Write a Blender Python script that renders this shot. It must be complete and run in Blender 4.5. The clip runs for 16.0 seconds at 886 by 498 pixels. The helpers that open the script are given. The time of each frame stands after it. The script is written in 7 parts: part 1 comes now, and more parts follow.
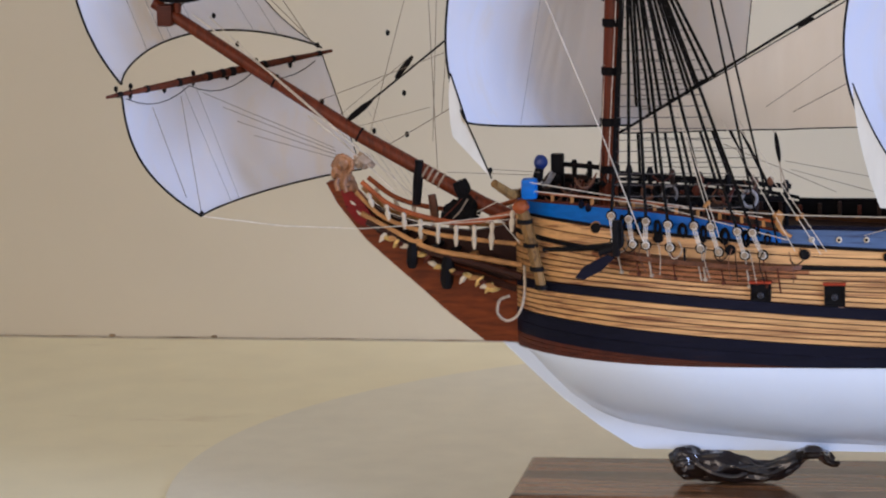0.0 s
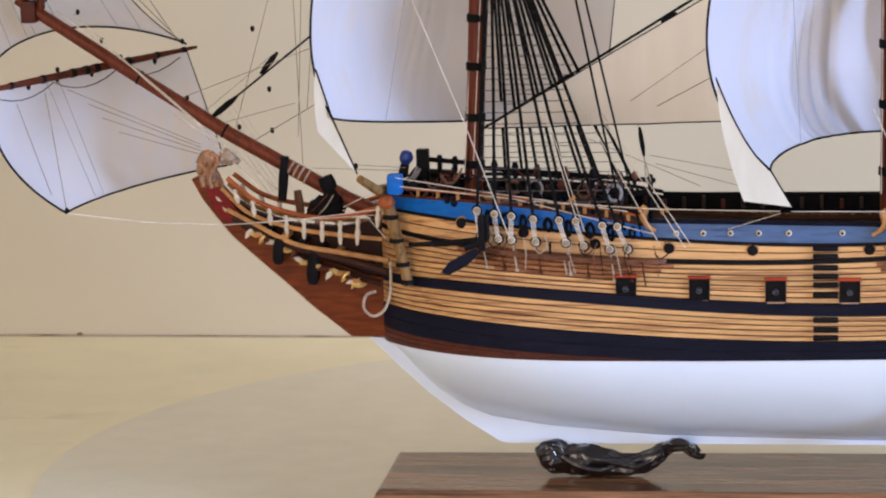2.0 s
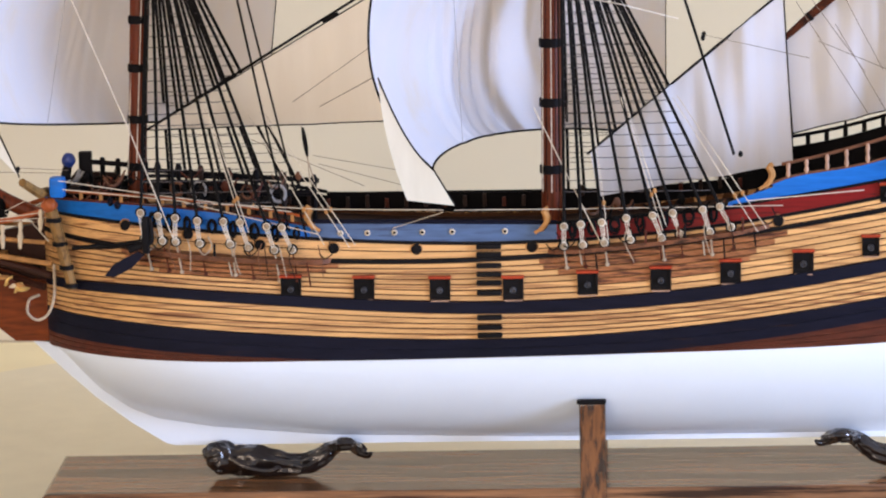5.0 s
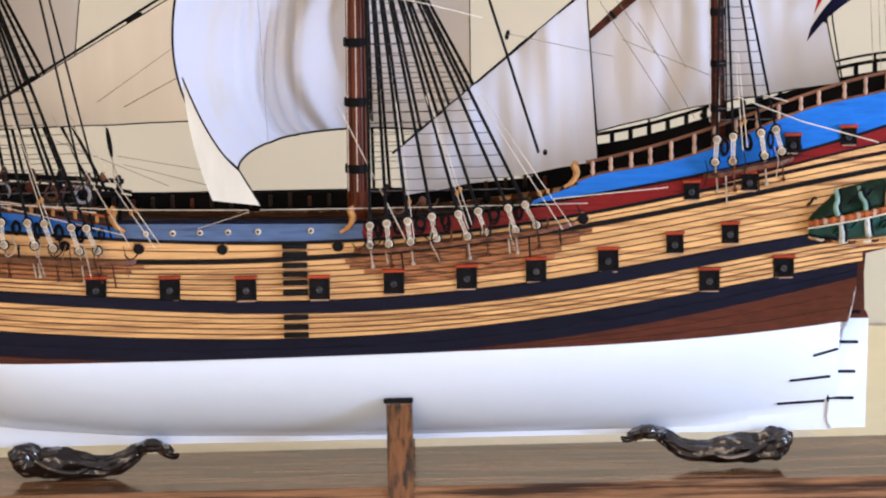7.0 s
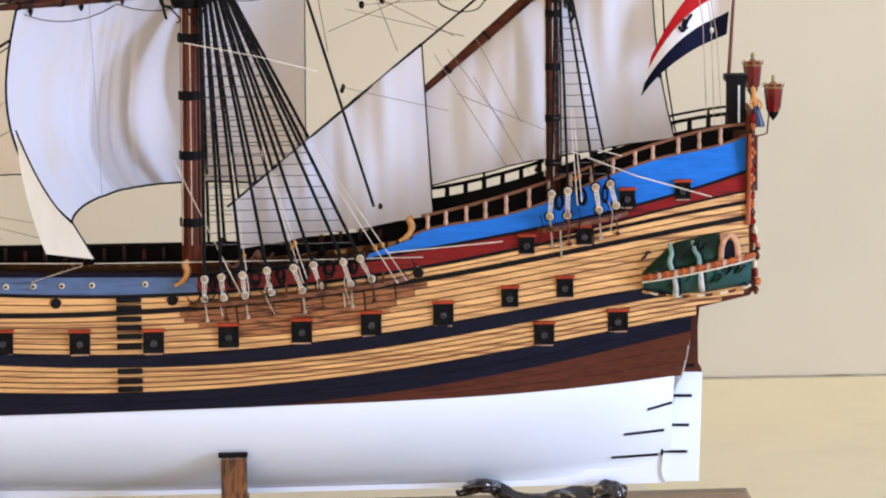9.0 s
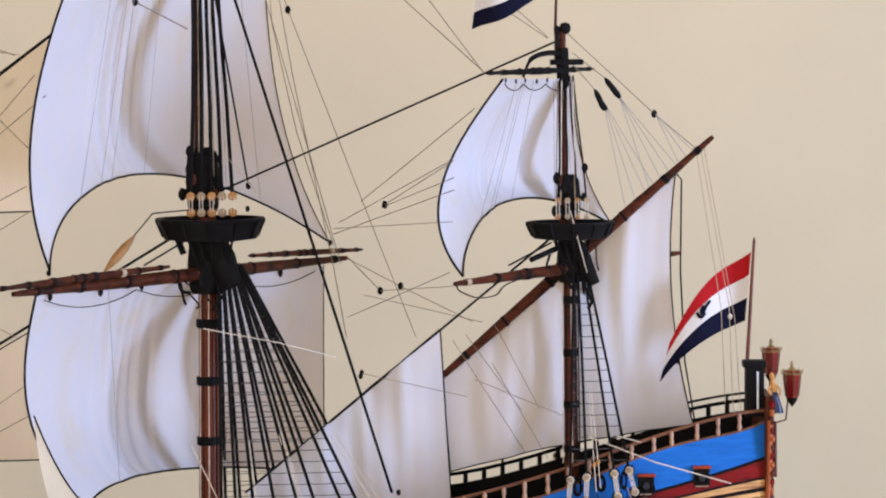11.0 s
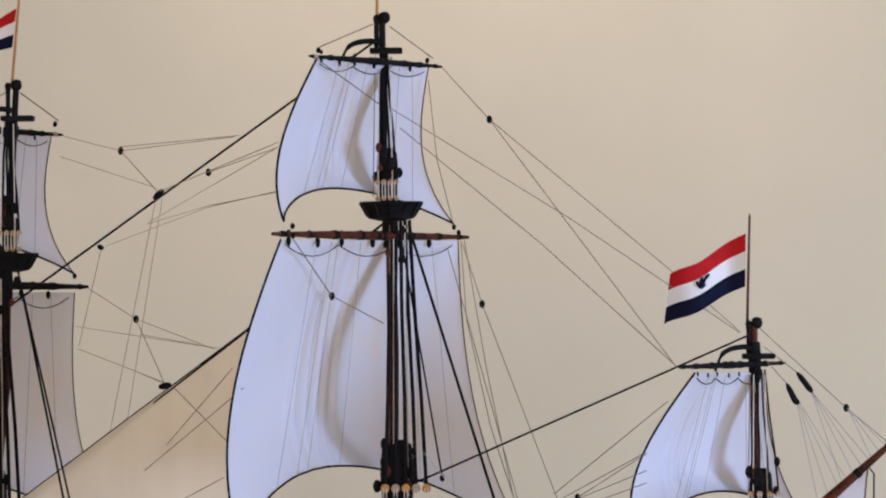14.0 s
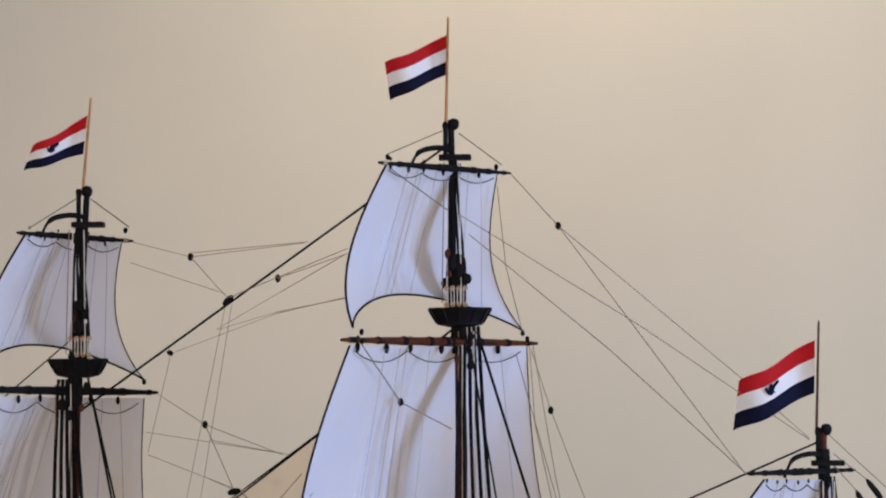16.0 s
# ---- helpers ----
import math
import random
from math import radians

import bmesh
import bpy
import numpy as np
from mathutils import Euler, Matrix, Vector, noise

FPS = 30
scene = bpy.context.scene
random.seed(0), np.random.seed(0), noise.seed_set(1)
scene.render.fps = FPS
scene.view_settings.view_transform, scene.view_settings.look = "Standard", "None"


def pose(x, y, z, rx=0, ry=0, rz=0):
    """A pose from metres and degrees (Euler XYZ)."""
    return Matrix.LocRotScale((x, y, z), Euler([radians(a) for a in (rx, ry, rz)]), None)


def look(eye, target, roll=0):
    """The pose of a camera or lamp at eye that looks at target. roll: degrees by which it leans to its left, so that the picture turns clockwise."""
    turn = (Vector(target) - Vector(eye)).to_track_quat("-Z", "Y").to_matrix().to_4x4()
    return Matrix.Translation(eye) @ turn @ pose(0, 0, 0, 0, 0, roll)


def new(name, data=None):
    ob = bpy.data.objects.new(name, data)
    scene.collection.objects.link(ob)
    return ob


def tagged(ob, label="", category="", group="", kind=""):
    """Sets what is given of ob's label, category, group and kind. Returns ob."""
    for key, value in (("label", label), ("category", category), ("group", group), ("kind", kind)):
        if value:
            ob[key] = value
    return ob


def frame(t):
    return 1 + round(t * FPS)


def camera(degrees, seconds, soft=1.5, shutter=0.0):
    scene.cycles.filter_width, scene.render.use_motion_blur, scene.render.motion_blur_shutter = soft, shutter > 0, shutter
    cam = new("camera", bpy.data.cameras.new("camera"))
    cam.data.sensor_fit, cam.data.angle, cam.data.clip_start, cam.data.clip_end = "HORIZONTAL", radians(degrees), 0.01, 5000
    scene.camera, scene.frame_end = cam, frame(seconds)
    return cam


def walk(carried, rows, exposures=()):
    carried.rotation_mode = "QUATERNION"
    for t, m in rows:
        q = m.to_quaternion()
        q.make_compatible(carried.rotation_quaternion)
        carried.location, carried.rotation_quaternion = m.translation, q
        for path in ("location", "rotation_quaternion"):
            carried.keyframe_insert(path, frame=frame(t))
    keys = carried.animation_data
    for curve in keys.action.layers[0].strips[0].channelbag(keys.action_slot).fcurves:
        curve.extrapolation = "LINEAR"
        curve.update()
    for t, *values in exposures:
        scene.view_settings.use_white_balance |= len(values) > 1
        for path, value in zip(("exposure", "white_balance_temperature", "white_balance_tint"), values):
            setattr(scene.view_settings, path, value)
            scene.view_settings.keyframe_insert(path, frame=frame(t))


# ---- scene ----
# the camera stands about 2.7 m from a model ship and turns with a long lens
cam = camera(14.89, 16.0, soft=2.1)
EYE = 1.5
ROWS = [
    (0.0, -2.6889, 80.241, 1.648, 11.225),
    (0.5, -2.6893, 80.219, 1.686, 10.719),
    (1.0, -2.6903, 80.174, 1.569, 10.106),
    (1.5, -2.6912, 80.141, 1.559, 9.491),
    (2.0, -2.6929, 80.113, 1.577, 8.923),
    (2.5, -2.6939, 80.096, 1.540, 8.079),
    (3.0, -2.6935, 80.074, 1.499, 6.996),
    (3.5, -2.6951, 80.057, 1.449, 6.097),
    (5.8, -2.6950, 79.946, 1.242, 1.906),
    (6.0, -2.6945, 79.934, 1.231, 1.637),
    (6.5, -2.6960, 79.929, 1.189, 0.791),
    (7.0, -2.6951, 79.908, 1.121, -0.084),
    (7.5, -2.6953, 79.875, 1.059, -1.017),
    (8.0, -2.6973, 79.887, 1.028, -1.882),
    (8.2, -2.6958, 79.889, 0.951, -2.197),
    (10.3, -2.6912, 83.853, 0.540, -3.023),
    (10.5, -2.6894, 84.303, 0.573, -2.917),
    (11.0, -2.6921, 85.601, 0.556, -2.505),
    (11.5, -2.6961, 86.685, 0.528, -2.077),
    (12.0, -2.6995, 87.580, 0.550, -1.779),
    (12.5, -2.7034, 88.350, 0.576, -1.552),
    (13.0, -2.7114, 89.232, 0.544, -1.005),
    (13.5, -2.7147, 90.006, 0.526, -0.111),
    (14.0, -2.7174, 90.603, 0.516, 0.769),
    (14.5, -2.7179, 91.035, 0.482, 1.430),
    (15.0, -2.7186, 91.482, 0.441, 1.736),
    (15.5, -2.7210, 92.004, 0.436, 1.901),
    (16.0, -2.7212, 92.405, 0.433, 1.928),
]
walk(cam, [(t, pose(0.0, y, EYE, rx, ry, rz)) for t, y, rx, ry, rz in ROWS],
     exposures=[(0.0, -0.2, 6050, 22), (1.5, -0.04, 6250, 22), (3.5, 0.2, 6500, 22), (6.0, 0.22, 6800, 21), (8.2, 0.1, 6950, 21), (10.3, 0.02, 7000, 22.5), (11.2, -0.12, 6900, 22.5), (12.5, -0.28, 6800, 22.5), (14.0, -0.4, 6400, 21.5), (16.0, -0.46, 6250, 21.5)])

# ---- light: daylight from a window at the right, added warm fill from behind ----
world = bpy.data.worlds.new("world")
world.use_nodes = True
scene.world = world
world.node_tree.nodes["Background"].inputs[0].default_value = (0.75, 0.82, 0.95, 1)
world.node_tree.nodes["Background"].inputs[1].default_value = 0.3


def window_light(name, eye, target, w, h, power, colour):
    lamp = bpy.data.lights.new(name, "AREA")
    lamp.shape, lamp.size, lamp.size_y, lamp.energy, lamp.color = "RECTANGLE", w, h, power, colour
    ob = new(name, lamp)
    ob.matrix_world = look(eye, target)
    return ob


ROOM = (-2.6, 2.6, -4.2, 0.7733, 0.0, 2.7)
window_light("window_light", (2.58, -1.32, 1.36), (0.0, -1.9, 1.2), 0.9, 1.15, 141.0, (0.49, 0.68, 1.0))
# added fill lamp behind the camera, in an unseen opening
window_light("window_light_rear", (-1.35, -4.14, 1.75), (-0.1, 0.0, 1.1), 2.3, 1.65, 58.0, (1.0, 0.88, 0.69))


# an unseen ceiling spotlight, added for the warm brighter pool on the wall
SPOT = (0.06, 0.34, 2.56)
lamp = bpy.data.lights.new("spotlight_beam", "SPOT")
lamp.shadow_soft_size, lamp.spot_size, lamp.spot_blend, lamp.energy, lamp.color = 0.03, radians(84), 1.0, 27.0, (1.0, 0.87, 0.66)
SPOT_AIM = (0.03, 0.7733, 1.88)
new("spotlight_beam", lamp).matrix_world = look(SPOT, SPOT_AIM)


# ---- materials ----
def mat(name, base, rough=0.5, metal=0.0, grain=None, var=0.12, scale=40.0, bump=0.0, bump_scale=300.0, coat=0.0, trans=0.0, per_piece=0.0, spec=0.5, second=None, stain=None, through_colour=None):
    m = bpy.data.materials.new(name)
    m.use_nodes = True
    nt = m.node_tree
    n, l = nt.nodes, nt.links
    b = n["Principled BSDF"]
    b.inputs["Roughness"].default_value, b.inputs["Metallic"].default_value = rough, metal
    b.inputs["Coat Weight"].default_value, b.inputs["Coat Roughness"].default_value = coat, 0.12
    b.inputs["Specular IOR Level"].default_value = spec
    tc = n.new("ShaderNodeTexCoord")
    mp = n.new("ShaderNodeMapping")
    mp.inputs["Scale"].default_value = grain or (1, 1, 1)
    l.new(tc.outputs["Object"], mp.inputs[0])
    fine = n.new("ShaderNodeTexNoise")
    fine.inputs["Scale"].default_value, fine.inputs["Detail"].default_value = scale, 6
    broad = n.new("ShaderNodeTexNoise")
    broad.inputs["Scale"].default_value, broad.inputs["Detail"].default_value = scale * 0.13, 3
    l.new(mp.outputs[0], fine.inputs[0])
    l.new(tc.outputs["Object"], broad.inputs[0])
    add = n.new("ShaderNodeMath")
    add.operation = "ADD"
    l.new(fine.outputs[0], add.inputs[0])
    l.new(broad.outputs[0], add.inputs[1])
    value = add.outputs[0]
    if per_piece:
        info = n.new("ShaderNodeObjectInfo")
        more = n.new("ShaderNodeMath")
        more.operation = "MULTIPLY_ADD"
        more.inputs[1].default_value = per_piece
        l.new(info.outputs["Random"], more.inputs[0])
        l.new(value, more.inputs[2])
        value = more.outputs[0]
    ramp = n.new("ShaderNodeMapRange")
    ramp.inputs[1].default_value, ramp.inputs[2].default_value = 0.65, 1.35 + per_piece
    l.new(value, ramp.inputs[0])
    mix = n.new("ShaderNodeMix")
    mix.data_type = "RGBA"
    lo, hi = [c * (1 - var) for c in base], [min(1, c * (1 + var)) for c in base]
    if second:
        lo, hi = second, base
    mix.inputs[6].default_value, mix.inputs[7].default_value = (*lo, 1), (*hi, 1)
    l.new(ramp.outputs[0], mix.inputs[0])
    if stain:
        # streaky weathering over the plain colour: (colour, scale, threshold)
        sm = n.new("ShaderNodeMapping")
        sm.inputs["Scale"].default_value = stain[1]
        l.new(tc.outputs["Object"], sm.inputs[0])
        sn = n.new("ShaderNodeTexNoise")
        sn.inputs["Scale"].default_value, sn.inputs["Detail"].default_value, sn.inputs["Roughness"].default_value = 1.0, 7, 0.65
        l.new(sm.outputs[0], sn.inputs[0])
        sr = n.new("ShaderNodeMapRange")
        sr.inputs[1].default_value, sr.inputs[2].default_value = stain[2], stain[2] + 0.14
        l.new(sn.outputs[0], sr.inputs[0])
        over = n.new("ShaderNodeMix")
        over.data_type = "RGBA"
        over.inputs[7].default_value = (*stain[0], 1)
        l.new(sr.outputs[0], over.inputs[0])
        l.new(mix.outputs[2], over.inputs[6])
        mix = over
    l.new(mix.outputs[2], b.inputs["Base Color"])
    if bump:
        bn = n.new("ShaderNodeTexNoise")
        bn.inputs["Scale"].default_value = bump_scale
        l.new(mp.outputs[0], bn.inputs[0])
        bp = n.new("ShaderNodeBump")
        bp.inputs["Strength"].default_value, bp.inputs["Distance"].default_value = bump, 0.002
        l.new(bn.outputs[0], bp.inputs["Height"])
        l.new(bp.outputs[0], b.inputs["Normal"])
    if trans:
        tr = n.new("ShaderNodeBsdfTranslucent")
        if through_colour:
            tr.inputs[0].default_value = (*through_colour, 1)
        else:
            l.new(mix.outputs[2], tr.inputs[0])
        ms = n.new("ShaderNodeMixShader")
        ms.inputs[0].default_value = trans
        l.new(b.outputs[0], ms.inputs[1])
        l.new(tr.outputs[0], ms.inputs[2])
        l.new(ms.outputs[0], n["Material Output"].inputs[0])
    return m


WALL = mat("wall_paint", (0.62, 0.545, 0.395), 0.75, var=0.045, scale=6, bump=0.04, bump_scale=120)
TABLE = mat("cream_paint", (0.86, 0.78, 0.53), 0.6, var=0.06, scale=14, bump=0.1, bump_scale=90, stain=((0.70, 0.59, 0.37), (5, 16, 5), 0.63))
PLASTER = mat("plaster", (0.7, 0.66, 0.58), 0.8, var=0.04, scale=5)
FLOOR = mat("floor_boards", (0.42, 0.33, 0.23), 0.4, var=0.25, scale=12, grain=(1, 8, 1))
STRAKE = mat("pale_oak", (0.64, 0.345, 0.128), 0.42, grain=(6, 40, 60), var=0.36, scale=5, bump=0.15, bump_scale=30, per_piece=0.4, spec=0.38, stain=((0.25, 0.095, 0.032), (7, 60, 330), 0.485))
BLACK = mat("black_paint", (0.008, 0.0072, 0.0078), 0.55, var=0.4, scale=60, spec=0.06)
NAVY = mat("navy_black_wale", (0.007, 0.0073, 0.0155), 0.5, spec=0.07, grain=(6, 40, 60), var=0.45, scale=6, bump=0.2, bump_scale=30, stain=((0.03, 0.014, 0.01), (14, 60, 240), 0.62))
WHITE = mat("white_paint", (0.715, 0.79, 0.9), 0.3, var=0.02, scale=20, coat=0.2)
BROWN = mat("red_brown_stain", (0.075, 0.016, 0.007), 0.45, grain=(5, 40, 60), var=0.55, scale=6, bump=0.2, bump_scale=30, spec=0.2)
MAST = mat("mahogany_spar", (0.125, 0.024, 0.007), 0.42, grain=(60, 60, 6), var=0.6, scale=5, spec=0.2, stain=((0.02, 0.006, 0.003), (300, 300, 40), 0.56))
SPAR = mat("mahogany_yard", (0.085, 0.018, 0.006), 0.5, grain=(10, 10, 40), var=0.6, scale=8, spec=0.14, stain=((0.008, 0.004, 0.003), (90, 90, 90), 0.5))
CUTWATER = mat("chestnut_cutwater", (0.155, 0.031, 0.005), 0.4, grain=(8, 30, 40), var=0.65, scale=7, spec=0.15)
BLUE = mat("bright_blue_paint", (0.002, 0.125, 0.46), 0.4, grain=(5, 30, 40), var=0.25, scale=8, spec=0.15, stain=((0.002, 0.055, 0.25), (30, 80, 300), 0.6))
SLATE = mat("slate_blue_paint", (0.055, 0.11, 0.225), 0.4, grain=(5, 30, 40), var=0.35, scale=8, spec=0.25, stain=((0.01, 0.018, 0.06), (14, 60, 260), 0.56))
PINK_WOOD = mat("pinkish_turned_wood", (0.42, 0.25, 0.17), 0.5, var=0.35, scale=150, spec=0.25)
WORN = mat("worn_brown_rail", (0.15, 0.06, 0.03), 0.5, var=0.5, scale=90, spec=0.25)
RED = mat("red_paint", (0.185, 0.008, 0.007), 0.4, grain=(5, 30, 40), var=0.35, scale=8, spec=0.15, stain=((0.03, 0.004, 0.004), (30, 80, 300), 0.54))
IRON = mat("grey_iron", (0.09, 0.09, 0.1), 0.35, 0.4, var=0.3, scale=90, spec=0.3)
GREEN = mat("green_paint", (0.005, 0.027, 0.014), 0.45, var=0.4, scale=90, spec=0.2, stain=((0.003, 0.008, 0.006), (150, 150, 150), 0.52))
TEAL = mat("teal_paint", (0.008, 0.055, 0.05), 0.4, var=0.35, scale=90, spec=0.25, stain=((0.004, 0.014, 0.012), (120, 120, 160), 0.57))
OCHRE = mat("ochre_carving", (0.42, 0.2, 0.065), 0.5, var=0.45, scale=120, bump=0.3, bump_scale=200, spec=0.25)
LID = mat("vermilion_paint", (0.34, 0.04, 0.012), 0.5, var=0.4, scale=120, spec=0.2)
ORANGE = mat("orange_brown_rail", (0.36, 0.085, 0.022), 0.45, var=0.45, scale=90, spec=0.25)
GOLD = mat("gilding", (0.7, 0.47, 0.16), 0.35, 0.7, var=0.25, scale=150, bump=0.3, bump_scale=300)
DEADEYE = mat("tan_deadeye", (0.34, 0.25, 0.16), 0.6, var=0.4, scale=200, spec=0.2)
BONE = mat("cream_turned_wood", (0.62, 0.52, 0.38), 0.45, var=0.2, scale=150)
SAIL = mat("sailcloth", (0.64, 0.715, 0.875), 0.85, grain=(1, 1, 0.08), var=0.05, scale=70, bump=0.1, bump_scale=300, trans=0.4, spec=0.05, second=(0.71, 0.72, 0.785), stain=((0.69, 0.655, 0.62), (16, 16, 4), 0.55), through_colour=(0.95, 0.81, 0.64))
CREAM_SAIL = mat("cream_sailcloth", (0.9, 0.83, 0.73), 0.85, grain=(1, 1, 0.08), var=0.06, scale=70, bump=0.1, bump_scale=300, trans=0.3, spec=0.05, second=(0.82, 0.74, 0.63))
PEACH_SAIL = mat("buff_sailcloth", (0.88, 0.78, 0.63), 0.85, grain=(1, 1, 0.08), var=0.06, scale=70, trans=0.45, spec=0.05, second=(0.82, 0.71, 0.55))
CLEW_CLOTH = mat("corner_cream_cloth", (0.74, 0.65, 0.5), 0.85, grain=(1, 1, 0.3), var=0.06, scale=60, bump=0.1, bump_scale=300, trans=0.2, spec=0.05, second=(0.62, 0.53, 0.39))
TAR = mat("tarred_rope", (0.008, 0.0072, 0.0072), 0.75, var=0.4, scale=400, spec=0.08)
GREY_CORD = mat("grey_cord", (0.3, 0.28, 0.27), 0.75, var=0.3, scale=400, spec=0.2)
RATLINE = mat("grey_ratline", (0.09, 0.08, 0.08), 0.75, var=0.3, scale=400, spec=0.1)
THIN_CORD = mat("pale_brown_cord", (0.3, 0.225, 0.155), 0.75, var=0.3, scale=400, spec=0.2)
CORD = mat("brown_cord", (0.215, 0.165, 0.12), 0.75, var=0.3, scale=400, spec=0.2)
HEMP = mat("hemp_rope", (0.4, 0.31, 0.22), 0.7, var=0.35, scale=400, bump=0.3, bump_scale=1500, spec=0.2)
PALE_ROPE = mat("pale_cord", (0.62, 0.55, 0.45), 0.7, var=0.35, scale=400, spec=0.2)
BRONZE = mat("dark_bronze", (0.014, 0.0085, 0.007), 0.16, 0.4, var=0.6, scale=90, bump=0.25, bump_scale=260, coat=0.6)
PLINTH = mat("varnished_oak", (0.23, 0.105, 0.046), 0.17, grain=(3, 45, 45), var=0.6, scale=6, spec=0.3, coat=0.08, stain=((0.03, 0.011, 0.005), (5, 75, 150), 0.47))
PILLAR = mat("varnished_walnut", (0.16, 0.058, 0.018), 0.2, grain=(40, 40, 5), var=0.6, scale=6, coat=0.5, stain=((0.016, 0.005, 0.003), (150, 150, 38), 0.44))
DECK = mat("dark_deck", (0.03, 0.015, 0.01), 0.5, spec=0.2, grain=(5, 60, 60), var=0.3, scale=8)
FLAG_RED = mat("red_cloth", (0.46, 0.014, 0.016), 0.8, var=0.15, scale=60, trans=0.2, spec=0.1)
FLAG_WHITE = mat("white_cloth", (0.8, 0.78, 0.78), 0.8, var=0.05, scale=60, trans=0.25)
FLAG_BLUE = mat("navy_cloth", (0.005, 0.006, 0.022), 0.8, var=0.1, scale=60, trans=0.08, spec=0.1)
RUBY = mat("ruby_glass", (0.17, 0.006, 0.006), 0.12, var=0.3, scale=150, coat=0.5)


# ---- mesh helpers ----
def put(name, bm, material, parent=None, label="", smooth=True):
    """One bmesh as one mesh object."""
    me = bpy.data.meshes.new(name)
    bmesh.ops.recalc_face_normals(bm, faces=bm.faces)
    bm.to_mesh(me)
    bm.free()
    for m in material if isinstance(material, (list, tuple)) else (material,):
        me.materials.append(m)
    if smooth:
        me.shade_smooth()
        me.set_sharp_from_angle(angle=radians(42))
    ob = new(name, me)
    if parent is not None:
        ob.parent = parent
    if label:
        tagged(ob, label)
    return ob


def thing(name, label, category, where=(0, 0, 0), group="", kind=""):
    ob = new(name)
    ob.location = where
    ob.empty_display_size = 0.02
    return tagged(ob, label, category, group, kind)


def box(bm, lo, hi, bevel=0.0):
    made = bmesh.ops.create_cube(bm, size=1)["verts"]
    c = [(a + b) / 2 for a, b in zip(lo, hi)]
    for v in made:
        v.co = Vector([c[i] + v.co[i] * (hi[i] - lo[i]) for i in range(3)])
    if bevel:
        edges = list({e for v in made for e in v.link_edges})
        bmesh.ops.bevel(bm, geom=edges, offset=bevel, segments=2, affect="EDGES", profile=0.6)
    return made


def tube(bm, points, radii, n=6, caps=True):
    """A round bar along points; radii one number or one for each point."""
    pts = [Vector(p) for p in points]
    if not isinstance(radii, (list, tuple)):
        radii = [radii] * len(pts)
    rings, up = [], None
    for i, p in enumerate(pts):
        d = (pts[min(i + 1, len(pts) - 1)] - pts[max(i - 1, 0)]).normalized()
        if up is None:
            up = d.orthogonal().normalized()
        up = (up - d * up.dot(d)).normalized()
        side = d.cross(up)
        rings.append([bm.verts.new(p + (up * math.cos(a) + side * math.sin(a)) * radii[i]) for a in (2 * math.pi * k / n for k in range(n))])
    for a, b in zip(rings, rings[1:]):
        for k in range(n):
            bm.faces.new((a[k], a[(k + 1) % n], b[(k + 1) % n], b[k]))
    if caps:
        bm.faces.new(rings[0])
        bm.faces.new(rings[-1][::-1])


def lathe(bm, centre, profile, n=16, squash=1.0):
    """A turned body: profile of (radius, height) about the upright axis at centre."""
    c = Vector(centre)
    rings = [[bm.verts.new(c + Vector((r * math.cos(a), r * squash * math.sin(a), h))) for a in (2 * math.pi * k / n for k in range(n))] for r, h in profile]
    for a, b in zip(rings, rings[1:]):
        for k in range(n):
            bm.faces.new((a[k], a[(k + 1) % n], b[(k + 1) % n], b[k]))
    bm.faces.new(rings[0][::-1])
    bm.faces.new(rings[-1])


def slab(bm, outline, y0, y1):
    """A plate cut to an outline of (x, z), between two depths."""
    a = [bm.verts.new((x, y0, z)) for x, z in outline]
    b = [bm.verts.new((x, y1, z)) for x, z in outline]
    n = len(outline)
    bm.faces.new(a)
    bm.faces.new(b[::-1])
    for k in range(n):
        bm.faces.new((a[k], a[(k + 1) % n], b[(k + 1) % n], b[k]))


def smooth_path(points, steps=6):
    """Catmull-Rom through a few points."""
    p = [Vector(q) for q in points]
    p = [2 * p[0] - p[1]] + p + [2 * p[-1] - p[-2]]
    out = []
    for i in range(1, len(p) - 2):
        for k in range(steps):
            t = k / steps
            a, b, c, d = p[i - 1], p[i], p[i + 1], p[i + 2]
            out.append(0.5 * (2 * b + (c - a) * t + (2 * a - 5 * b + 4 * c - d) * t * t + (3 * b - a - 3 * c + d) * t ** 3))
    return out + [p[-2]]


def rope(name, points, r, material, parent, sag=0.0, n=5, label=""):
    pts = [Vector(q) for q in points]
    if sag and len(pts) == 2:
        a, b = pts
        pts = [a.lerp(b, t) - Vector((0, 0, 4 * sag * t * (1 - t))) for t in (k / 8 for k in range(9))]
    bm = bmesh.new()
    tube(bm, pts, r, n)
    return put(name, bm, material, parent, label)


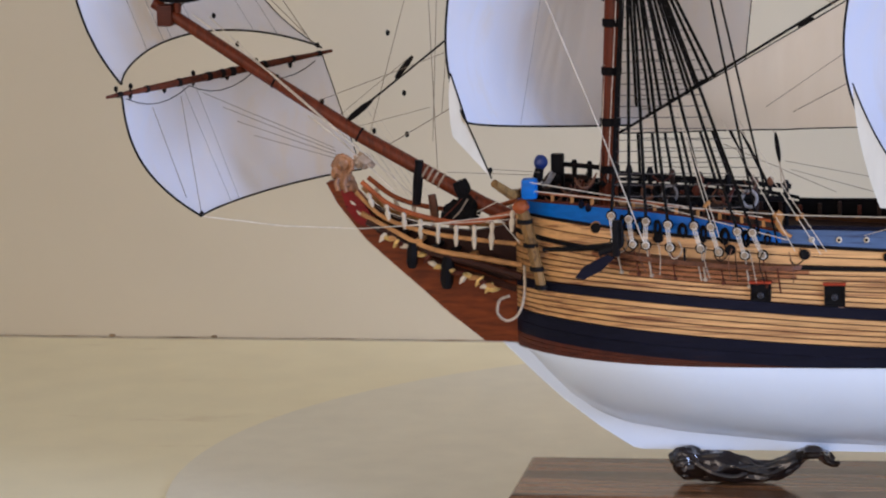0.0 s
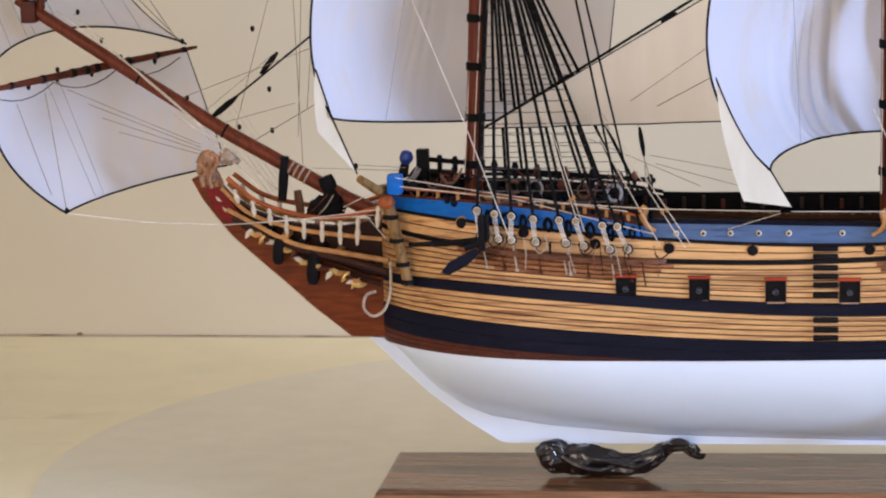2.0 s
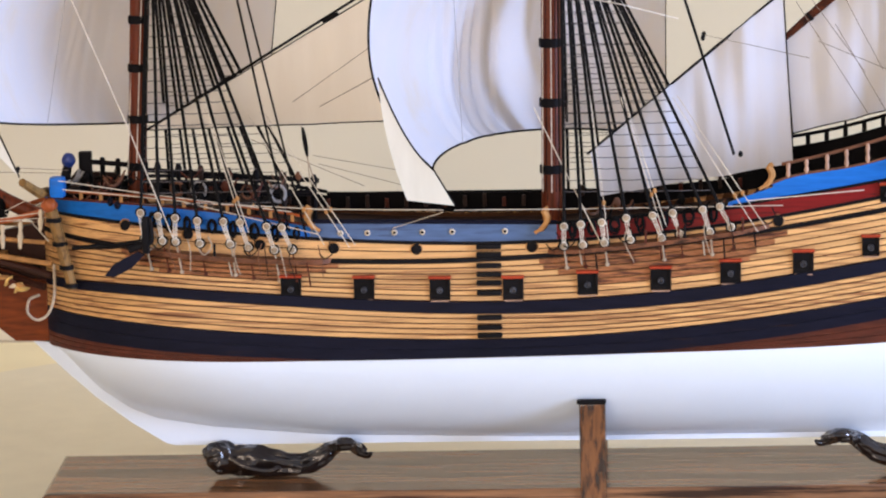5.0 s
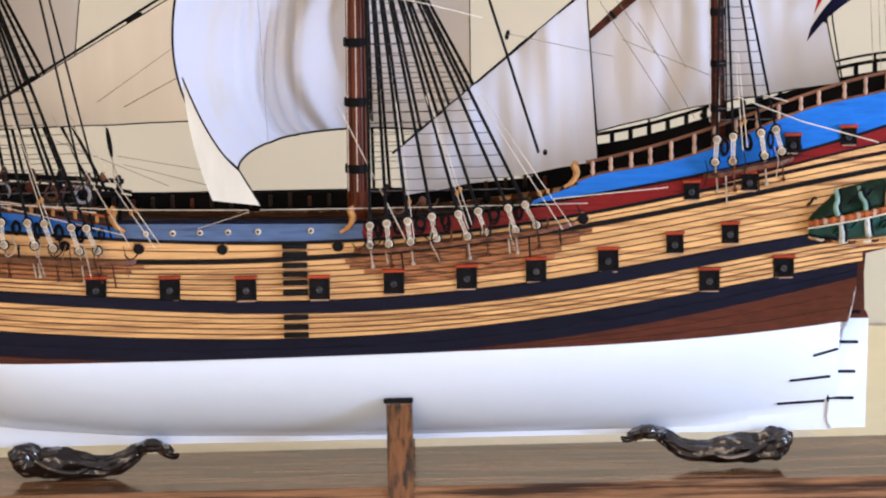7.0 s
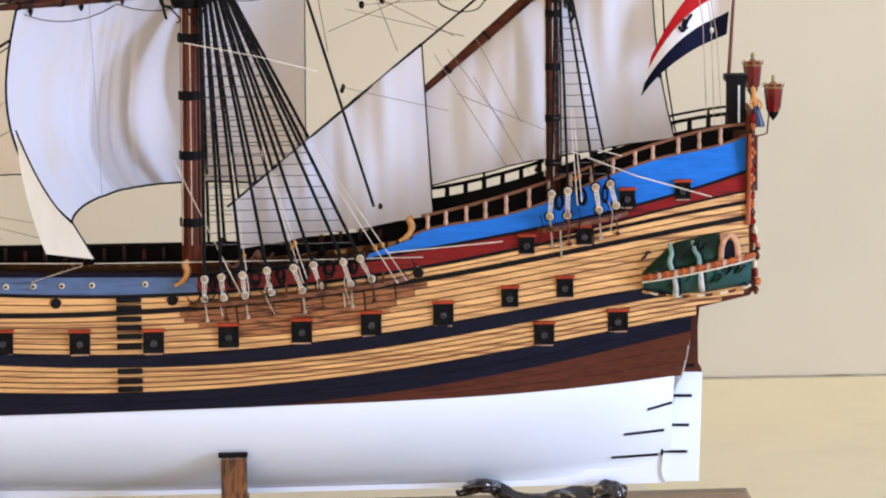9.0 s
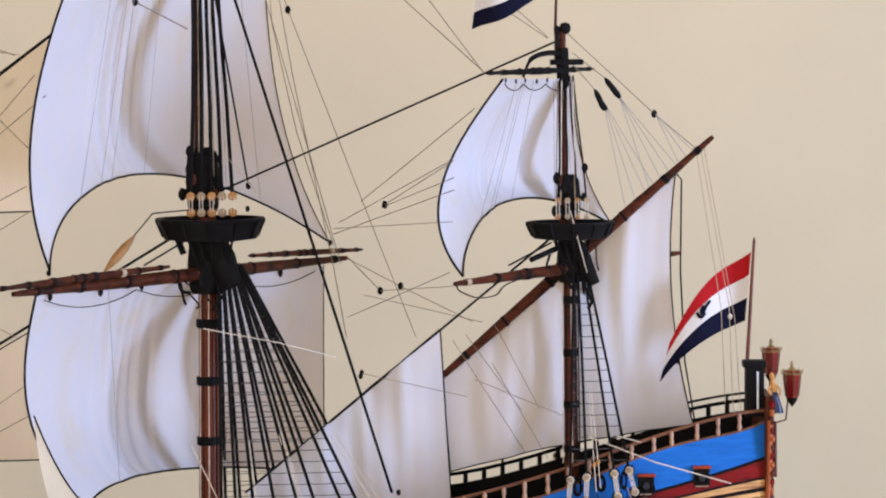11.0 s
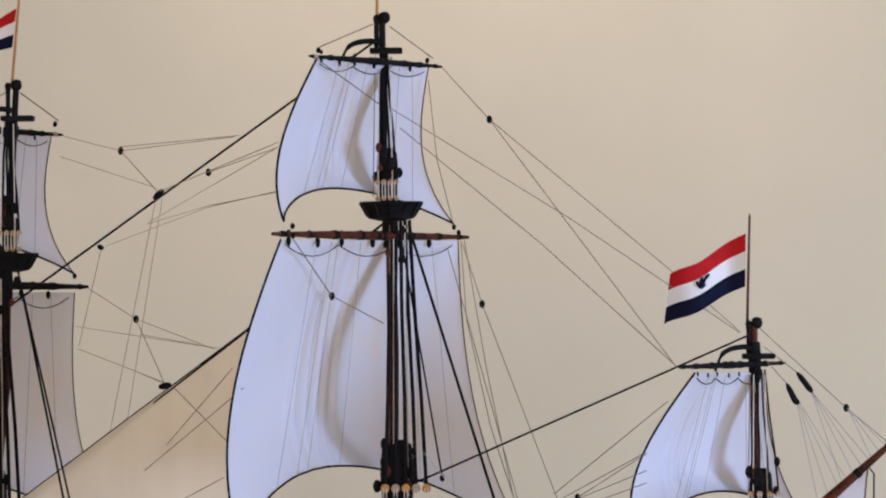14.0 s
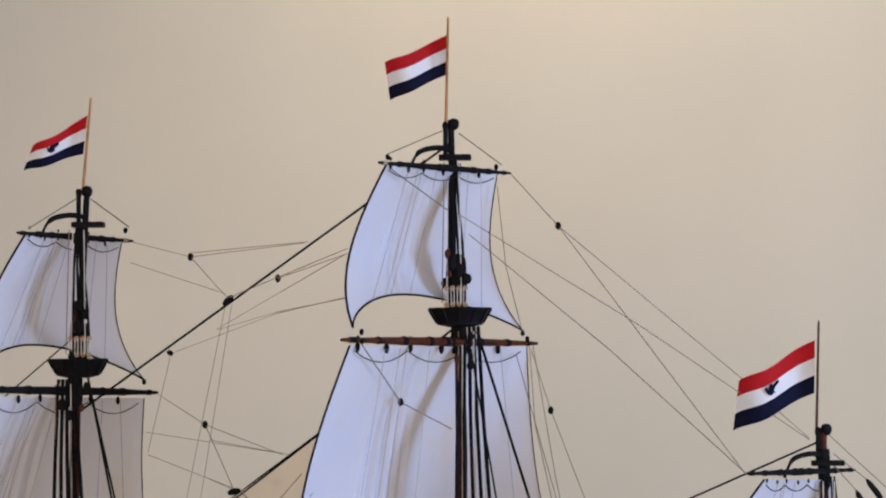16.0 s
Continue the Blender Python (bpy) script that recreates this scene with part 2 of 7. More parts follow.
# ---- the room ----
def room():
    x0, x1, y0, y1, z0, z1 = ROOM
    t = 0.12

    def wall(name, pieces, label):
        bm = bmesh.new()
        for lo, hi in pieces:
            box(bm, lo, hi)
        tagged(put(name, bm, PLASTER if name != "wall_north" else WALL, smooth=False), label, "wall", kind="structure")

    wall("wall_north", [((x0, y1, z0), (x1, y1 + t, z1))], "plain beige painted wall behind the ship")
    wall("wall_west", [((x0 - t, y0, z0), (x0, y1, z1))], "plain pale plaster wall")
    wall("wall_east", [((x1, y0, z0), (x1 + t, -1.82, z1)), ((x1, -0.82, z0), (x1 + t, y1, z1)), ((x1, -1.82, z0), (x1 + t, -0.82, 0.76)), ((x1, -1.82, 1.96), (x1 + t, -0.82, z1))], "pale plaster wall with a window opening")
    wall("wall_south", [((x0, y0 - t, z0), (-2.5, y0, z1)), ((-0.2, y0 - t, z0), (x1, y0, z1)), ((-2.5, y0 - t, z0), (-0.2, y0, 0.9)), ((-2.5, y0 - t, 2.6), (-0.2, y0, z1))], "pale plaster wall with an unseen opening for the fill light")
    bm = bmesh.new()
    box(bm, (x0, y0, z0 - t), (x1, y1, z0))
    tagged(put("floor", bm, FLOOR, smooth=False), "brown boarded floor", "floor", kind="structure")
    bm = bmesh.new()
    box(bm, (x0, y0, z1), (x1, y1, z1 + t))
    tagged(put("ceiling", bm, PLASTER, smooth=False), "plain pale ceiling", "ceiling", kind="structure")


room()
TABLE_Z, BASE_Z = 0.7938, 0.8388


def table():
    ob = thing("side_table", "cream painted table set against the wall", "table", (0, 0.3, 0))
    bm = bmesh.new()
    box(bm, (-1.4, -0.36 - 0.3, TABLE_Z - 0.04), (1.4, 0.7705 - 0.3, TABLE_Z), 0.004)
    put("tabletop", bm, TABLE, ob, smooth=False)
    for x in (-1.32, 1.32):
        for y in (-0.6, 0.4):
            bm = bmesh.new()
            box(bm, (x - 0.03, y - 0.03, 0.0), (x + 0.03, y + 0.03, TABLE_Z - 0.04), 0.003)
            put("leg", bm, TABLE, ob, smooth=False)


table()
bm = bmesh.new()
pts = [(-1.4 + 0.02 * k, 0.7722, TABLE_Z + 0.0008 + 0.0006 * noise.noise(Vector((k * 0.31, 3, 0)))) for k in range(141)]
tube(bm, pts, [0.0003 + 0.0009 * max(0.0, noise.noise(Vector((k * 0.47, 0, 7)))) for k in range(141)], 6)
for x, r in ((-1.073, 0.0028), (-0.9587, 0.0024), (0.71, 0.0018)):
    made = bmesh.ops.create_icosphere(bm, subdivisions=2, radius=1)["verts"]
    for v in made:
        v.co = Vector((x + v.co.x * r * 1.4, 0.7722 + v.co.y * 0.002, TABLE_Z + 0.002 + v.co.z * r * 0.7))
seam = put("trim_1", bm, mat("dark_crumbling_filler", (0.27, 0.185, 0.1), 0.8, var=0.5, scale=120))
tagged(seam, "dark uneven joint between table and wall", "trim", kind="structure")
# thin greyer disc: a shadow area on the table built as a solid
bm = bmesh.new()
rim = [(0.58 * math.cos(2 * math.pi * k / 96), 0.568 * math.sin(2 * math.pi * k / 96)) for k in range(96)]
low = [bm.verts.new((x, y, 0)) for x, y in rim]
up_ = [bm.verts.new((x * 0.999, y * 0.999, 0.0012)) for x, y in rim]
bm.faces.new(up_)
for k in range(96):
    bm.faces.new((low[k], low[(k + 1) % 96], up_[(k + 1) % 96], up_[k]))
shade_ob = put("round_mat", bm, mat("greige_shade", (0.78, 0.73, 0.575), 0.8, var=0.05, scale=30, bump=0.15, bump_scale=400), smooth=False)
shade_ob.location = (-0.25, 0.2, TABLE_Z)
tagged(shade_ob, "thin round grey-beige disc for the shadow area on the table", "mat")


def plinth():
    ob = thing("display_base", "varnished oak display base with sloping moulded edges", "base", (-0.055, 0, TABLE_Z))
    h = BASE_Z - TABLE_Z - 0.0012
    # the base stands a little askew under the ship
    corners = ((-0.4845, -0.069), (0.3845, -0.0565), (0.387, 0.0895), (-0.489, 0.067))
    bm = bmesh.new()
    rings = []
    for out, z in ((0.013, 0.0), (0.013, 0.010), (0.0118, 0.018), (0.008, 0.028), (0.0028, 0.037), (0.0008, h - 0.0022), (-0.0008, h - 0.0006), (-0.003, h)):
        rings.append([bm.verts.new((x + 0.055 + out * sx, y + out * sy, z)) for (x, y), sx, sy in zip(corners, (-1, 1, 1, -1), (-1, -1, 1, 1))])
    for a, b in zip(rings, rings[1:]):
        for k in range(4):
            bm.faces.new((a[k], a[(k + 1) % 4], b[(k + 1) % 4], b[k]))
    bm.faces.new(rings[0][::-1])
    bm.faces.new(rings[-1])
    put("plinth", bm, PLINTH, ob, smooth=False)
    # the cradle board that joins the two pillars, hollowed under the hull
    half_cut = [(-0.0516, 0.0625), (-0.042, 0.054), (-0.03, 0.046), (-0.012, 0.0355), (-0.0055, 0.0345), (-0.0055, 0.0268)]
    outline = [(-0.0516, h)] + half_cut + [(-y, z) for y, z in half_cut[::-1]] + [(0.0516, h)]
    bm = bmesh.new()
    ends = [[bm.verts.new((x, y, z)) for y, z in outline] for x in (0.0035, 0.0215)]
    for k in range(len(outline)):
        j = (k + 1) % len(outline)
        bm.faces.new((ends[0][k], ends[0][j], ends[1][j], ends[1][k]))
    bm.faces.new(ends[0])
    bm.faces.new(ends[1][::-1])
    put("cradle_board", bm, PILLAR, ob, smooth=False)
    for y, sign in ((-0.0575, -1), (0.0575, 1)):
        bm = bmesh.new()
        box(bm, (-0.0535 + 0.055 - 0.0045 + 0.005, y - (0.01 if sign < 0 else 0.006), h - 0.024), (-0.0325 + 0.055 + 0.0005, y + 0.006, h + 0.071), 0.0025)
        pillar = put("pillar", bm, PILLAR, ob, "square walnut post with a dark felted top", smooth=False)
        bm = bmesh.new()
        box(bm, (0.0002, y - (0.0105 if sign < 0 else 0.0062), h + 0.0695), (0.0236, y + 0.0068, h + 0.0735), 0.0015)
        put("felt_pad", bm, BLACK, pillar, smooth=False)
    return ob


plinth().location.z += 0.0012
ship = thing("model_ship", "wooden three-masted model warship under full sail on a base", "model ship", (0, 0, BASE_Z))
ship.location = (0, 0, 0)


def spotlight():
    """Unseen fixture added for the lamp at SPOT: canopy, stem and tilted can."""
    ob = thing("ceiling_spotlight", "small white spotlight assumed on the ceiling, out of view", "spotlight", (SPOT[0], SPOT[1], ROOM[5]))
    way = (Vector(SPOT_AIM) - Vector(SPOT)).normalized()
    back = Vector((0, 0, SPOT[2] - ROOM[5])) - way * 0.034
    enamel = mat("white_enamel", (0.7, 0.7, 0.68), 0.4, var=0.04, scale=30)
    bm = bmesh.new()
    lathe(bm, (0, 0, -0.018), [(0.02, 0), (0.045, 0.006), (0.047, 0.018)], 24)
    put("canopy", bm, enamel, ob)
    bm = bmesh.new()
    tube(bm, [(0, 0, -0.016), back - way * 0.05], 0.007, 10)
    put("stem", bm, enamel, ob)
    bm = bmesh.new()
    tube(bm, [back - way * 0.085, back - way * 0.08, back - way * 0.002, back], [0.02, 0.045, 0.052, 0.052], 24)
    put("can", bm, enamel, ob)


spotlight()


# ---- the hull ----
def poly(c, x):
    r = 0.0
    for k in c:
        r = r * x + k
    return r


WATERLINE = (0.0608, -0.0248, 0.0071, 0.0187, 0.9537)
WALE2_BOT = (-0.3082, -0.028, 0.2526, 0.0751, 0.9552)
WALE2_TOP = (-0.6388, -0.1739, 0.2812, 0.0799, 0.9718)
WALE1_BOT = (-1.0049, -0.2118, 0.3418, 0.0779, 0.9908)
WALE1_TOP = (-1.096, -0.2822, 0.3273, 0.0835, 1.001)
LINE_A = (-0.3964, -0.1929, 0.2478, 0.0995, 1.0369)
WOOD_TOP = (-0.7364, -0.1712, 0.3372, 0.0869, 1.0468)
RED_TOP = (0.643, -0.1421, 0.1531, 1.0577)
BLUE_AFT = (750.432, -879.163, 391.124, -81.771, 8.226, 0.769)
BLUE_FORE = (-0.5857, -0.5118, 0.9629)
NEAR_RAIL = (-11.019, 6.375, -0.692, 0.159, 1.085)
RAIL_AFT = (-4.9701, 3.5646, -0.5247, 1.1211)
WAIST = (-0.0168, 1.0556)
BOW, STERN = -0.484, 0.372


def clip01(v):
    return min(1.0, max(0.0, v))


def width(x):
    u, v = clip01((x + 0.4875) / 0.18), clip01((x - 0.05) / 0.32)
    return 0.086 * max(1e-6, 1 - (1 - u) ** 2.2) ** 0.6 * (1 - 0.42 * v ** 1.8)


def half(x, z):
    """Half the hull's breadth at a place along it and a height above the broad wale."""
    zt = poly(WALE2_TOP, x)
    k = 1 - 0.22 * min(1.3, max(0.0, (z - zt) / 0.13)) ** 1.3
    if z < zt:
        k -= 0.86 * clip01(x / 0.322) ** 3.2 * clip01((zt - z) / 0.075) ** 1.2
    return width(x) * k


def rabbet(x):
    """The height at which the bottom planking meets the keel."""
    return float(np.interp(x, (-0.484, -0.463, -0.444, -0.42, -0.398, -0.352, -0.261, -0.1, 0.2, 0.31), (0.958, 0.9303, 0.911, 0.8948, 0.8866, 0.879, 0.8716, 0.8685, 0.87, 0.878)))


def stations(x0, x1, n):
    """Places along the hull, closer together at the round bow."""
    xs = set(x0 + (x1 - x0) * k / n for k in range(n + 1))
    xs |= set(BOW + 0.10 * (k / 14) ** 2 for k in range(15))
    return sorted(x for x in xs if x0 - 1e-9 <= x <= x1 + 1e-9)


def band(bm, lo, hi, x0, x1, proud=0.0, rows=2, side=-1, n=60, inner=0.004):
    """A strip of planking between two heights, lying on the hull's side."""
    grid = []
    for x in stations(x0, x1, n):
        a, b = lo(x), hi(x)
        col = []
        for r in range(rows + 1):
            z = a + (b - a) * r / rows
            col.append(bm.verts.new((x, side * (half(x, z) + proud), z)))
        back = [bm.verts.new((x, side * max(0.0, half(x, z) - inner), z)) for z in (b, a)]
        grid.append(col + back)
    m = rows + 3
    for p, q in zip(grid, grid[1:]):
        for k in range(m):
            bm.faces.new((p[k], p[(k + 1) % m], q[(k + 1) % m], q[k]))
    bm.faces.new(grid[0])
    bm.faces.new(grid[-1][::-1])


def stern_end(z):
    """Where the planking ends aft at a height: sternpost below, raking counter above."""
    return float(np.interp(z, (0.94, 0.963, 0.99, 1.022, 1.03, 1.06, 1.16), (0.3135, 0.3185, 0.322, 0.327, 0.366, 0.3705, 0.371)))


# white bottom, both sides in one skin
bm = bmesh.new()
grid = []
xs = stations(BOW, 0.312, 70)
for x in xs:
    zw, zb = poly(WATERLINE, x), rabbet(x)
    full = half(x, zw)
    e = 1.5 - 0.55 * clip01((x - 0.02) / 0.3) ** 1.2 - 0.1 * clip01((-0.3 - x) / 0.17)
    col = []
    for s in (-1, 1):
        line = []
        for r in range(15):
            a = r / 14
            y = max(0.0045, full * max(0.0, 1 - a ** e) ** (1 / max(1.0, e * 0.9)))
            line.append((x, s * y, zw + (zb - zw) * a))
        col.append(line)
    grid.append([bm.verts.new(c) for c in col[0] + col[1][::-1]])
for p, q in zip(grid, grid[1:]):
    for k in range(len(p) - 1):
        bm.faces.new((p[k], p[k + 1], q[k + 1], q[k]))
    bm.faces.new((p[-1], p[0], q[0], q[-1]))
bm.faces.new(grid[0])
bm.faces.new(grid[-1][::-1])
hull = put("hull", bm, WHITE, ship, "white painted hull bottom with planked wooden sides")

# keel and stem timber
bm = bmesh.new()
slab(bm, [(-0.499, 0.9525), (-0.473, 0.927), (-0.449, 0.905), (-0.42, 0.883), (-0.392, 0.8655), (-0.385, 0.864), (0.308, 0.8662), (0.3055, 0.916), (0.3215, 0.984), (0.316, 0.99), (0.305, 0.96), (0.296, 0.885), (0.28, 0.879), (-0.1, 0.8705), (-0.261, 0.8735), (-0.352, 0.882), (-0.398, 0.8905), (-0.444, 0.916), (-0.47, 0.95)], -0.0048, 0.0048)
put("keel", bm, WHITE, hull, smooth=False)

# dark inner sides: they show as caulking between the strakes
bm = bmesh.new()
for side in (-1, 1):
    band(bm, lambda x: poly(WATERLINE, x) - 0.001, lambda x: poly(WOOD_TOP, x), BOW, 0.3175, -0.0012, 8, side)
    band(bm, lambda x: 1.031, lambda x: poly(WOOD_TOP, x), 0.318, 0.3695, -0.0012, 5, side, 8)
put("side_lining", bm, mat("dark_caulking", (0.085, 0.034, 0.014), 0.8, var=0.4, scale=60, spec=0.1), hull)


def strakes(name, lo, hi, count, material, x0, x1, proud, gap=0.00055):
    for k in range(count):
        bm = bmesh.new()
        a, b = k / count, (k + 1) / count
        f = lambda x, a=a: lo(x) + (hi(x) - lo(x)) * a + gap * 0.5
        g = lambda x, b=b: lo(x) + (hi(x) - lo(x)) * b - gap * 0.5
        end = x1
        while end > 0.3 and end > stern_end((f(end) + g(end)) / 2):
            end -= 0.0015
        band(bm, f, g, x0, end, proud, 1, -1)
        put(name, bm, material, hull)


P = lambda c: (lambda x: poly(c, x))
strakes("lower_wale_plank", P(WATERLINE), lambda x: max(poly(WALE2_BOT, x), poly(WATERLINE, x) + 0.0004), 3, BROWN, BOW, 0.3222, 0.0004, 0.0003)
strakes("broad_wale", lambda x: max(poly(WALE2_BOT, x), poly(WATERLINE, x) + 0.0004), P(WALE2_TOP), 2, NAVY, BOW, 0.322, 0.0022, 0.0002)
strakes("strake", P(WALE2_TOP), P(WALE1_BOT), 5, STRAKE, BOW, 0.371, 0.0005, 0.00105)
strakes("upper_wale", P(WALE1_BOT), P(WALE1_TOP), 1, NAVY, BOW, 0.371, 0.002)
strakes("strake", lambda x: poly(WALE1_TOP, x) + 0.0002, lambda x: poly(LINE_A, x) - 0.0015, 7, STRAKE, BOW, 0.371, 0.0005, 0.00105)
strakes("moulding", lambda x: poly(LINE_A, x) - 0.0015, lambda x: poly(LINE_A, x) + 0.0018, 1, BLACK, BOW, 0.371, 0.0018)
strakes("strake", lambda x: poly(LINE_A, x) + 0.0018, lambda x: poly(WOOD_TOP, x) - 0.001, 2, STRAKE, BOW, 0.371, 0.0004, 0.001)
strakes("sheer_moulding", lambda x: poly(WOOD_TOP, x) - 0.001, lambda x: poly(WOOD_TOP, x) + 0.0016, 1, BLACK, BOW, 0.371, 0.0016)
strakes("strake", lambda x: poly(WOOD_TOP, x) + 0.0018, lambda x: poly(WOOD_TOP, x) + 0.002 + 0.0058 * clip01((x - 0.21) / 0.15), 1, STRAKE, 0.215, 0.371, 0.0009, 0.0002)
strakes("sheer_moulding", lambda x: poly(WOOD_TOP, x) + 0.002 + 0.0058 * clip01((x - 0.21) / 0.15), lambda x: poly(WOOD_TOP, x) + 0.004 + 0.0058 * clip01((x - 0.21) / 0.15), 1, BLACK, 0.215, 0.371, 0.0013)
# far side in one skin
bm = bmesh.new()
band(bm, P(WATERLINE), P(WOOD_TOP), BOW, 0.325, 0.0004, 8, 1)
put("far_side_planking", bm, STRAKE, hull)

# bulwarks: blue forecastle, slate waist, red and blue quarterdeck; the far side all black
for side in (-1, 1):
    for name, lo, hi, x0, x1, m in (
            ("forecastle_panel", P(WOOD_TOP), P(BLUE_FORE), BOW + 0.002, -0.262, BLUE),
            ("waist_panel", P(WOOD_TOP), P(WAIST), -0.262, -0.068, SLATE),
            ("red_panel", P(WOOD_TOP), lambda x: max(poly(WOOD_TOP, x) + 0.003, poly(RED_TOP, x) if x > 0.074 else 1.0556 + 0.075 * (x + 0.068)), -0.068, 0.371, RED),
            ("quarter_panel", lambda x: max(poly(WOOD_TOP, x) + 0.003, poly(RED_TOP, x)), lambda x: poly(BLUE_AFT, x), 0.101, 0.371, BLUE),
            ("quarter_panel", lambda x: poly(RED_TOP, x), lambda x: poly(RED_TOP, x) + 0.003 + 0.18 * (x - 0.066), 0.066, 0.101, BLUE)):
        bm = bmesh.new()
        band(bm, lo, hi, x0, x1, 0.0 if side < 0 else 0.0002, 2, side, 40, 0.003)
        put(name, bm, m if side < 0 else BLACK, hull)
bm = bmesh.new()
grid = []
for x in stations(BOW + 0.004, 0.368, 60):
    z = poly(WOOD_TOP, x) - 0.004
    grid.append([bm.verts.new((x, y, z + dz)) for dz in (0, -0.002) for y in (-half(x, z) + 0.003, half(x, z) - 0.003)])
for p, q in zip(grid, grid[1:]):
    bm.faces.new((p[0], p[1], q[1], q[0]))
    bm.faces.new((p[2], p[3], q[3], q[2]))
put("deck", bm, DECK, hull)


# ---- spars ----
def spar(name, a, b, r, material, parent=ship, label="", taper=0.45):
    a, b = Vector(a), Vector(b)
    bm = bmesh.new()
    tube(bm, [a.lerp(b, t) for t in (0, 0.02, 0.25, 0.5, 0.75, 0.98, 1)], [r * k for k in (taper * 0.8, taper, 0.85, 1, 0.85, taper, taper * 0.8)], 10)
    return put(name, bm, material, parent, label)


def pole(name, points, radii, material, parent=ship, label=""):
    bm = bmesh.new()
    tube(bm, points, radii, 12)
    return put(name, bm, material, parent, label)


mainmast = pole("mainmast", [(-0.074, 0, 1.0), (-0.0715, 0, 1.25), (-0.071, 0, 1.372)], [0.0085, 0.008, 0.0062], MAST)
pole("topmast", [(-0.079, 0, 1.315), (-0.077, 0, 1.45), (-0.0785, 0, 1.606)], [0.0052, 0.0048, 0.0038], SPAR, mainmast)
pole("topgallant_mast", [(-0.083, 0, 1.56), (-0.0835, 0, 1.718)], [0.0035, 0.0026], BLACK, mainmast)
foremast = pole("foremast", [(-0.411, 0, 1.03), (-0.402, 0, 1.23), (-0.398, 0, 1.345)], [0.0078, 0.0072, 0.006], MAST)
pole("topmast", [(-0.402, 0, 1.3), (-0.389, 0, 1.42), (-0.386, 0, 1.572)], [0.0048, 0.0044, 0.0036], SPAR, foremast)
pole("topgallant_mast", [(-0.386, 0, 1.52), (-0.378, 0, 1.664)], [0.0033, 0.0025], BLACK, foremast)
mizzen = pole("mizzenmast", [(0.2175, 0, 1.06), (0.217, 0, 1.25), (0.2165, 0, 1.345)], [0.0058, 0.0054, 0.0045], SPAR)
pole("topmast", [(0.2125, 0, 1.3), (0.2115, 0, 1.4), (0.2125, 0, 1.466)], [0.0034, 0.003, 0.0026], SPAR, mizzen)
bowsprit = pole("bowsprit", [(-0.44, 0, 1.031), (-0.515, 0, 1.067), (-0.61, 0, 1.1203), (-0.70, 0, 1.1775), (-0.77, 0, 1.2235), (-0.785, 0, 1.2335)], [0.0066, 0.0062, 0.0058, 0.0054, 0.005, 0.0046], MAST)


def yard(name, left, right, r, parent=ship, material=SPAR):
    ob = spar(name, left, right, r, material, parent)
    a, b = Vector(left), Vector(right)
    rng = random.Random(name)
    for t in (0.05, 0.17, 0.3, 0.44, 0.5, 0.56, 0.7, 0.82, 0.94):
        t += rng.uniform(-0.02, 0.02)
        w = rng.uniform(0.002, 0.006)
        k = r * (0.45 + 0.55 * (1 - (2 * t - 1) ** 2)) + 0.0005
        d = (b - a).normalized() * w
        c = a.lerp(b, t)
        rope("yard_lashing", [c - d * 0.5, c - d * 0.4, c + d * 0.4, c + d * 0.5], k, HEMP if rng.random() < 0.07 else TAR, ob, n=7)
    return ob


yard("main_yard", (-0.2103, -0.1881, 1.2779), (0.0408, 0.1559, 1.2742), 0.0055)
yard("boom", (-0.2210, -0.2088, 1.2832), (-0.1005, -0.0437, 1.2850), 0.0032)
yard("boom", (-0.0395, 0.0399, 1.2862), (0.0545, 0.1687, 1.2802), 0.0026)
yard("main_topsail_yard", (-0.1650, -0.1260, 1.5401), (-0.0164, 0.0775, 1.5389), 0.0036)
yard("main_topgallant_yard", (-0.1375, -0.0884, 1.6785), (-0.0369, 0.0495, 1.6780), 0.0026, material=BLACK)
yard("fore_topgallant_yard", (-0.4277, -0.0448, 1.6285), (-0.3489, 0.0632, 1.6258), 0.0026, material=BLACK)
yard("fore_topsail_yard", (-0.4588, -0.0874, 1.5045), (-0.3320, 0.0863, 1.5008), 0.0036, material=BLACK)
yard("fore_yard", (-0.515, -0.165, 1.268), (-0.285, 0.15, 1.266), 0.005)
yard("spritsail_yard", (-0.7944, -0.1129, 1.1691), (-0.6542, 0.0792, 1.1834), 0.0034)
yard("crossjack_yard", (0.1189, -0.1317, 1.2761), (0.32, 0.14, 1.276), 0.0048)
yard("mizzen_topsail_yard", (0.1460, -0.0945, 1.4347), (0.2398, 0.0340, 1.4341), 0.0026, material=BLACK)
yard("lateen_yard", (0.0974, 0.012, 1.1742), (0.3338, 0.012, 1.3793), 0.0048)


# ---- sails ----
def block(where, r=0.0025, parent=ship, material=TAR, tall=1.35, name="block"):
    bm = bmesh.new()
    lathe(bm, Vector(where) - Vector((0, 0, r * tall)), [(r * 0.3, 0), (r * 0.85, r * tall * 0.45), (r, r * tall), (r * 0.85, r * tall * 1.55), (r * 0.3, r * tall * 2)], 8, 0.7)
    return put(name, bm, material, parent)


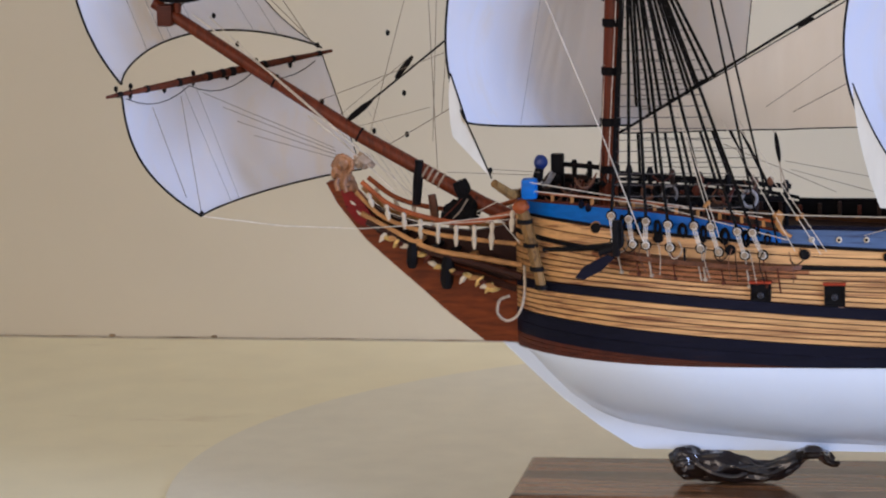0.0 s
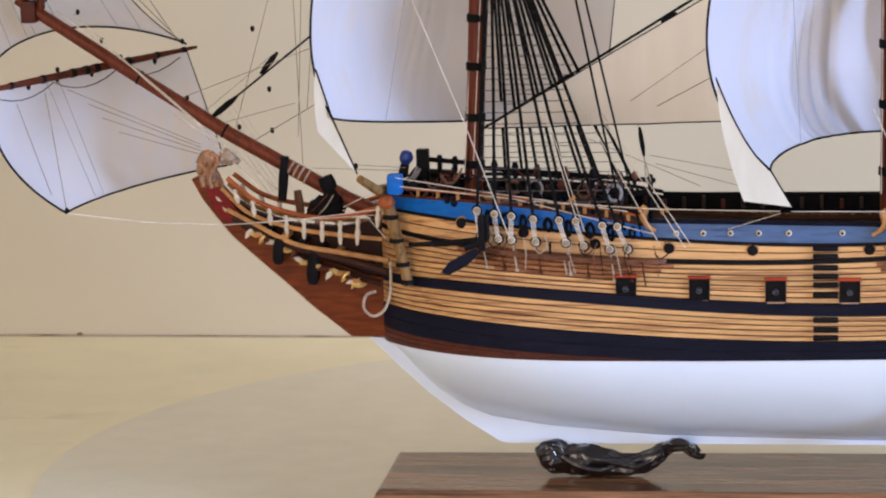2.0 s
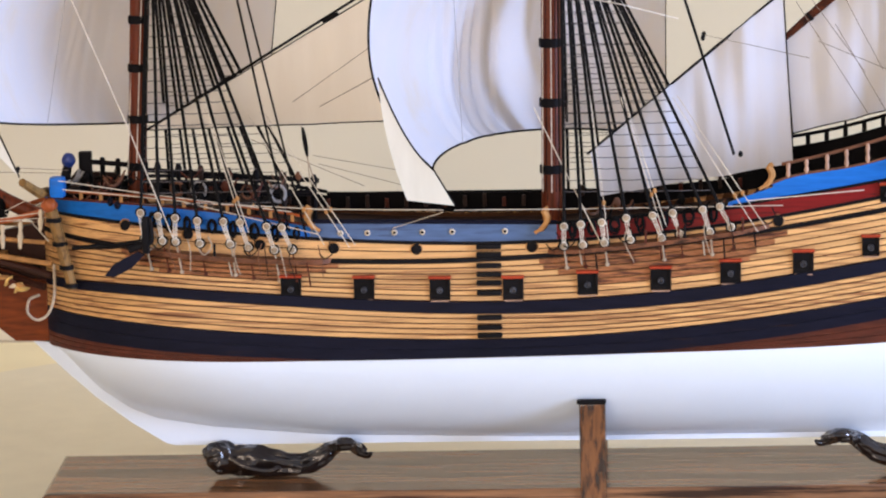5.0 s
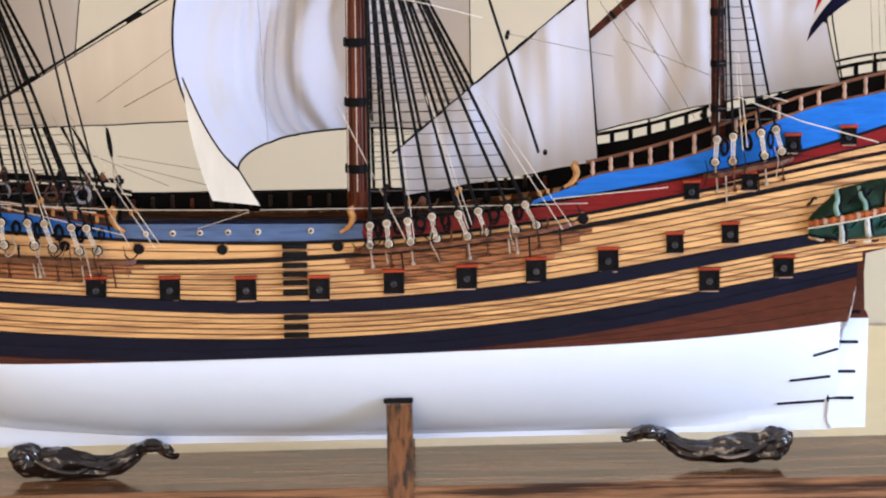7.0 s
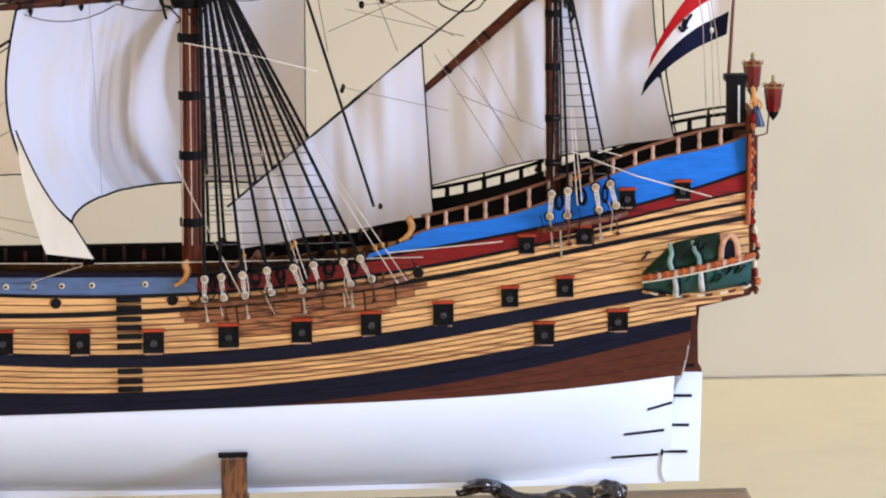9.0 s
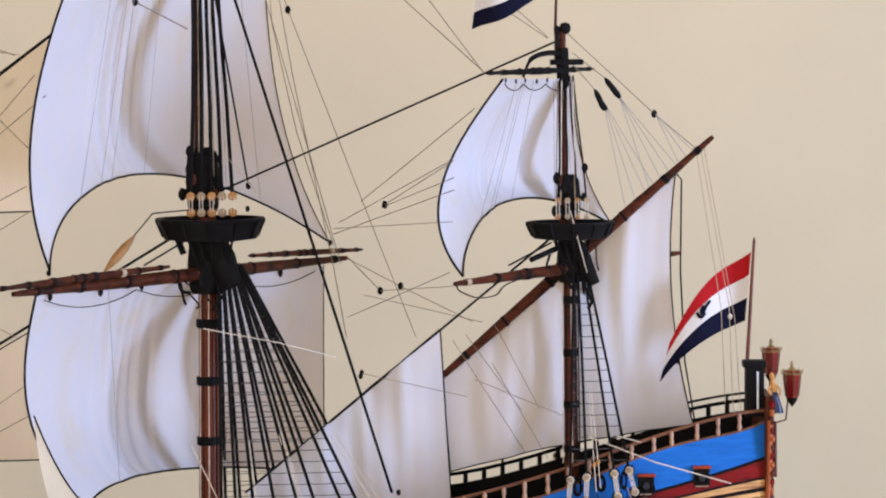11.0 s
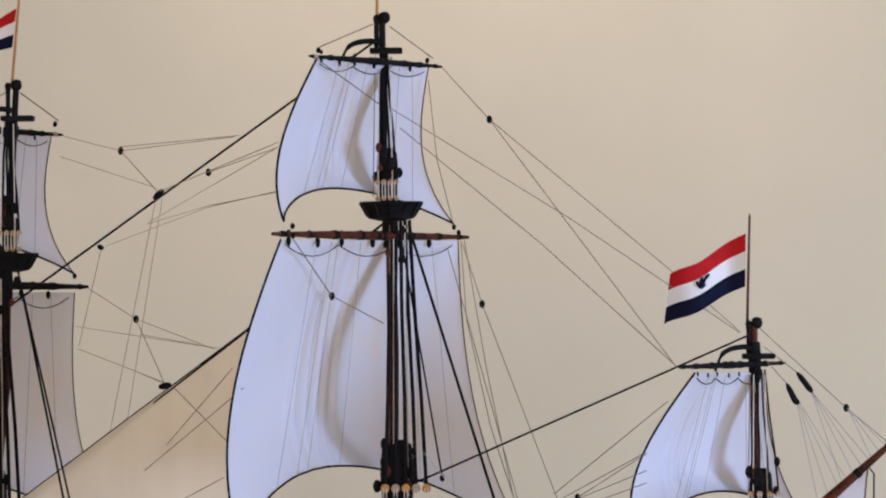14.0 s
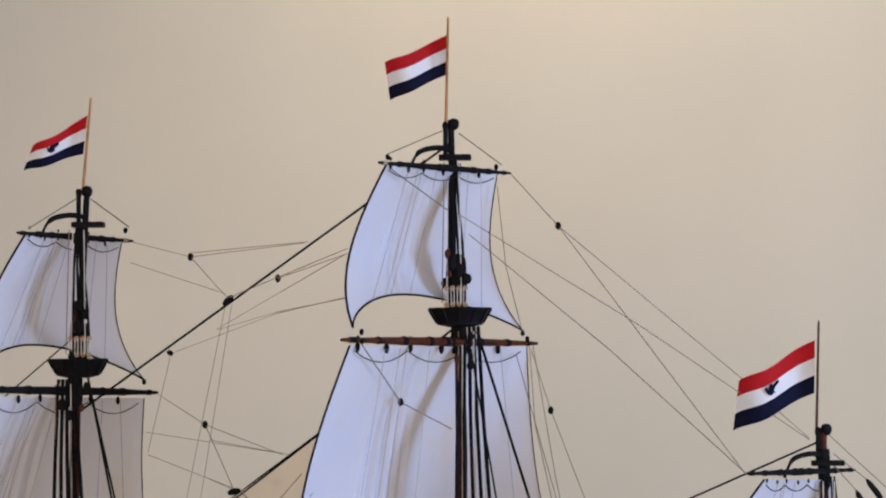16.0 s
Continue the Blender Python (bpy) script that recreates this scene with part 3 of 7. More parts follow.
def sail(name, tl, tr, bl, br, belly, foot=0.0, left=0.0, right=0.0, push=(-0.81, 0.59, 0.0), material=SAIL, label="", folds=0.0, thick=0.0005, left_rope=True, seed=0.0, crease=0.38, nu=230, nv=64, lines=(0.2, 0.29, 0.33, 0.46, 0.74, 0.85), garlands=3, drop=0.009):
    """A square sail hung between four corners. belly: how far it blows out; foot: rise of the foot's arch; left, right: bow of the leeches along x."""
    tl, tr, bl, br = (Vector(c) for c in (tl, tr, bl, br))
    push = Vector(push)

    def at(u, v):
        p = tl.lerp(tr, u).lerp(bl.lerp(br, u), v)
        up = 4 * u * (1 - u)
        arch = u ** 0.6 * (1 - u) ** 0.9 / 0.364
        # the foot arches up steeply beside the clews
        p.z += foot * arch * v ** 2.2
        w = 4 * v * (1 - v) * (0.7 + 0.6 * v)
        p.x += (left * (1 - u) ** 2 + right * u ** 2) * w
        blow = belly * (up ** 0.8) * (math.sin(math.pi * min(1.0, v * 0.82 + 0.02)) ** 0.8)
        # a bundle of narrow creases beside one broad, soft fold
        w_ = u - (crease - 0.02 * v + 0.10 * math.sin(math.pi * min(1.0, v * 1.05)))
        env = min(1, 0.2 + 3.5 * v) * (1 - 0.55 * v ** 5)
        ripple = 0.15 * math.exp(-((w_ - 0.11) / 0.075) ** 2) - 0.16 * math.exp(-((w_ + 0.12) / 0.07) ** 2)
        for at_, depth, wide in ((-0.135, 0.28, 0.05), (-0.085, 0.5, 0.045), (-0.04, 0.75, 0.042), (0.0, 0.85, 0.038), (0.038, 0.7, 0.036), (0.085, 0.4, 0.045)):
            # each crease slopes away slowly and turns back sharply
            x_ = w_ - at_ - 0.010 * math.sin(seed * 5 + 40 * at_ + 3 * v)
            if -wide < x_ <= 0:
                ripple += depth * ((x_ + wide) / wide) ** 1.6
            elif 0 < x_ < 0.016:
                ripple += depth * (1 - x_ / 0.016) ** 1.3
        ripple *= folds * env
        ripple += 0.0004 * math.sin(u * 37 + 3 * seed + 1.5 * v) * env
        return p + push * (blow + ripple)

    bm = bmesh.new()
    grid = [[bm.verts.new(at(i / nu, j / nv)) for i in range(nu + 1)] for j in range(nv + 1)]
    for j in range(nv):
        for i in range(nu):
            bm.faces.new((grid[j][i], grid[j][i + 1], grid[j + 1][i + 1], grid[j + 1][i]))
    ob = put(name, bm, material, ship, label)
    for u in lines:
        rope("buntline", [at(u, 0.0) + Vector((0.0015, -0.003, -0.002)), at(u - 0.05, 1.0) + Vector((0.0015, -0.003, 0))], 0.00026, GREY_CORD, ob, n=4)
    s = min(1.0, (tr - tl).length / 0.22)
    for k in range(garlands):
        u0, u1 = 0.03 + 0.94 * k / garlands, 0.03 + 0.94 * (k + 1) / garlands
        rope("reef_line", [at(u0 + (u1 - u0) * j / 6, 0.0) - Vector((0, 0.003, 0.004 + drop * (1 - (j / 3 - 1) ** 2))) for j in range(7)], 0.00048, TAR, ob, n=4)
        block(at(u0 + 0.02, 0.0) + Vector((0, -0.003, -0.001)), 0.0019 * s, ob, tall=2.2)
        block(at(u0 + 0.19, 0.0) + Vector((0, -0.003, -0.002)), 0.0021 * s, ob, tall=2.0)
        block(at(u0 + 0.02, 0.0) + Vector((0, -0.001, 0.0052)), 0.0019 * s, ob)
    edge = [at(0, j / nv) for j in range(nv + 1)]
    rope("boltrope", edge, 0.001, TAR, ob)
    rope("boltrope", [at(i / nu, 1) for i in range(nu + 1)], 0.0009, TAR, ob)
    rope("boltrope", [at(1, j / nv) for j in range(nv + 1)], 0.0005, TAR, ob)
    return ob, at


main_course, main_course_at = sail("main_course", (-0.1952, -0.1674, 1.2746), (0.0215, 0.1295, 1.2704), (-0.1610, -0.1206, 1.1071), (0.02, 0.127, 1.095), 0.05, 0.016, -0.027, 0.0, folds=0.0075, seed=0.4, label="white sail, bellied, with soft vertical folds", lines=(0.24, 0.7), crease=0.35)
sail("main_topsail", (-0.1591, -0.1180, 1.5359), (-0.0247, 0.0662, 1.5361), (-0.1854, -0.1540, 1.2916), (0.0269, 0.1369, 1.2887), 0.05, 0.066, -0.024, -0.016, folds=0.0085, seed=1.0, label="tall white sail with an arched foot")
sail("main_topgallant_sail", (-0.1322, -0.0811, 1.6771), (-0.0473, 0.0352, 1.6767), (-0.1566, -0.1145, 1.5496), (-0.0279, 0.0618, 1.5495), 0.028, 0.0275, -0.014, -0.016, folds=0.0058, seed=2.0, garlands=3, drop=0.005)
sail("fore_topgallant_sail", (-0.4221, -0.0371, 1.6279), (-0.3569, 0.0522, 1.6240), (-0.452, -0.078, 1.512), (-0.3413, 0.0736, 1.5116), 0.026, 0.028, -0.012, -0.014, folds=0.0045, seed=2.6, garlands=3, drop=0.005)
sail("fore_topsail", (-0.448, -0.0726, 1.499), (-0.3413, 0.0736, 1.4962), (-0.5, -0.144, 1.28), (-0.305, 0.125, 1.278), 0.045, 0.07, -0.022, -0.02, folds=0.008, seed=3.1)
sail("fore_course", (-0.505, -0.15, 1.266), (-0.30, 0.13, 1.264), (-0.4976, -0.1406, 1.1531), (-0.315, 0.11, 1.118), 0.05, -0.006, -0.01, 0.0, folds=0.0014, seed=1.7, lines=(0.3, 0.6))
sail("spritsail", (-0.7854, -0.1006, 1.1697), (-0.6606, 0.0704, 1.1811), (-0.7404, -0.0389, 1.0613), (-0.6371, 0.1026, 1.0789), 0.036, 0.0, -0.02, 0.0, label="white square sail hung under the bowsprit", lines=(0.3, 0.36))
sail("sprit_topsail", (-0.835, -0.075, 1.30), (-0.735, 0.062, 1.30), (-0.8051, -0.0344, 1.1696), (-0.6772, 0.1408, 1.1789), 0.02, 0.03, -0.012, -0.02, garlands=3, drop=0.005)
sail("mizzen_topsail", (0.1601, -0.0752, 1.4297), (0.2202, 0.0071, 1.4269), (0.1258, -0.1222, 1.2808), (0.2573, 0.0580, 1.3054), 0.03, 0.042, -0.03, -0.01, folds=0.0048, seed=4.0, garlands=3, drop=0.005)


def sheet(name, corners, belly=0.0, bow=(0, 0, 0, 0), material=SAIL, label="", n=16, ropes=(0, 1, 2, 3), rope_r=0.0006, folds=0.0):
    """A fore-and-aft sail between four corners (a, b, c, d in turn), blown to the near side."""
    a, b, c, d = (Vector(q) for q in corners)

    def at(u, v):
        p = a.lerp(b, u).lerp(d.lerp(c, u), v)
        p.y -= belly * 4 * u * (1 - u) * 4 * v * (1 - v)
        if folds:
            p.y += folds * min(1, 6 * u * (1 - u)) * (math.sin(13 * u + 2.5 * v) + 0.6 * math.sin(29 * u - 3 * v + 1) + 0.3 * math.sin(61 * u + 2 * v))
        for k, (amount, w) in enumerate(zip(bow, ((1 - v) * 4 * u * (1 - u), u * 4 * v * (1 - v), v * 4 * u * (1 - u), (1 - u) * 4 * v * (1 - v)))):
            if amount:
                p += amount * w * (Vector((0, 0, 1)) if k in (0, 2) else Vector((1, 0, 0)))
        return p

    bm = bmesh.new()
    grid = [[bm.verts.new(at(i / n, j / n)) for i in range(n + 1)] for j in range(n + 1)]
    for j in range(n):
        for i in range(n):
            bm.faces.new((grid[j][i], grid[j][i + 1], grid[j + 1][i + 1], grid[j + 1][i]))
    ob = put(name, bm, material, ship, label)
    edges = ([at(i / n, 0) for i in range(n + 1)], [at(1, i / n) for i in range(n + 1)], [at(i / n, 1) for i in range(n + 1)], [at(0, i / n) for i in range(n + 1)])
    for k in ropes:
        rope("boltrope", edges[k], rope_r, TAR, ob)
    return ob


sheet("lateen_sail", ((0.1152, 0.02, 1.1876), (0.3041, 0.02, 1.3484), (0.3179, 0.02, 1.1460), (0.1208, 0.02, 1.1109)), 0.008, (0, -0.01, 0.004, 0.0), label="long white lateen sail", ropes=(1, 2, 3), n=48, folds=0.0028)
sheet("mizzen_staysail", ((-0.0423, 0, 1.1016), (0.1129, 0, 1.2288), (0.1205, 0, 1.0896), (-0.0361, 0, 1.0649)), 0.008, (0, 0, 0, 0), label="white triangular staysail", ropes=(0, 1), n=48, folds=0.0022)
sheet("main_staysail", ((-0.3975, 0, 1.1249), (-0.2058, 0, 1.2356), (-0.2000, 0, 1.1287), (-0.3971, 0, 1.1240)), 0.006, (0.0, 0, 0, 0), CREAM_SAIL, "cream triangular staysail", ropes=(0, 2), n=40, folds=0.0014)
sheet("main_topmast_staysail", ((-0.385, 0, 1.325), (-0.182, 0, 1.4745), (-0.2105, 0, 1.3268), (-0.384, 0, 1.324)), 0.006, (0, 0, 0, 0), PEACH_SAIL, "buff triangular staysail", ropes=(0, 2))


# lower corners of the courses, hauled down and forward
sheet("course_clew", ((-0.1982, -0.1675, 1.1845), (-0.1612, -0.1188, 1.1069), (-0.1458, -0.0977, 1.0747), (-0.1803, -0.1410, 1.0864)), 0.0, (-0.010, 0, 0, -0.004), CLEW_CLOTH, "cream corner of the sail hauled to the deck", ropes=(0, 1), rope_r=0.0007)
sheet("course_clew", ((-0.5072, -0.1497, 1.1916), (-0.4979, -0.1390, 1.1529), (-0.4830, -0.1186, 1.1052), (-0.5072, -0.1477, 1.1422)), 0.0, (0, 0, 0, -0.002), CLEW_CLOTH, "cream corner of the sail hauled to the deck", ropes=(0, 1), rope_r=0.0007)


# ---- tops, caps, bands ----
def top(name, centre, r0, r1, h, parent, squash=0.8):
    """A round mast top: a shallow tub with a floor, a rim and knees."""
    x, y, z = centre
    bm = bmesh.new()
    lathe(bm, (x, y, z), [(r0 * 0.5, -h * 0.15), (r0, 0.0), (r0 * 1.02, h * 0.2), (r1, h * 0.86), (r1 * 1.04, h * 0.9), (r1 * 1.04, h), (r1 * 0.93, h), (r0 * 0.93, h * 0.3), (0.001, h * 0.3)], 28, squash)
    ob = put(name, bm, BLACK, ship)
    bm = bmesh.new()
    for k in range(12):
        a = 2 * math.pi * k / 12
        c, s = math.cos(a), math.sin(a) * squash
        tube(bm, [(x + c * r0 * 1.02, y + s * r0 * 1.02, z + h * 0.1), (x + c * r1 * 1.03, y + s * r1 * 1.03, z + h * 0.9)], 0.0009, 5)
    put("rib", bm, BLACK, ob)
    return ob


top("main_top", (-0.069, 0.0, 1.3035), 0.037, 0.042, 0.0165, mainmast)
top("topgallant_top", (-0.0775, 0.0, 1.5535), 0.0185, 0.0245, 0.0135, mainmast)
top("fore_top", (-0.396, 0.0, 1.292), 0.036, 0.041, 0.0165, foremast)
top("topgallant_top", (-0.3855, 0.0, 1.515), 0.0175, 0.0235, 0.0135, foremast)
top("mizzen_top", (0.2178, 0.0, 1.3005), 0.030, 0.0345, 0.013, mizzen)


def collar(name, x, z0, z1, r, parent, material=BLACK, y=0.0, wob=0.0):
    bm = bmesh.new()
    h = z1 - z0
    lathe(bm, (x, y, z0), [(r * 0.9, 0), (r, h * 0.08), (r * (1 + wob), h * 0.5), (r, h * 0.92), (r * 0.9, h)], 12)
    return put(name, bm, material, parent)


for z in (1.088, 1.142, 1.19, 1.236):
    collar("band", -0.0738 + (z - 1.07) * 0.009, z - 0.0038, z + 0.0038, 0.0092, mainmast)
for z in (1.095, 1.1335, 1.175, 1.214, 1.245):
    collar("band", -0.4085 + (z - 1.08) * 0.04, z - 0.0034, z + 0.0034, 0.0084, foremast)
for z in (1.131, 1.167, 1.2085, 1.251):
    collar("band", 0.2173, z - 0.003, z + 0.003, 0.0064, mizzen)
# black doublings, caps and bundled rope at the mastheads
for parent, x, z0, z1, r in ((mainmast, -0.0715, 1.26, 1.305, 0.0145), (mainmast, -0.0745, 1.325, 1.373, 0.0122), (mainmast, -0.0795, 1.568, 1.607, 0.0072), (mainmast, -0.0785, 1.53, 1.556, 0.006),
                          (foremast, -0.398, 1.25, 1.292, 0.013), (foremast, -0.4, 1.31, 1.35, 0.0112), (foremast, -0.3845, 1.528, 1.557, 0.0068), (foremast, -0.388, 1.49, 1.517, 0.0058),
                          (mizzen, 0.2172, 1.265, 1.3, 0.0095), (mizzen, 0.2165, 1.315, 1.348, 0.0086), (mizzen, 0.2125, 1.42, 1.452, 0.0046)):
    collar("masthead_lashing", x, z0, z1, r, parent, TAR, wob=0.12)
for parent, x, z, w in ((mainmast, -0.075, 1.372, 0.019), (mainmast, -0.0805, 1.606, 0.013), (foremast, -0.399, 1.35, 0.018), (foremast, -0.384, 1.571, 0.012), (mizzen, 0.2145, 1.347, 0.014)):
    bm = bmesh.new()
    box(bm, (x - w / 2, -0.006, z - 0.003), (x + w / 2, 0.006, z + 0.004), 0.0015)
    put("mast_cap", bm, BLACK, parent)
rng = random.Random(5)
for parent, x, z, w, n in ((mainmast, -0.075, 1.345, 0.016, 16), (foremast, -0.399, 1.33, 0.015, 14), (mizzen, 0.2165, 1.33, 0.012, 12), (mainmast, -0.08, 1.585, 0.010, 9), (foremast, -0.385, 1.545, 0.010, 9), (mainmast, -0.0775, 1.535, 0.010, 7), (foremast, -0.3875, 1.497, 0.010, 7)):
    for k in range(n):
        p = Vector((x + rng.uniform(-w, w), -0.006 - rng.uniform(0, 0.006), z + rng.uniform(-0.024, 0.024)))
        s = rng.uniform(0.0018, 0.0036)
        bm = bmesh.new()
        lathe(bm, p, [(s * 0.4, 0), (s, s * 0.9), (s * 1.05, s * 1.8), (s * 0.5, s * 2.9)], 7, 0.7)
        put("masthead_block", bm, (TAR, TAR, TAR, BROWN, TAR)[k % 5], parent)
# little platforms, trucks and crutches under the flags
for parent, x, z in ((mainmast, -0.0835, 1.688), (foremast, -0.38, 1.6365), (mizzen, 0.2125, 1.4405)):
    bm = bmesh.new()
    box(bm, (x - 0.010, -0.008, z - 0.0022), (x + 0.016, 0.008, z + 0.0022), 0.001)
    put("crosstree", bm, BLACK, parent)
    bm = bmesh.new()
    tube(bm, smooth_path([(x - 0.033, -0.02, z - 0.011), (x - 0.026, -0.014, z + 0.003), (x - 0.012, -0.006, z + 0.0075), (x + 0.002, 0, z + 0.006)], 4), [0.0012] * 4 + [0.0022] * 9, 6)
    put("parrel", bm, TAR, parent)
    bm = bmesh.new()
    lathe(bm, (x + 0.002, 0, z + 0.022), [(0.002, 0), (0.0042, 0.0025), (0.0046, 0.0055), (0.0036, 0.0085), (0.001, 0.0095)], 12)
    put("truck", bm, BLACK, parent)
    bm = bmesh.new()
    tube(bm, [(x - 0.0048, 0, z - 0.002), (x - 0.0046, 0, z + 0.022), (x - 0.0046, 0, z + 0.0265), (x - 0.0046, 0, z + 0.029)], [0.0019, 0.0019, 0.0027, 0.0014], 8)
    put("staff_crutch", bm, BLACK, parent)


# ---- blocks and cords ----
def stay(a, b, r=0.0010, material=TAR, name="stay", parent=ship, sag=0.0):
    return rope(name, [a, b], r, material, parent, sag)


stay((-0.4, 0, 1.124), (-0.094, 0, 1.308), 0.0012, name="main_stay")
stay((-0.402, 0, 1.305), (-0.082, 0, 1.551), 0.0011, name="main_topmast_stay")
stay((-0.384, 0, 1.4865), (-0.0835, 0, 1.70), 0.0010, name="main_topgallant_stay")
stay((-0.0446, 0, 1.0993), (0.205, 0, 1.303), 0.0010, name="mizzen_stay")
stay((-0.066, 0, 1.339), (0.207, 0, 1.457), 0.0009, name="mizzen_topmast_stay")
stay((-0.6340, 0, 1.1281), (-0.413, 0, 1.299), 0.0009, name="fore_stay")
stay((-0.765, 0, 1.228), (-0.39, 0, 1.545), 0.0006, name="fore_topmast_stay")
for a, b, r in (((-0.6257, 0, 1.1337), (-0.6033, 0, 1.1514), 0.0026), ((-0.5828, 0, 1.1699), (-0.5681, 0, 1.1874), 0.0024), ((-0.3410, 0, 1.1587), (-0.3281, 0, 1.1669), 0.0024), ((-0.2543, 0, 1.2090), (-0.2417, 0, 1.2161), 0.0022),
                ((-0.2681, 0, 1.5708), (-0.2603, 0, 1.5781), 0.0026), ((-0.2652, 0, 1.4197), (-0.2552, 0, 1.4219), 0.0026), ((-0.3135, 0, 1.5339), (-0.3089, 0, 1.5312), 0.002), ((-0.2284, 0, 1.4258), (-0.2216, 0, 1.4302), 0.0018),
                ((-0.2733, 0, 1.1243), (-0.2700, 0, 1.1009), 0.0019), ((0.2429, 0, 1.4074), (0.2474, 0, 1.4020), 0.0022)):
    bm = bmesh.new()
    a, b = Vector(a), Vector(b)
    tube(bm, [a, a.lerp(b, 0.3), a.lerp(b, 0.7), b], [r * 0.5, r, r, r * 0.5], 8)
    put("heart_block", bm, TAR, ship)

# backstays of the near side, with a matching pair beyond
for a, b, r in (((-0.0638, -0.004, 1.5477), (0.0709, -0.075, 1.1085), 0.0012), 
                ((-0.3796, -0.004, 1.5262), (-0.2781, -0.08, 1.0530), 0.0010), ((-0.3751, -0.004, 1.5035), (-0.2649, -0.08, 1.0486), 0.0009)):
    stay(a, b, r, TAR, "backstay")


# ---- shrouds with deadeyes, lanyards, chains and ratlines ----
def disc(bm, c, r, depth, n=10):
    c = Vector(c)
    rings = []
    for k, y in ((0.75, -depth), (1.0, -depth * 0.6), (1.0, 0.0)):
        rings.append([bm.verts.new(c + Vector((r * k * math.cos(a), y, r * k * math.sin(a)))) for a in (2 * math.pi * j / n for j in range(n))])
    for a, b in zip(rings, rings[1:]):
        for j in range(n):
            bm.faces.new((a[j], a[(j + 1) % n], b[(j + 1) % n], b[j]))
    bm.faces.new(rings[0])
    bm.faces.new(rings[-1][::-1])


def shrouds(xm, z_head, uppers, lowers, spread, name, y_head=0.006, rat=0.0085, chain=0.022, r=0.0009, z_rat=None, eye=0.0029, tail=0.55):
    near, far = [], []
    for i, (u, lo) in enumerate(zip(uppers, lowers)):
        head = Vector((xm + spread * i, -y_head, z_head - 0.0012 * i))
        for side in (-1, 1):
            flip = Vector((1, -side, 1))
            hd, up, dn = (Vector((q.x * 1, q.y * flip.y, q.z)) for q in (head, Vector(u), Vector(lo)))
            ob = rope("shroud", [hd, hd.lerp(up, 0.5) + Vector((0.0004, 0, 0)), up], r, TAR, ship)
            (near if side < 0 else far).append((hd, up))
            bm = bmesh.new()
            for p in (up, dn):
                disc(bm, p + Vector((0, -0.0008, 0)), eye * 0.8, 0.0022)
            if side < 0:
                strop = bmesh.new()
                for p in (up, dn):
                    ring = [p + Vector((eye * 1.28 * math.cos(a), 0.0008, eye * 1.28 * math.sin(a))) for a in (2 * math.pi * j / 12 for j in range(13))]
                    tube(strop, ring, 0.0008, 5)
                put("iron_strop", strop, TAR, ob)
            # deadeyes on the far side are plain black
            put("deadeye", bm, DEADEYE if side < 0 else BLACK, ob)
            bm = bmesh.new()
            for p in (up, dn):
                ring = [p + Vector((eye * 0.95 * math.cos(a), -0.001, eye * 0.95 * math.sin(a))) for a in (2 * math.pi * j / 10 for j in range(11))]
                tube(bm, ring, 0.0005, 5)
            for dx in (-0.0015, 0.0, 0.0014):
                tube(bm, [up + Vector((dx, -0.0022, -0.0005)), dn + Vector((dx * 0.8, -0.0022, 0.0005))], 0.00048, 4)
            put("lanyard", bm, PALE_ROPE, ob)
            if side < 0:
                hx, hz = dn.x + 0.10 * chain, dn.z - chain
                bm = bmesh.new()
                tube(bm, [dn, (hx, -half(hx, hz) - 0.0014, hz)], 0.0006 if i % 2 else 0.0008, 5)
                disc(bm, (hx, -half(hx, hz) - 0.0012, hz), 0.0018, 0.0012, 8)
                put("chain_plate", bm, (HEMP, BROWN)[i % 2], ob)
    for rows in (near, far):
        z = (z_rat or z_head) - 0.03
        while z > max(u.z for _, u in rows) + 0.004:
            pts = []
            for hd, up in rows:
                t = (hd.z - z) / (hd.z - up.z)
                pts.append(hd.lerp(up, t))
            bm = bmesh.new()
            tube(bm, [q for a, b in zip(pts, pts[1:]) for q in (a, a.lerp(b, 0.5) - Vector((0, 0, 0.0004)))] + [pts[-1]], 0.00042, 4)
            put("ratline", bm, RATLINE, ship)
            z -= rat


shrouds(-0.063, 1.29, [(-0.0620, -0.086, 1.0554), (-0.0488, -0.086, 1.0569), (-0.0325, -0.086, 1.0583), (-0.0134, -0.086, 1.0615), (0.0073, -0.086, 1.0632), (0.0228, -0.086, 1.0651), (0.0462, -0.084, 1.0669), (0.0595, -0.084, 1.0693)],
        [(-0.0623, -0.09, 1.0409), (-0.0474, -0.09, 1.0415), (-0.0306, -0.09, 1.0429), (-0.0103, -0.09, 1.0451), (0.0139, -0.09, 1.0463), (0.0281, -0.088, 1.0488), (0.0515, -0.088, 1.0500), (0.0679, -0.088, 1.0537)], 0.0026, "main", chain=0.019, r=0.0014)
shrouds(-0.392, 1.285, [(-0.3947, -0.083, 1.0701), (-0.3805, -0.085, 1.0678), (-0.3671, -0.085, 1.0660), (-0.3498, -0.085, 1.0634), (-0.3293, -0.085, 1.0626), (-0.3160, -0.085, 1.0618), (-0.2952, -0.085, 1.0583), (-0.2833, -0.085, 1.0574)],
        [(-0.3915, -0.089, 1.0495), (-0.3772, -0.089, 1.0487), (-0.3669, -0.089, 1.0478), (-0.3478, -0.089, 1.0461), (-0.3238, -0.089, 1.0454), (-0.3096, -0.089, 1.0428), (-0.2893, -0.089, 1.0402), (-0.2752, -0.089, 1.0403)], 0.0025, "fore", chain=0.026, r=0.0014)
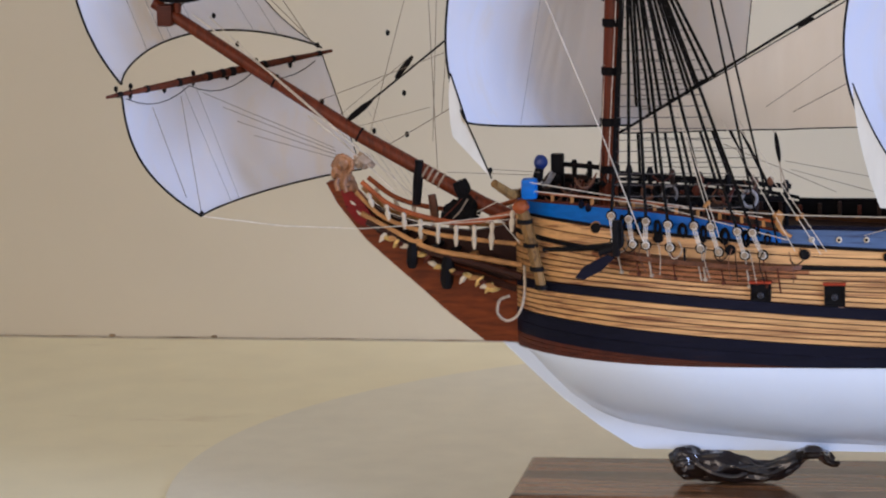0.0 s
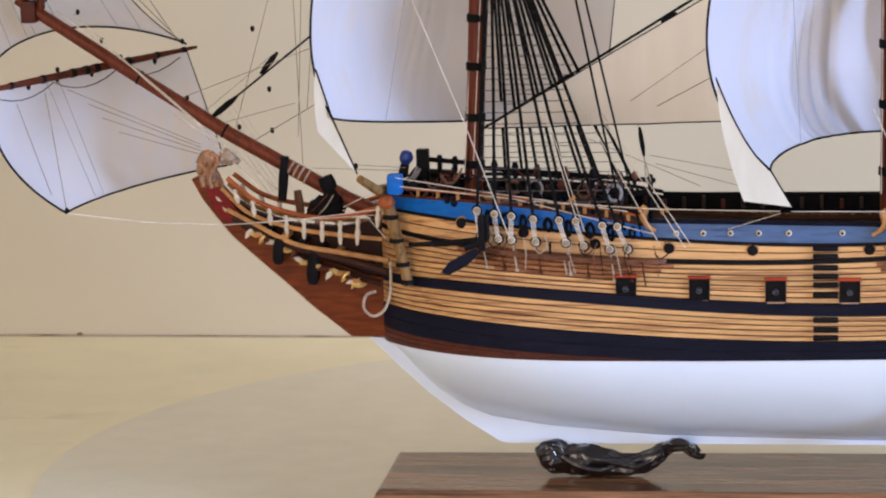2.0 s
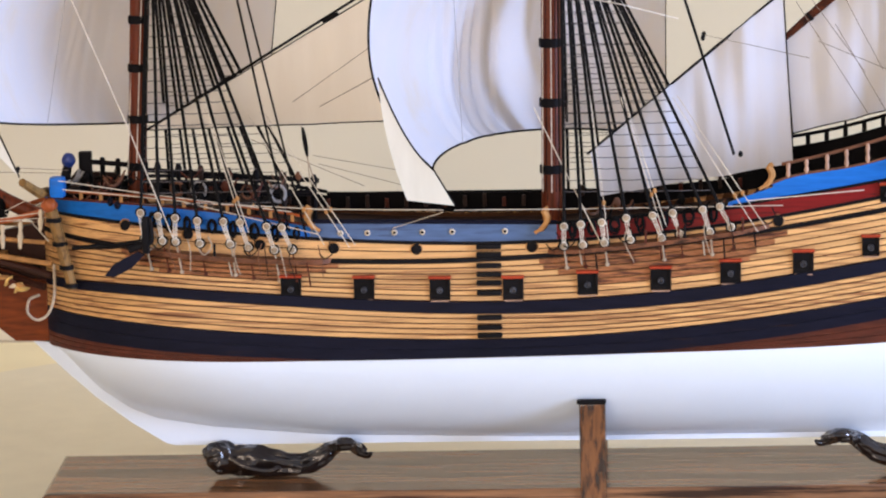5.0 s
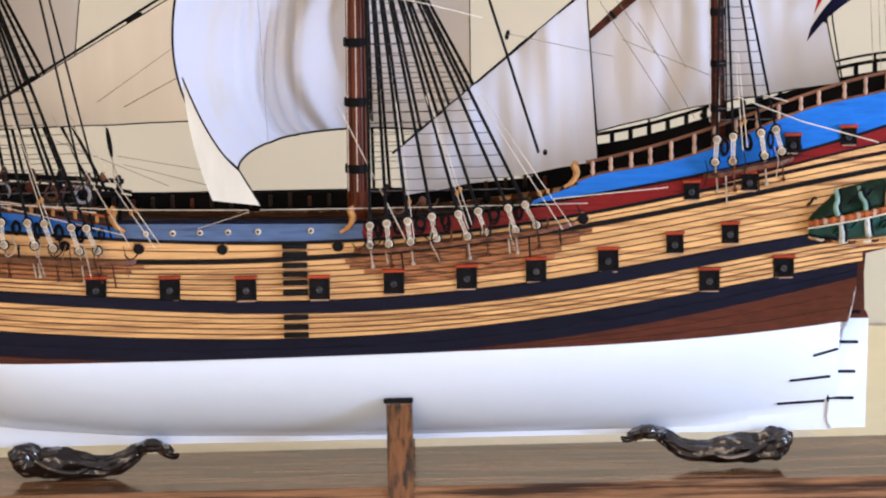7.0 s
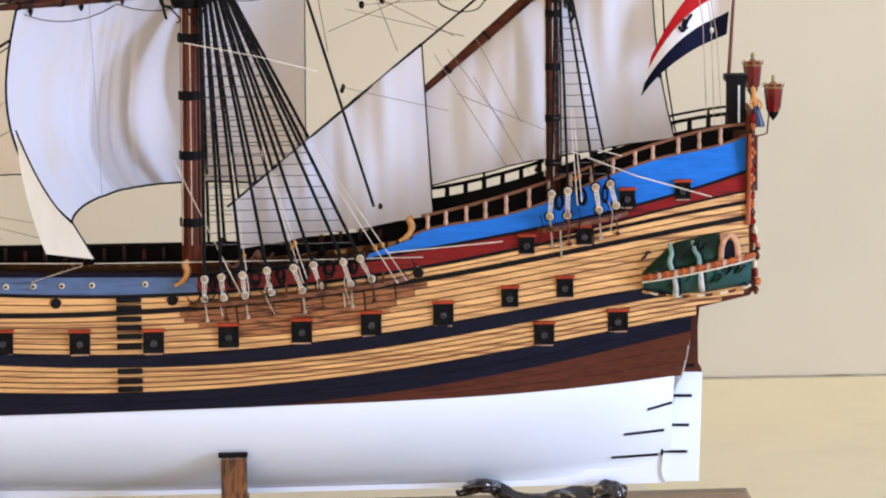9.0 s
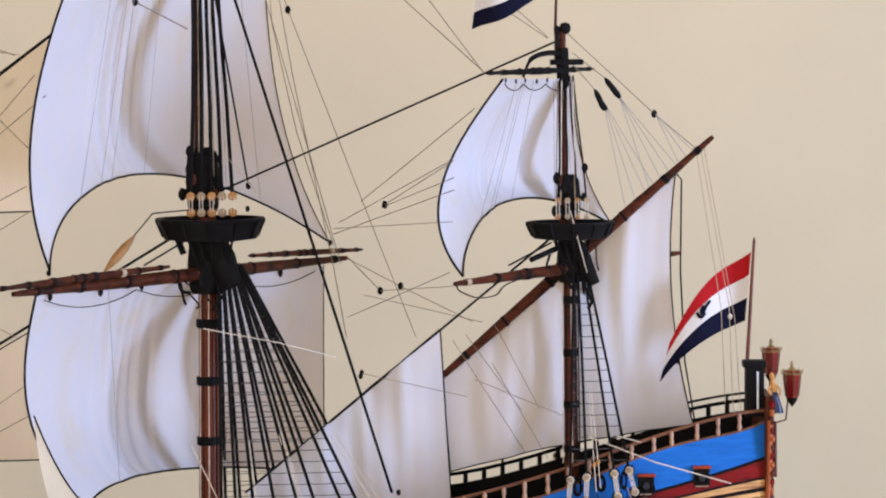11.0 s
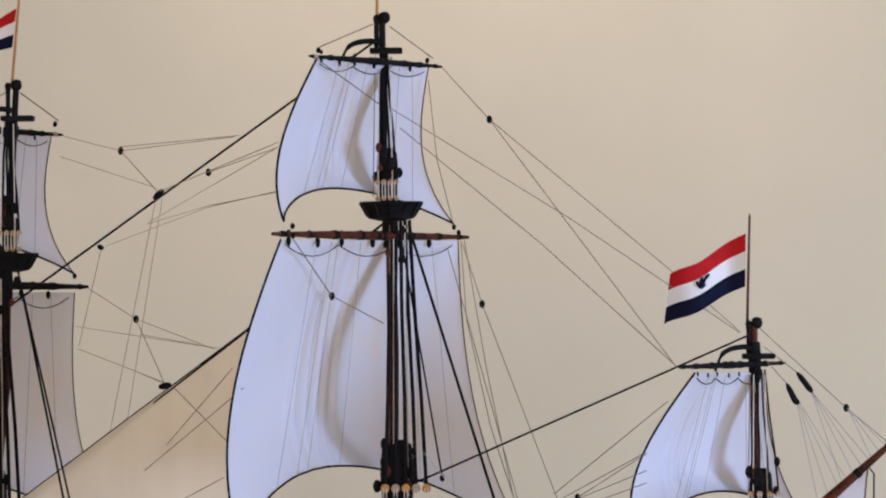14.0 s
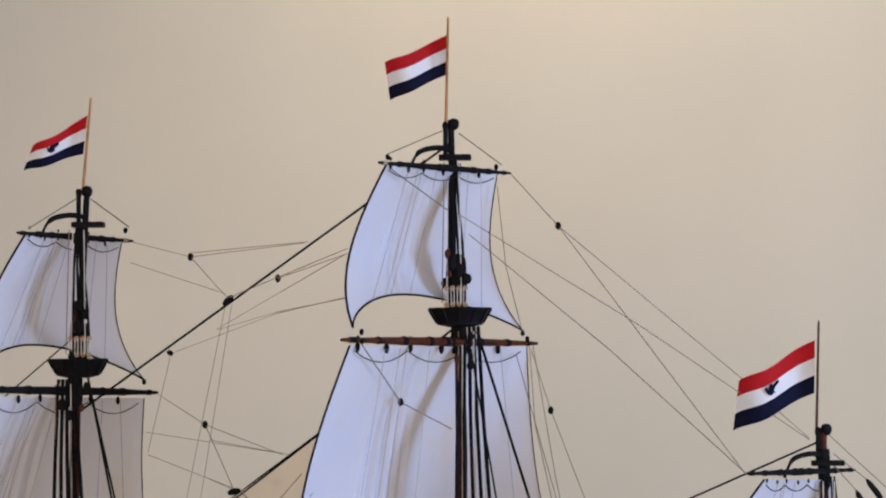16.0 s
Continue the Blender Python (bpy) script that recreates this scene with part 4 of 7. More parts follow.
shrouds(0.2195, 1.288, [(0.2105, -0.07, 1.1156), (0.2234, -0.07, 1.1176), (0.2452, -0.07, 1.1202), (0.2569, -0.069, 1.1225)], [(0.2087, -0.074, 1.0984), (0.2225, -0.074, 1.0989), (0.2475, -0.073, 1.1027), (0.2609, -0.073, 1.1060)], 0.003, "mizzen", 0.004, chain=0.024, r=0.0011)


def hung_coil(x, y, z, w, h, seed):
    """Turns of dark line, added for the shade on the bulwark between deadeyes."""
    rng = random.Random(seed)
    bm = bmesh.new()
    for k in range(4):
        ww, hh, dx = w * rng.uniform(0.6, 1.0), h * rng.uniform(0.75, 1.05), rng.uniform(-0.0008, 0.0008)
        tube(bm, [(x + dx + 0.5 * ww * math.sin(a), y - 0.0006 * k, z - hh * 0.5 * (1 - math.cos(a)) - 0.0006 * k) for a in (2 * math.pi * j / 14 for j in range(15))], 0.0008, 5)
    put("hung_coil", bm, TAR, ship)


for x, w, h in ((-0.3880, 0.0055, 0.010), (-0.3735, 0.006, 0.011), (-0.3590, 0.007, 0.011), (-0.3395, 0.0075, 0.011), (-0.3230, 0.0055, 0.012), (-0.3060, 0.0075, 0.012), (-0.2890, 0.005, 0.011), (-0.272, 0.006, 0.009)):
    z = 1.0685 + (x + 0.39) * -0.105
    hung_coil(x, -half(x, z - 0.005) - 0.0022, z, w, h, int(x * -1e4))
for x, w, h in ((-0.0555, 0.006, 0.011), (-0.0405, 0.0065, 0.011), (-0.023, 0.008, 0.011), (-0.003, 0.007, 0.012), (0.0165, 0.006, 0.012), (0.035, 0.0085, 0.011), (0.0545, 0.006, 0.012)):
    z = 1.0565 + (x + 0.06) * 0.11
    hung_coil(x, -half(x, z - 0.005) - 0.0022, z, w, h, int(abs(x) * 1e4))
for x, w, h in ((0.2165, 0.0065, 0.014), (0.2350, 0.008, 0.012), (0.2530, 0.005, 0.013)):
    hung_coil(x, -half(x, 1.108) - 0.0022, 1.1165 + (x - 0.22) * 0.12, w, h, int(x * 1e4))


# short shrouds above the tops, with their deadeyes, and halyards down the masts
def top_shrouds(x, z0, z1, w0, w1, n, eye=0.0036, r=0.0010, mid=0.42):
    for k in range(n):
        u = k / (n - 1) - mid
        a = Vector((x + 2 * w0 * u, -w0 * 0.85, z0 + 0.016))
        b = Vector((x - 0.001 + 2 * w1 * u, -0.0045, z1))
        ob = rope("topmast_shroud", [a, a.lerp(b, 0.33) + Vector((0.0005, 0, 0)), a.lerp(b, 0.66) + Vector((-0.0004, 0, 0)), b], r, TAR, ship)
        bm = bmesh.new()
        for dz in (0, -0.013):
            disc(bm, a + Vector((0, -0.001, dz)), eye, 0.0022)
        put("deadeye", bm, DEADEYE if k % 2 else OCHRE, ob)
        bm = bmesh.new()
        for dx in (-0.0012, 0.0012):
            tube(bm, [a + Vector((dx, -0.0034, 0)), a + Vector((dx, -0.0034, -0.013))], 0.00045, 4)
        put("lanyard", bm, PALE_ROPE, ob)
    for dx, m in ((-0.0055, PALE_ROPE), (-0.0085, CORD), (0.0035, PALE_ROPE)):
        rope("halyard", [(x + dx * 1.3, -0.009, z0 + 0.004), (x + dx, -0.007, z1 - 0.004)], 0.00045, m, ship)


top_shrouds(-0.07, 1.322, 1.552, 0.0165, 0.007, 5, r=0.0016)
top_shrouds(-0.0805, 1.5665, 1.688, 0.0075, 0.0016, 4, 0.0022, 0.0011, 0.5)
top_shrouds(-0.394, 1.31, 1.512, 0.0155, 0.0065, 5, r=0.0016)
top_shrouds(-0.383, 1.5285, 1.636, 0.0075, 0.0016, 4, 0.0022, 0.0011, 0.5)
top_shrouds(0.2165, 1.315, 1.43, 0.0115, 0.004, 4, 0.0024, 0.0008)
# futtock shrouds under the tops
for x, z, r0, z1 in ((-0.069, 1.306, 0.036, 1.262), (-0.396, 1.294, 0.034, 1.252), (0.2178, 1.302, 0.028, 1.272)):
    for side in (-1, 1):
        for k in range(5):
            u = k / 4 - 0.5
            rope("futtock_shroud", [(x + r0 * 1.0 * u, side * r0 * 0.7, z), (x + 0.012 * u + 0.004, side * 0.006, z1)], 0.0009, TAR, ship)


# ---- flags ----
def flag(name, hoist_top, hoist_low, fly_top, fly_low, wave, emblem, parent, droop=0.0):
    a, b, c, d = (Vector(q) for q in (hoist_top, hoist_low, fly_top, fly_low))

    def at(u, v):
        p = a.lerp(c, u).lerp(b.lerp(d, u), v)
        p.z += wave * math.sin(2.6 * math.pi * u) * (0.3 + 0.7 * u)
        p.z += droop * (1 - 0.35 * v) * math.sin(math.pi * u ** 1.4)
        p.y += 0.006 * math.sin(2 * math.pi * u + 0.8 * v)
        return p

    ob = None
    nu = 18
    for k, (m, colour) in enumerate(((FLAG_RED, "red"), (FLAG_WHITE, "white"), (FLAG_BLUE, "navy blue"))):
        bm = bmesh.new()
        rows = [[bm.verts.new(at(i / nu, (k + j / 3) / 3)) for i in range(nu + 1)] for j in range(4)]
        for j in range(3):
            for i in range(nu):
                bm.faces.new((rows[j][i], rows[j][i + 1], rows[j + 1][i + 1], rows[j + 1][i]))
        if ob is None:
            ob = put(name, bm, m, parent, "cloth flag striped red, white and navy blue")
        else:
            put("stripe", bm, m, ob, colour + " cloth stripe")
    if emblem:
        bm = bmesh.new()
        for strokes in (((-0.09, 0.37), (-0.03, 0.42), (0.0, 0.54), (0.05, 0.46), (0.08, 0.36)), ((-0.05, 0.55), (0.0, 0.5), (0.02, 0.42), (0.0, 0.35))):
            pts = smooth_path([at(0.56 + du, v) - Vector((0, 0.0015, 0)) for du, v in strokes], 4)
            tube(bm, pts, [0.0006] + [0.0013] * (len(pts) - 2) + [0.0006], 5)
        put("emblem", bm, FLAG_BLUE, ob, "small dark emblem")
    return ob


def staff(a, b, r, material=OCHRE, name="flagstaff"):
    bm = bmesh.new()
    a, b = Vector(a), Vector(b)
    tube(bm, [a, a.lerp(b, 0.97), b], [r, r * 0.75, r * 0.3], 8)
    return put(name, bm, material, ship)


s = staff((-0.0877, 0, 1.7113), (-0.0852, 0, 1.8016), 0.0013, OCHRE)
flag("flag", (-0.0863, 0, 1.7870), (-0.0874, 0, 1.7551), (-0.1366, 0, 1.7638), (-0.1327, 0, 1.7336), 0.0016, False, ship)
s = staff((-0.3816, 0, 1.6603), (-0.3745, 0, 1.7398), 0.0013, OCHRE)
flag("flag", (-0.3773, 0, 1.7252), (-0.3815, 0, 1.6941), (-0.4218, 0, 1.6991), (-0.4301, 0, 1.6791), 0.002, True, ship)
s = staff((0.2067, 0, 1.4630), (0.2096, 0, 1.5546), 0.0012, BROWN)
flag("flag", (0.2063, 0, 1.5388), (0.2058, 0, 1.4964), (0.1455, 0, 1.5050), (0.1405, 0, 1.4648), 0.0022, True, ship)
s = staff((0.3590, 0, 1.1945), (0.3652, 0, 1.2990), 0.0016, MAST)
flag("ensign", (0.3625, 0, 1.2872), (0.3582, 0, 1.2319), (0.2969, 0, 1.2148), (0.2890, 0, 1.1817), 0.0008, True, ship, 0.0165)


# ---- hull fittings ----
def gunport(x, z, w, h, lid=True):
    y = -half(x, z)
    bm = bmesh.new()
    box(bm, (x - w / 2, y - 0.0016, z - h / 2), (x + w / 2, y + 0.004, z + h / 2), 0.0005)
    ob = put("gunport", bm, BLACK, ship, smooth=False)
    bm = bmesh.new()
    for dx, dz, ww, hh in ((-w / 2 + 0.001, 0, 0.0018, h), (w / 2 - 0.001, 0, 0.0018, h), (0, -h / 2 + 0.001, w, 0.0018)):
        box(bm, (x + dx - ww / 2, y - 0.0026, z + dz - hh / 2), (x + dx + ww / 2, y, z + dz + hh / 2), 0.0003)
    put("port_frame", bm, BLACK, ob, smooth=False)
    # pale strip under the port: reflected light built as a solid
    bm = bmesh.new()
    box(bm, (x - w / 2 + 0.001, y - 0.003, z - h / 2 - 0.0012), (x + w / 2 - 0.001, y, z - h / 2 - 0.0002), 0.0003)
    put("port_sill", bm, PINK_WOOD, ob, smooth=False)
    bm = bmesh.new()
    rings = []
    for r, d in ((0.0012, -0.0018), (0.0014, -0.0042), (0.0020, -0.0048), (0.0025, -0.0042), (0.0026, -0.003), (0.0021, -0.0012)):
        rings.append([bm.verts.new((x + r * math.cos(a), y + d, z - 0.001 + r * math.sin(a))) for a in (2 * math.pi * j / 12 for j in range(12))])
    for a, b in zip(rings, rings[1:]):
        for j in range(12):
            bm.faces.new((a[j], a[(j + 1) % 12], b[(j + 1) % 12], b[j]))
    bm.faces.new(rings[0])
    put("gun_muzzle", bm, IRON, ob)
    if lid:
        bm = bmesh.new()
        box(bm, (x - w / 2 - 0.0008, y - 0.0052, z + h / 2 - 0.0006), (x + w / 2 + 0.0008, y, z + h / 2 + 0.0016), 0.0006)
        put("port_lid", bm, LID, ob, smooth=False)


for x, z in ((-0.2778, 1.0092), (-0.2201, 1.0081), (-0.1603, 1.0069), (-0.1028, 1.0066), (-0.0443, 1.01), (0.0129, 1.0129), (0.0673, 1.0177), (0.124, 1.0242), (0.1767, 1.0357), (0.2205, 1.042)):
    small = x > 0.15
    gunport(x, z - 0.0005, 0.0135 if small else 0.0162, 0.0155 if small else 0.0178)
gunport(0.2035, 1.0056, 0.0162, 0.017)
gunport(0.2626, 1.0135, 0.0162, 0.016)
for x, z in ((0.1906, 1.0761), (0.2365, 1.0818), (0.2714, 1.1134), (0.316, 1.1182)):
    gunport(x, z - (0.004 if x > 0.25 else 0.0005), 0.0125, 0.014)
for x, z in ((-0.4102, 1.0569), (-0.359, 1.0511), (-0.3017, 1.0426), (-0.2437, 1.039), (-0.1783, 1.0373), (-0.0876, 1.038), (0.105, 1.0559)):
    bm = bmesh.new()
    disc(bm, (x, -half(x, z) + 0.001, z), 0.0052, 0.0022, 16)
    ob = put("round_port", bm, OCHRE, ship)
    bm = bmesh.new()
    disc(bm, (x, -half(x, z) - 0.0008, z), 0.0043, 0.0008, 16)
    put("port_mouth", bm, BLACK, ob)
# side steps
for z in (1.0389, 1.0327, 1.0241, 1.0174, 1.0107, 1.003, 0.9837, 0.976, 0.9697):
    x = -0.1216
    bm = bmesh.new()
    y = half(x, z)
    box(bm, (x - 0.0098, -y - 0.0045, z - 0.002), (x + 0.0098, -y + 0.001, z + 0.002), 0.0013)
    put("side_step", bm, BLACK, hull)
# studs on the waist
for k, x in enumerate((-0.238, -0.2168, -0.1955, -0.1735, -0.15, -0.1085)):
    z = 1.0505
    bm = bmesh.new()
    disc(bm, (x, -half(x, z), z), 0.0024, 0.0012, 10)
    ob = put("stud", bm, BONE, ship)
    bm = bmesh.new()
    disc(bm, (x, -half(x, z) - 0.001, z), 0.0012, 0.0008, 8)
    put("stud_centre", bm, BLACK, ob)


# channels: shelves that spread the shrouds
def channel(x0, x1, dz, name="channel"):
    bm = bmesh.new()
    top_, low = [], []
    for k in range(25):
        x = x0 + (x1 - x0) * k / 24
        z = poly(LINE_A, x) + dz
        e = min(1, 6 * k / 24, 6 * (24 - k) / 24)
        out = half(x, z) + 0.0125 * e ** 0.5 + 0.001
        top_.append([bm.verts.new((x, -half(x, z) + 0.002, z + h)) for h in (0.0019, -0.0019)] + [bm.verts.new((x, -out, z + h)) for h in (-0.0017, 0.0017)])
    for p, q in zip(top_, top_[1:]):
        for k in range(4):
            bm.faces.new((p[k], p[(k + 1) % 4], q[(k + 1) % 4], q[k]))
    bm.faces.new(top_[0])
    bm.faces.new(top_[-1][::-1])
    put(name, bm, mat("worn_channel_board", (0.15, 0.055, 0.025), 0.5, var=0.5, scale=150, spec=0.2, stain=((0.03, 0.012, 0.006), (120, 200, 300), 0.5)) if x0 < -0.3 or "worn_channel_board" not in bpy.data.materials else bpy.data.materials["worn_channel_board"], hull, smooth=False)
    # belaying tails, pins and small tackles among the deadeyes
    rng = random.Random(int(x0 * 1000))
    n = int((x1 - x0) / 0.0085)
    for k in range(n):
        x = x0 + (x1 - x0) * (k + rng.random()) / n
        z = poly(LINE_A, x) + dz
        y = -half(x, z) - 0.0125
        kind = rng.randrange(4)
        if kind == 0:
            bm = bmesh.new()
            lathe(bm, (x, y, z + 0.001), [(0.0008, 0), (0.0014, 0.003), (0.0008, 0.005), (0.0013, 0.009), (0.0006, 0.011)], 7)
            put("belaying_pin", bm, rng.choice((OCHRE, BROWN, TAR)), hull)
        elif kind == 1:
            rope("tail", smooth_path([(x, y, z + 0.014), (x + rng.uniform(-0.004, 0.004), y - 0.002, z + 0.004), (x + rng.uniform(-0.003, 0.006), y, z - 0.012)], 4), 0.0005, rng.choice((HEMP, WORN, TAR)), hull, n=4)
        elif kind == 2:
            rope("chain_link", [(x, y, z), (x + 0.0015, -half(x, z - 0.02) - 0.0016, z - rng.uniform(0.010, 0.027))], 0.0007, rng.choice((BROWN, TAR, HEMP)), hull, n=5)
        else:
            rope("hitch", smooth_path([(x - 0.005, y - 0.001, z + 0.008), (x, y - 0.003, z + 0.002 + rng.uniform(0, 0.003)), (x + 0.006, y - 0.001, z + 0.009), (x + 0.003, y, z + 0.017)], 4), 0.0006, rng.choice((TAR, HEMP, TAR)), hull, n=4)


# brown staining and the channel's shade, both put into these planks' colour
STAINED_SHADED = mat("stained_shaded_board", (0.36, 0.135, 0.05), 0.5, grain=(6, 40, 60), var=0.5, scale=8, spec=0.2, per_piece=0.3, stain=((0.05, 0.012, 0.006), (38, 60, 420), 0.47))
for x0, x1, rows in ((-0.082, 0.112, 5), (-0.414, -0.24, 4)):
    for k in range(rows):
        f = lambda x, k=k: poly(WALE1_TOP, x) + 0.0002 + (poly(LINE_A, x) - 0.0017 - poly(WALE1_TOP, x)) * (6 - k) / 7 + 0.0006
        g = lambda x, k=k: poly(WALE1_TOP, x) + 0.0002 + (poly(LINE_A, x) - 0.0017 - poly(WALE1_TOP, x)) * (7 - k) / 7 - 0.0006
        bm = bmesh.new()
        band(bm, f, g, x0 + 0.009 * k + 0.006 * math.sin(5 * k), x1 - 0.011 * k + 0.008 * math.sin(3 * k), 0.001, 1, -1)
        put("stained_plank", bm, STAINED_SHADED, hull)
channel(-0.075, 0.098, 0.0035)
channel(-0.402, -0.245, 0.0005)
channel(0.2, 0.272, 0.022)


# rails
def rail_line(name, f, x0, x1, r, material, side=-1, dy=0.0, n=30, parent=None):
    pts = []
    for k in range(n + 1):
        x = x0 + (x1 - x0) * k / n
        z = f(x)
        pts.append((x, side * (half(x, z) + dy), z))
    bm = bmesh.new()
    tube(bm, pts, r, 6)
    return put(name, bm, material, parent or hull)


rail_line("cap_rail", P(BLUE_FORE), BOW + 0.006, -0.262, 0.0013, BROWN)
rail_line("handrail", lambda x: poly(BLUE_FORE, x) + 0.006, BOW + 0.008, -0.262, 0.0012, ORANGE, dy=-0.001)
rail_line("cap_rail", P(WAIST), -0.262, -0.068, 0.0019, NAVY)
rail_line("cap_rail", lambda x: 1.0562 + 0.075 * (x + 0.068), -0.068, 0.078, 0.0015, BLACK)
rail_line("cap_rail", P(BLUE_AFT), 0.1, 0.370, 0.0011, WORN)
after_rail = lambda x: poly(NEAR_RAIL, x) - 0.0012
rail_line("handrail", after_rail, 0.108, 0.371, 0.0014, WORN)
rail_line("moulding", lambda x: max(poly(WOOD_TOP, x) + 0.003, poly(RED_TOP, x)), 0.07, 0.371, 0.0013, BLACK)
for k, x in enumerate((0.1131, 0.1274, 0.1435, 0.1586, 0.1751, 0.1934, 0.2095, 0.2265, 0.2435, 0.2604, 0.2782, 0.2925, 0.313, 0.33, 0.3473)):
    z0, z1 = poly(BLUE_AFT, x), after_rail(x)
    y = -half(x, z0)
    bm = bmesh.new()
    h = z1 - z0
    lathe(bm, (x, y, z0), [(0.0012, 0), (0.0019, h * 0.25), (0.0011, h * 0.5), (0.0018, h * 0.75), (0.0012, h)], 8)
    put("baluster", bm, PINK_WOOD, hull)
for k in range(12):
    x = -0.465 + k * 0.0172
    z0 = poly(BLUE_FORE, x)
    bm = bmesh.new()
    box(bm, (x - 0.0014, -half(x, z0) - 0.001, z0), (x + 0.0014, -half(x, z0) + 0.0015, z0 + 0.006), 0.0004)
    put("rail_post", bm, OCHRE, hull)
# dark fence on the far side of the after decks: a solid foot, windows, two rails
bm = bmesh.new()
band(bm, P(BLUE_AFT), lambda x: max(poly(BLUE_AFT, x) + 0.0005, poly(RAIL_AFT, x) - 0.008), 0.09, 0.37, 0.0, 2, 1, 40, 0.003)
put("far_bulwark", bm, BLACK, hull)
for dz, r in ((0.0065, 0.0011), (0.0005, 0.0016)):
    rail_line("far_rail", lambda x, dz=dz: poly(RAIL_AFT, x) + dz, 0.1, 0.369, r, BLACK, 1)
for k in range(18):
    x = 0.105 + k * 0.0152
    z = poly(RAIL_AFT, x) - 0.008
    y = half(x, z)
    bm = bmesh.new()
    box(bm, (x - 0.0019, y - 0.001, z - 0.001), (x + 0.0019, y + 0.001, z + 0.0085), 0.0004)
    if k % 4 == 0:
        box(bm, (x - 0.001, y - 0.001, z + 0.0085), (x + 0.001, y + 0.001, z + 0.0145), 0.0003)
    put("fence_post", bm, BLACK, hull)
for k in range(34):
    x = -0.455 + k * 0.0162
    z = poly(BLUE_FORE, x) - 0.002 if x < -0.262 else 1.0565 if x < -0.06 else 1.0635 + 0.04 * (x + 0.07)
    y = half(x, z) - 0.0045
    bm = bmesh.new()
    box(bm, (x - 0.0016, y - 0.002, z - 0.010), (x + 0.0016, y + 0.001, z - 0.002 + 0.0015 * (k % 3)), 0.0006)
    put("timberhead", bm, DECK if k % 3 else BROWN, hull)
rail_line("far_cap_rail", lambda x: poly(BLUE_FORE, x) + 0.003, BOW + 0.01, -0.262, 0.0016, BLACK, 1)
rail_line("far_cap_rail", lambda x: 1.0575, -0.262, 0.09, 0.0022, BLACK, 1)

# scrolls at the breaks of the rail
for a, s in (((-0.2628, -0.078, 1.0704), 1), ((-0.0763, -0.078, 1.0667), -1), ((0.0993, -0.076, 1.0987), -1)):
    x, y, z = a
    bm = bmesh.new()
    tube(bm, smooth_path([(x - s * 0.002, y, z + 0.002), (x + s * 0.001, y, z - 0.0005), (x - s * 0.001, y, z - 0.006), (x + s * 0.002, y, z - 0.013), (x + s * 0.009, y, z - 0.0175)], 4), [0.0022] * 4 + [0.0028] * 6 + [0.0022] * 4 + [0.0014] * 3, 7)
    put("scroll", bm, OCHRE, hull)

# rudder hung on the sternpost, with iron straps on both
POST_LINE = [(0.3223, 0.9907), (0.3191, 0.9628), (0.3145, 0.9442), (0.3098, 0.9209), (0.3038, 0.8787), (0.307, 0.8672)]
bm = bmesh.new()
slab(bm, [(x + 0.0008, z) for x, z in POST_LINE[:0:-1]] + [(0.3183, 0.958), (0.3378, 0.9578), (0.3352, 0.8672)], -0.0042, 0.0042)
rudder = put("rudder", bm, WHITE, ship, "white rudder with black iron straps", smooth=False)
bm = bmesh.new()
slab(bm, [(0.3188, 0.958), (0.3378, 0.9578), (0.337, 0.961), (0.3345, 0.9655), (0.334, 0.995), (0.3355, 1.012), (0.3262, 1.012), (0.3235, 0.99), (0.3203, 0.968)], -0.0042, 0.0042)
put("rudder_head", bm, BROWN, rudder, "red-brown rudder head", smooth=False)
bm = bmesh.new()
box(bm, (0.3192, -0.0052, 0.9618), (0.3312, -0.0042, 0.9648), 0.0004)
put("rudder_band", bm, BLACK, rudder, "black iron band")
rope("sternpost_edge", smooth_path([(x, -max(0.0056, half(x - 0.002, z) * 0.9 if z > 0.945 else 0.0), z) for x, z in POST_LINE], 5), 0.0009, mat("grey_pink_edge", (0.46, 0.42, 0.4), 0.6, var=0.2, scale=80), rudder, n=6)
for (ax, az), (bx, bz), (cx, cz), (dx, dz) in (((0.2907, 0.9322), (0.3109, 0.9364), (0.3131, 0.9387), (0.3292, 0.9383)), ((0.2723, 0.9106), (0.3054, 0.9122), (0.3094, 0.9144), (0.3269, 0.914)), ((0.263, 0.8892), (0.3016, 0.8902), (0.3052, 0.8924), (0.3255, 0.8919))):
    bm = bmesh.new()
    tube(bm, [(cx, -0.0052, cz), (dx, -0.0052, dz)], 0.0013, 6)
    put("strap", bm, BLACK, rudder)
    bm = bmesh.new()
    pts = []
    for k in range(9):
        x, zz = ax + (bx - ax) * k / 8, az + (bz - az) * k / 8
        zw, zb = poly(WATERLINE, x), rabbet(x)
        e = 1.5 - 0.55 * clip01((x - 0.02) / 0.3) ** 1.2
        a = clip01((zw - zz) / (zw - zb))
        yy = max(0.0052, half(x, zw) * max(0.0, 1 - a ** e) ** (1 / max(1.0, e * 0.9))) if x < 0.311 else 0.0052
        pts.append((x, -yy - 0.0006, zz))
    tube(bm, pts, 0.0012, 6)
    put("strap", bm, BLACK, hull)
    bm = bmesh.new()
    lathe(bm, (cx - 0.0005, -0.0058, cz - 0.003), [(0.0009, 0), (0.0013, 0.002), (0.0013, 0.005), (0.0009, 0.007)], 8)
    put("pintle", bm, BLACK, rudder)


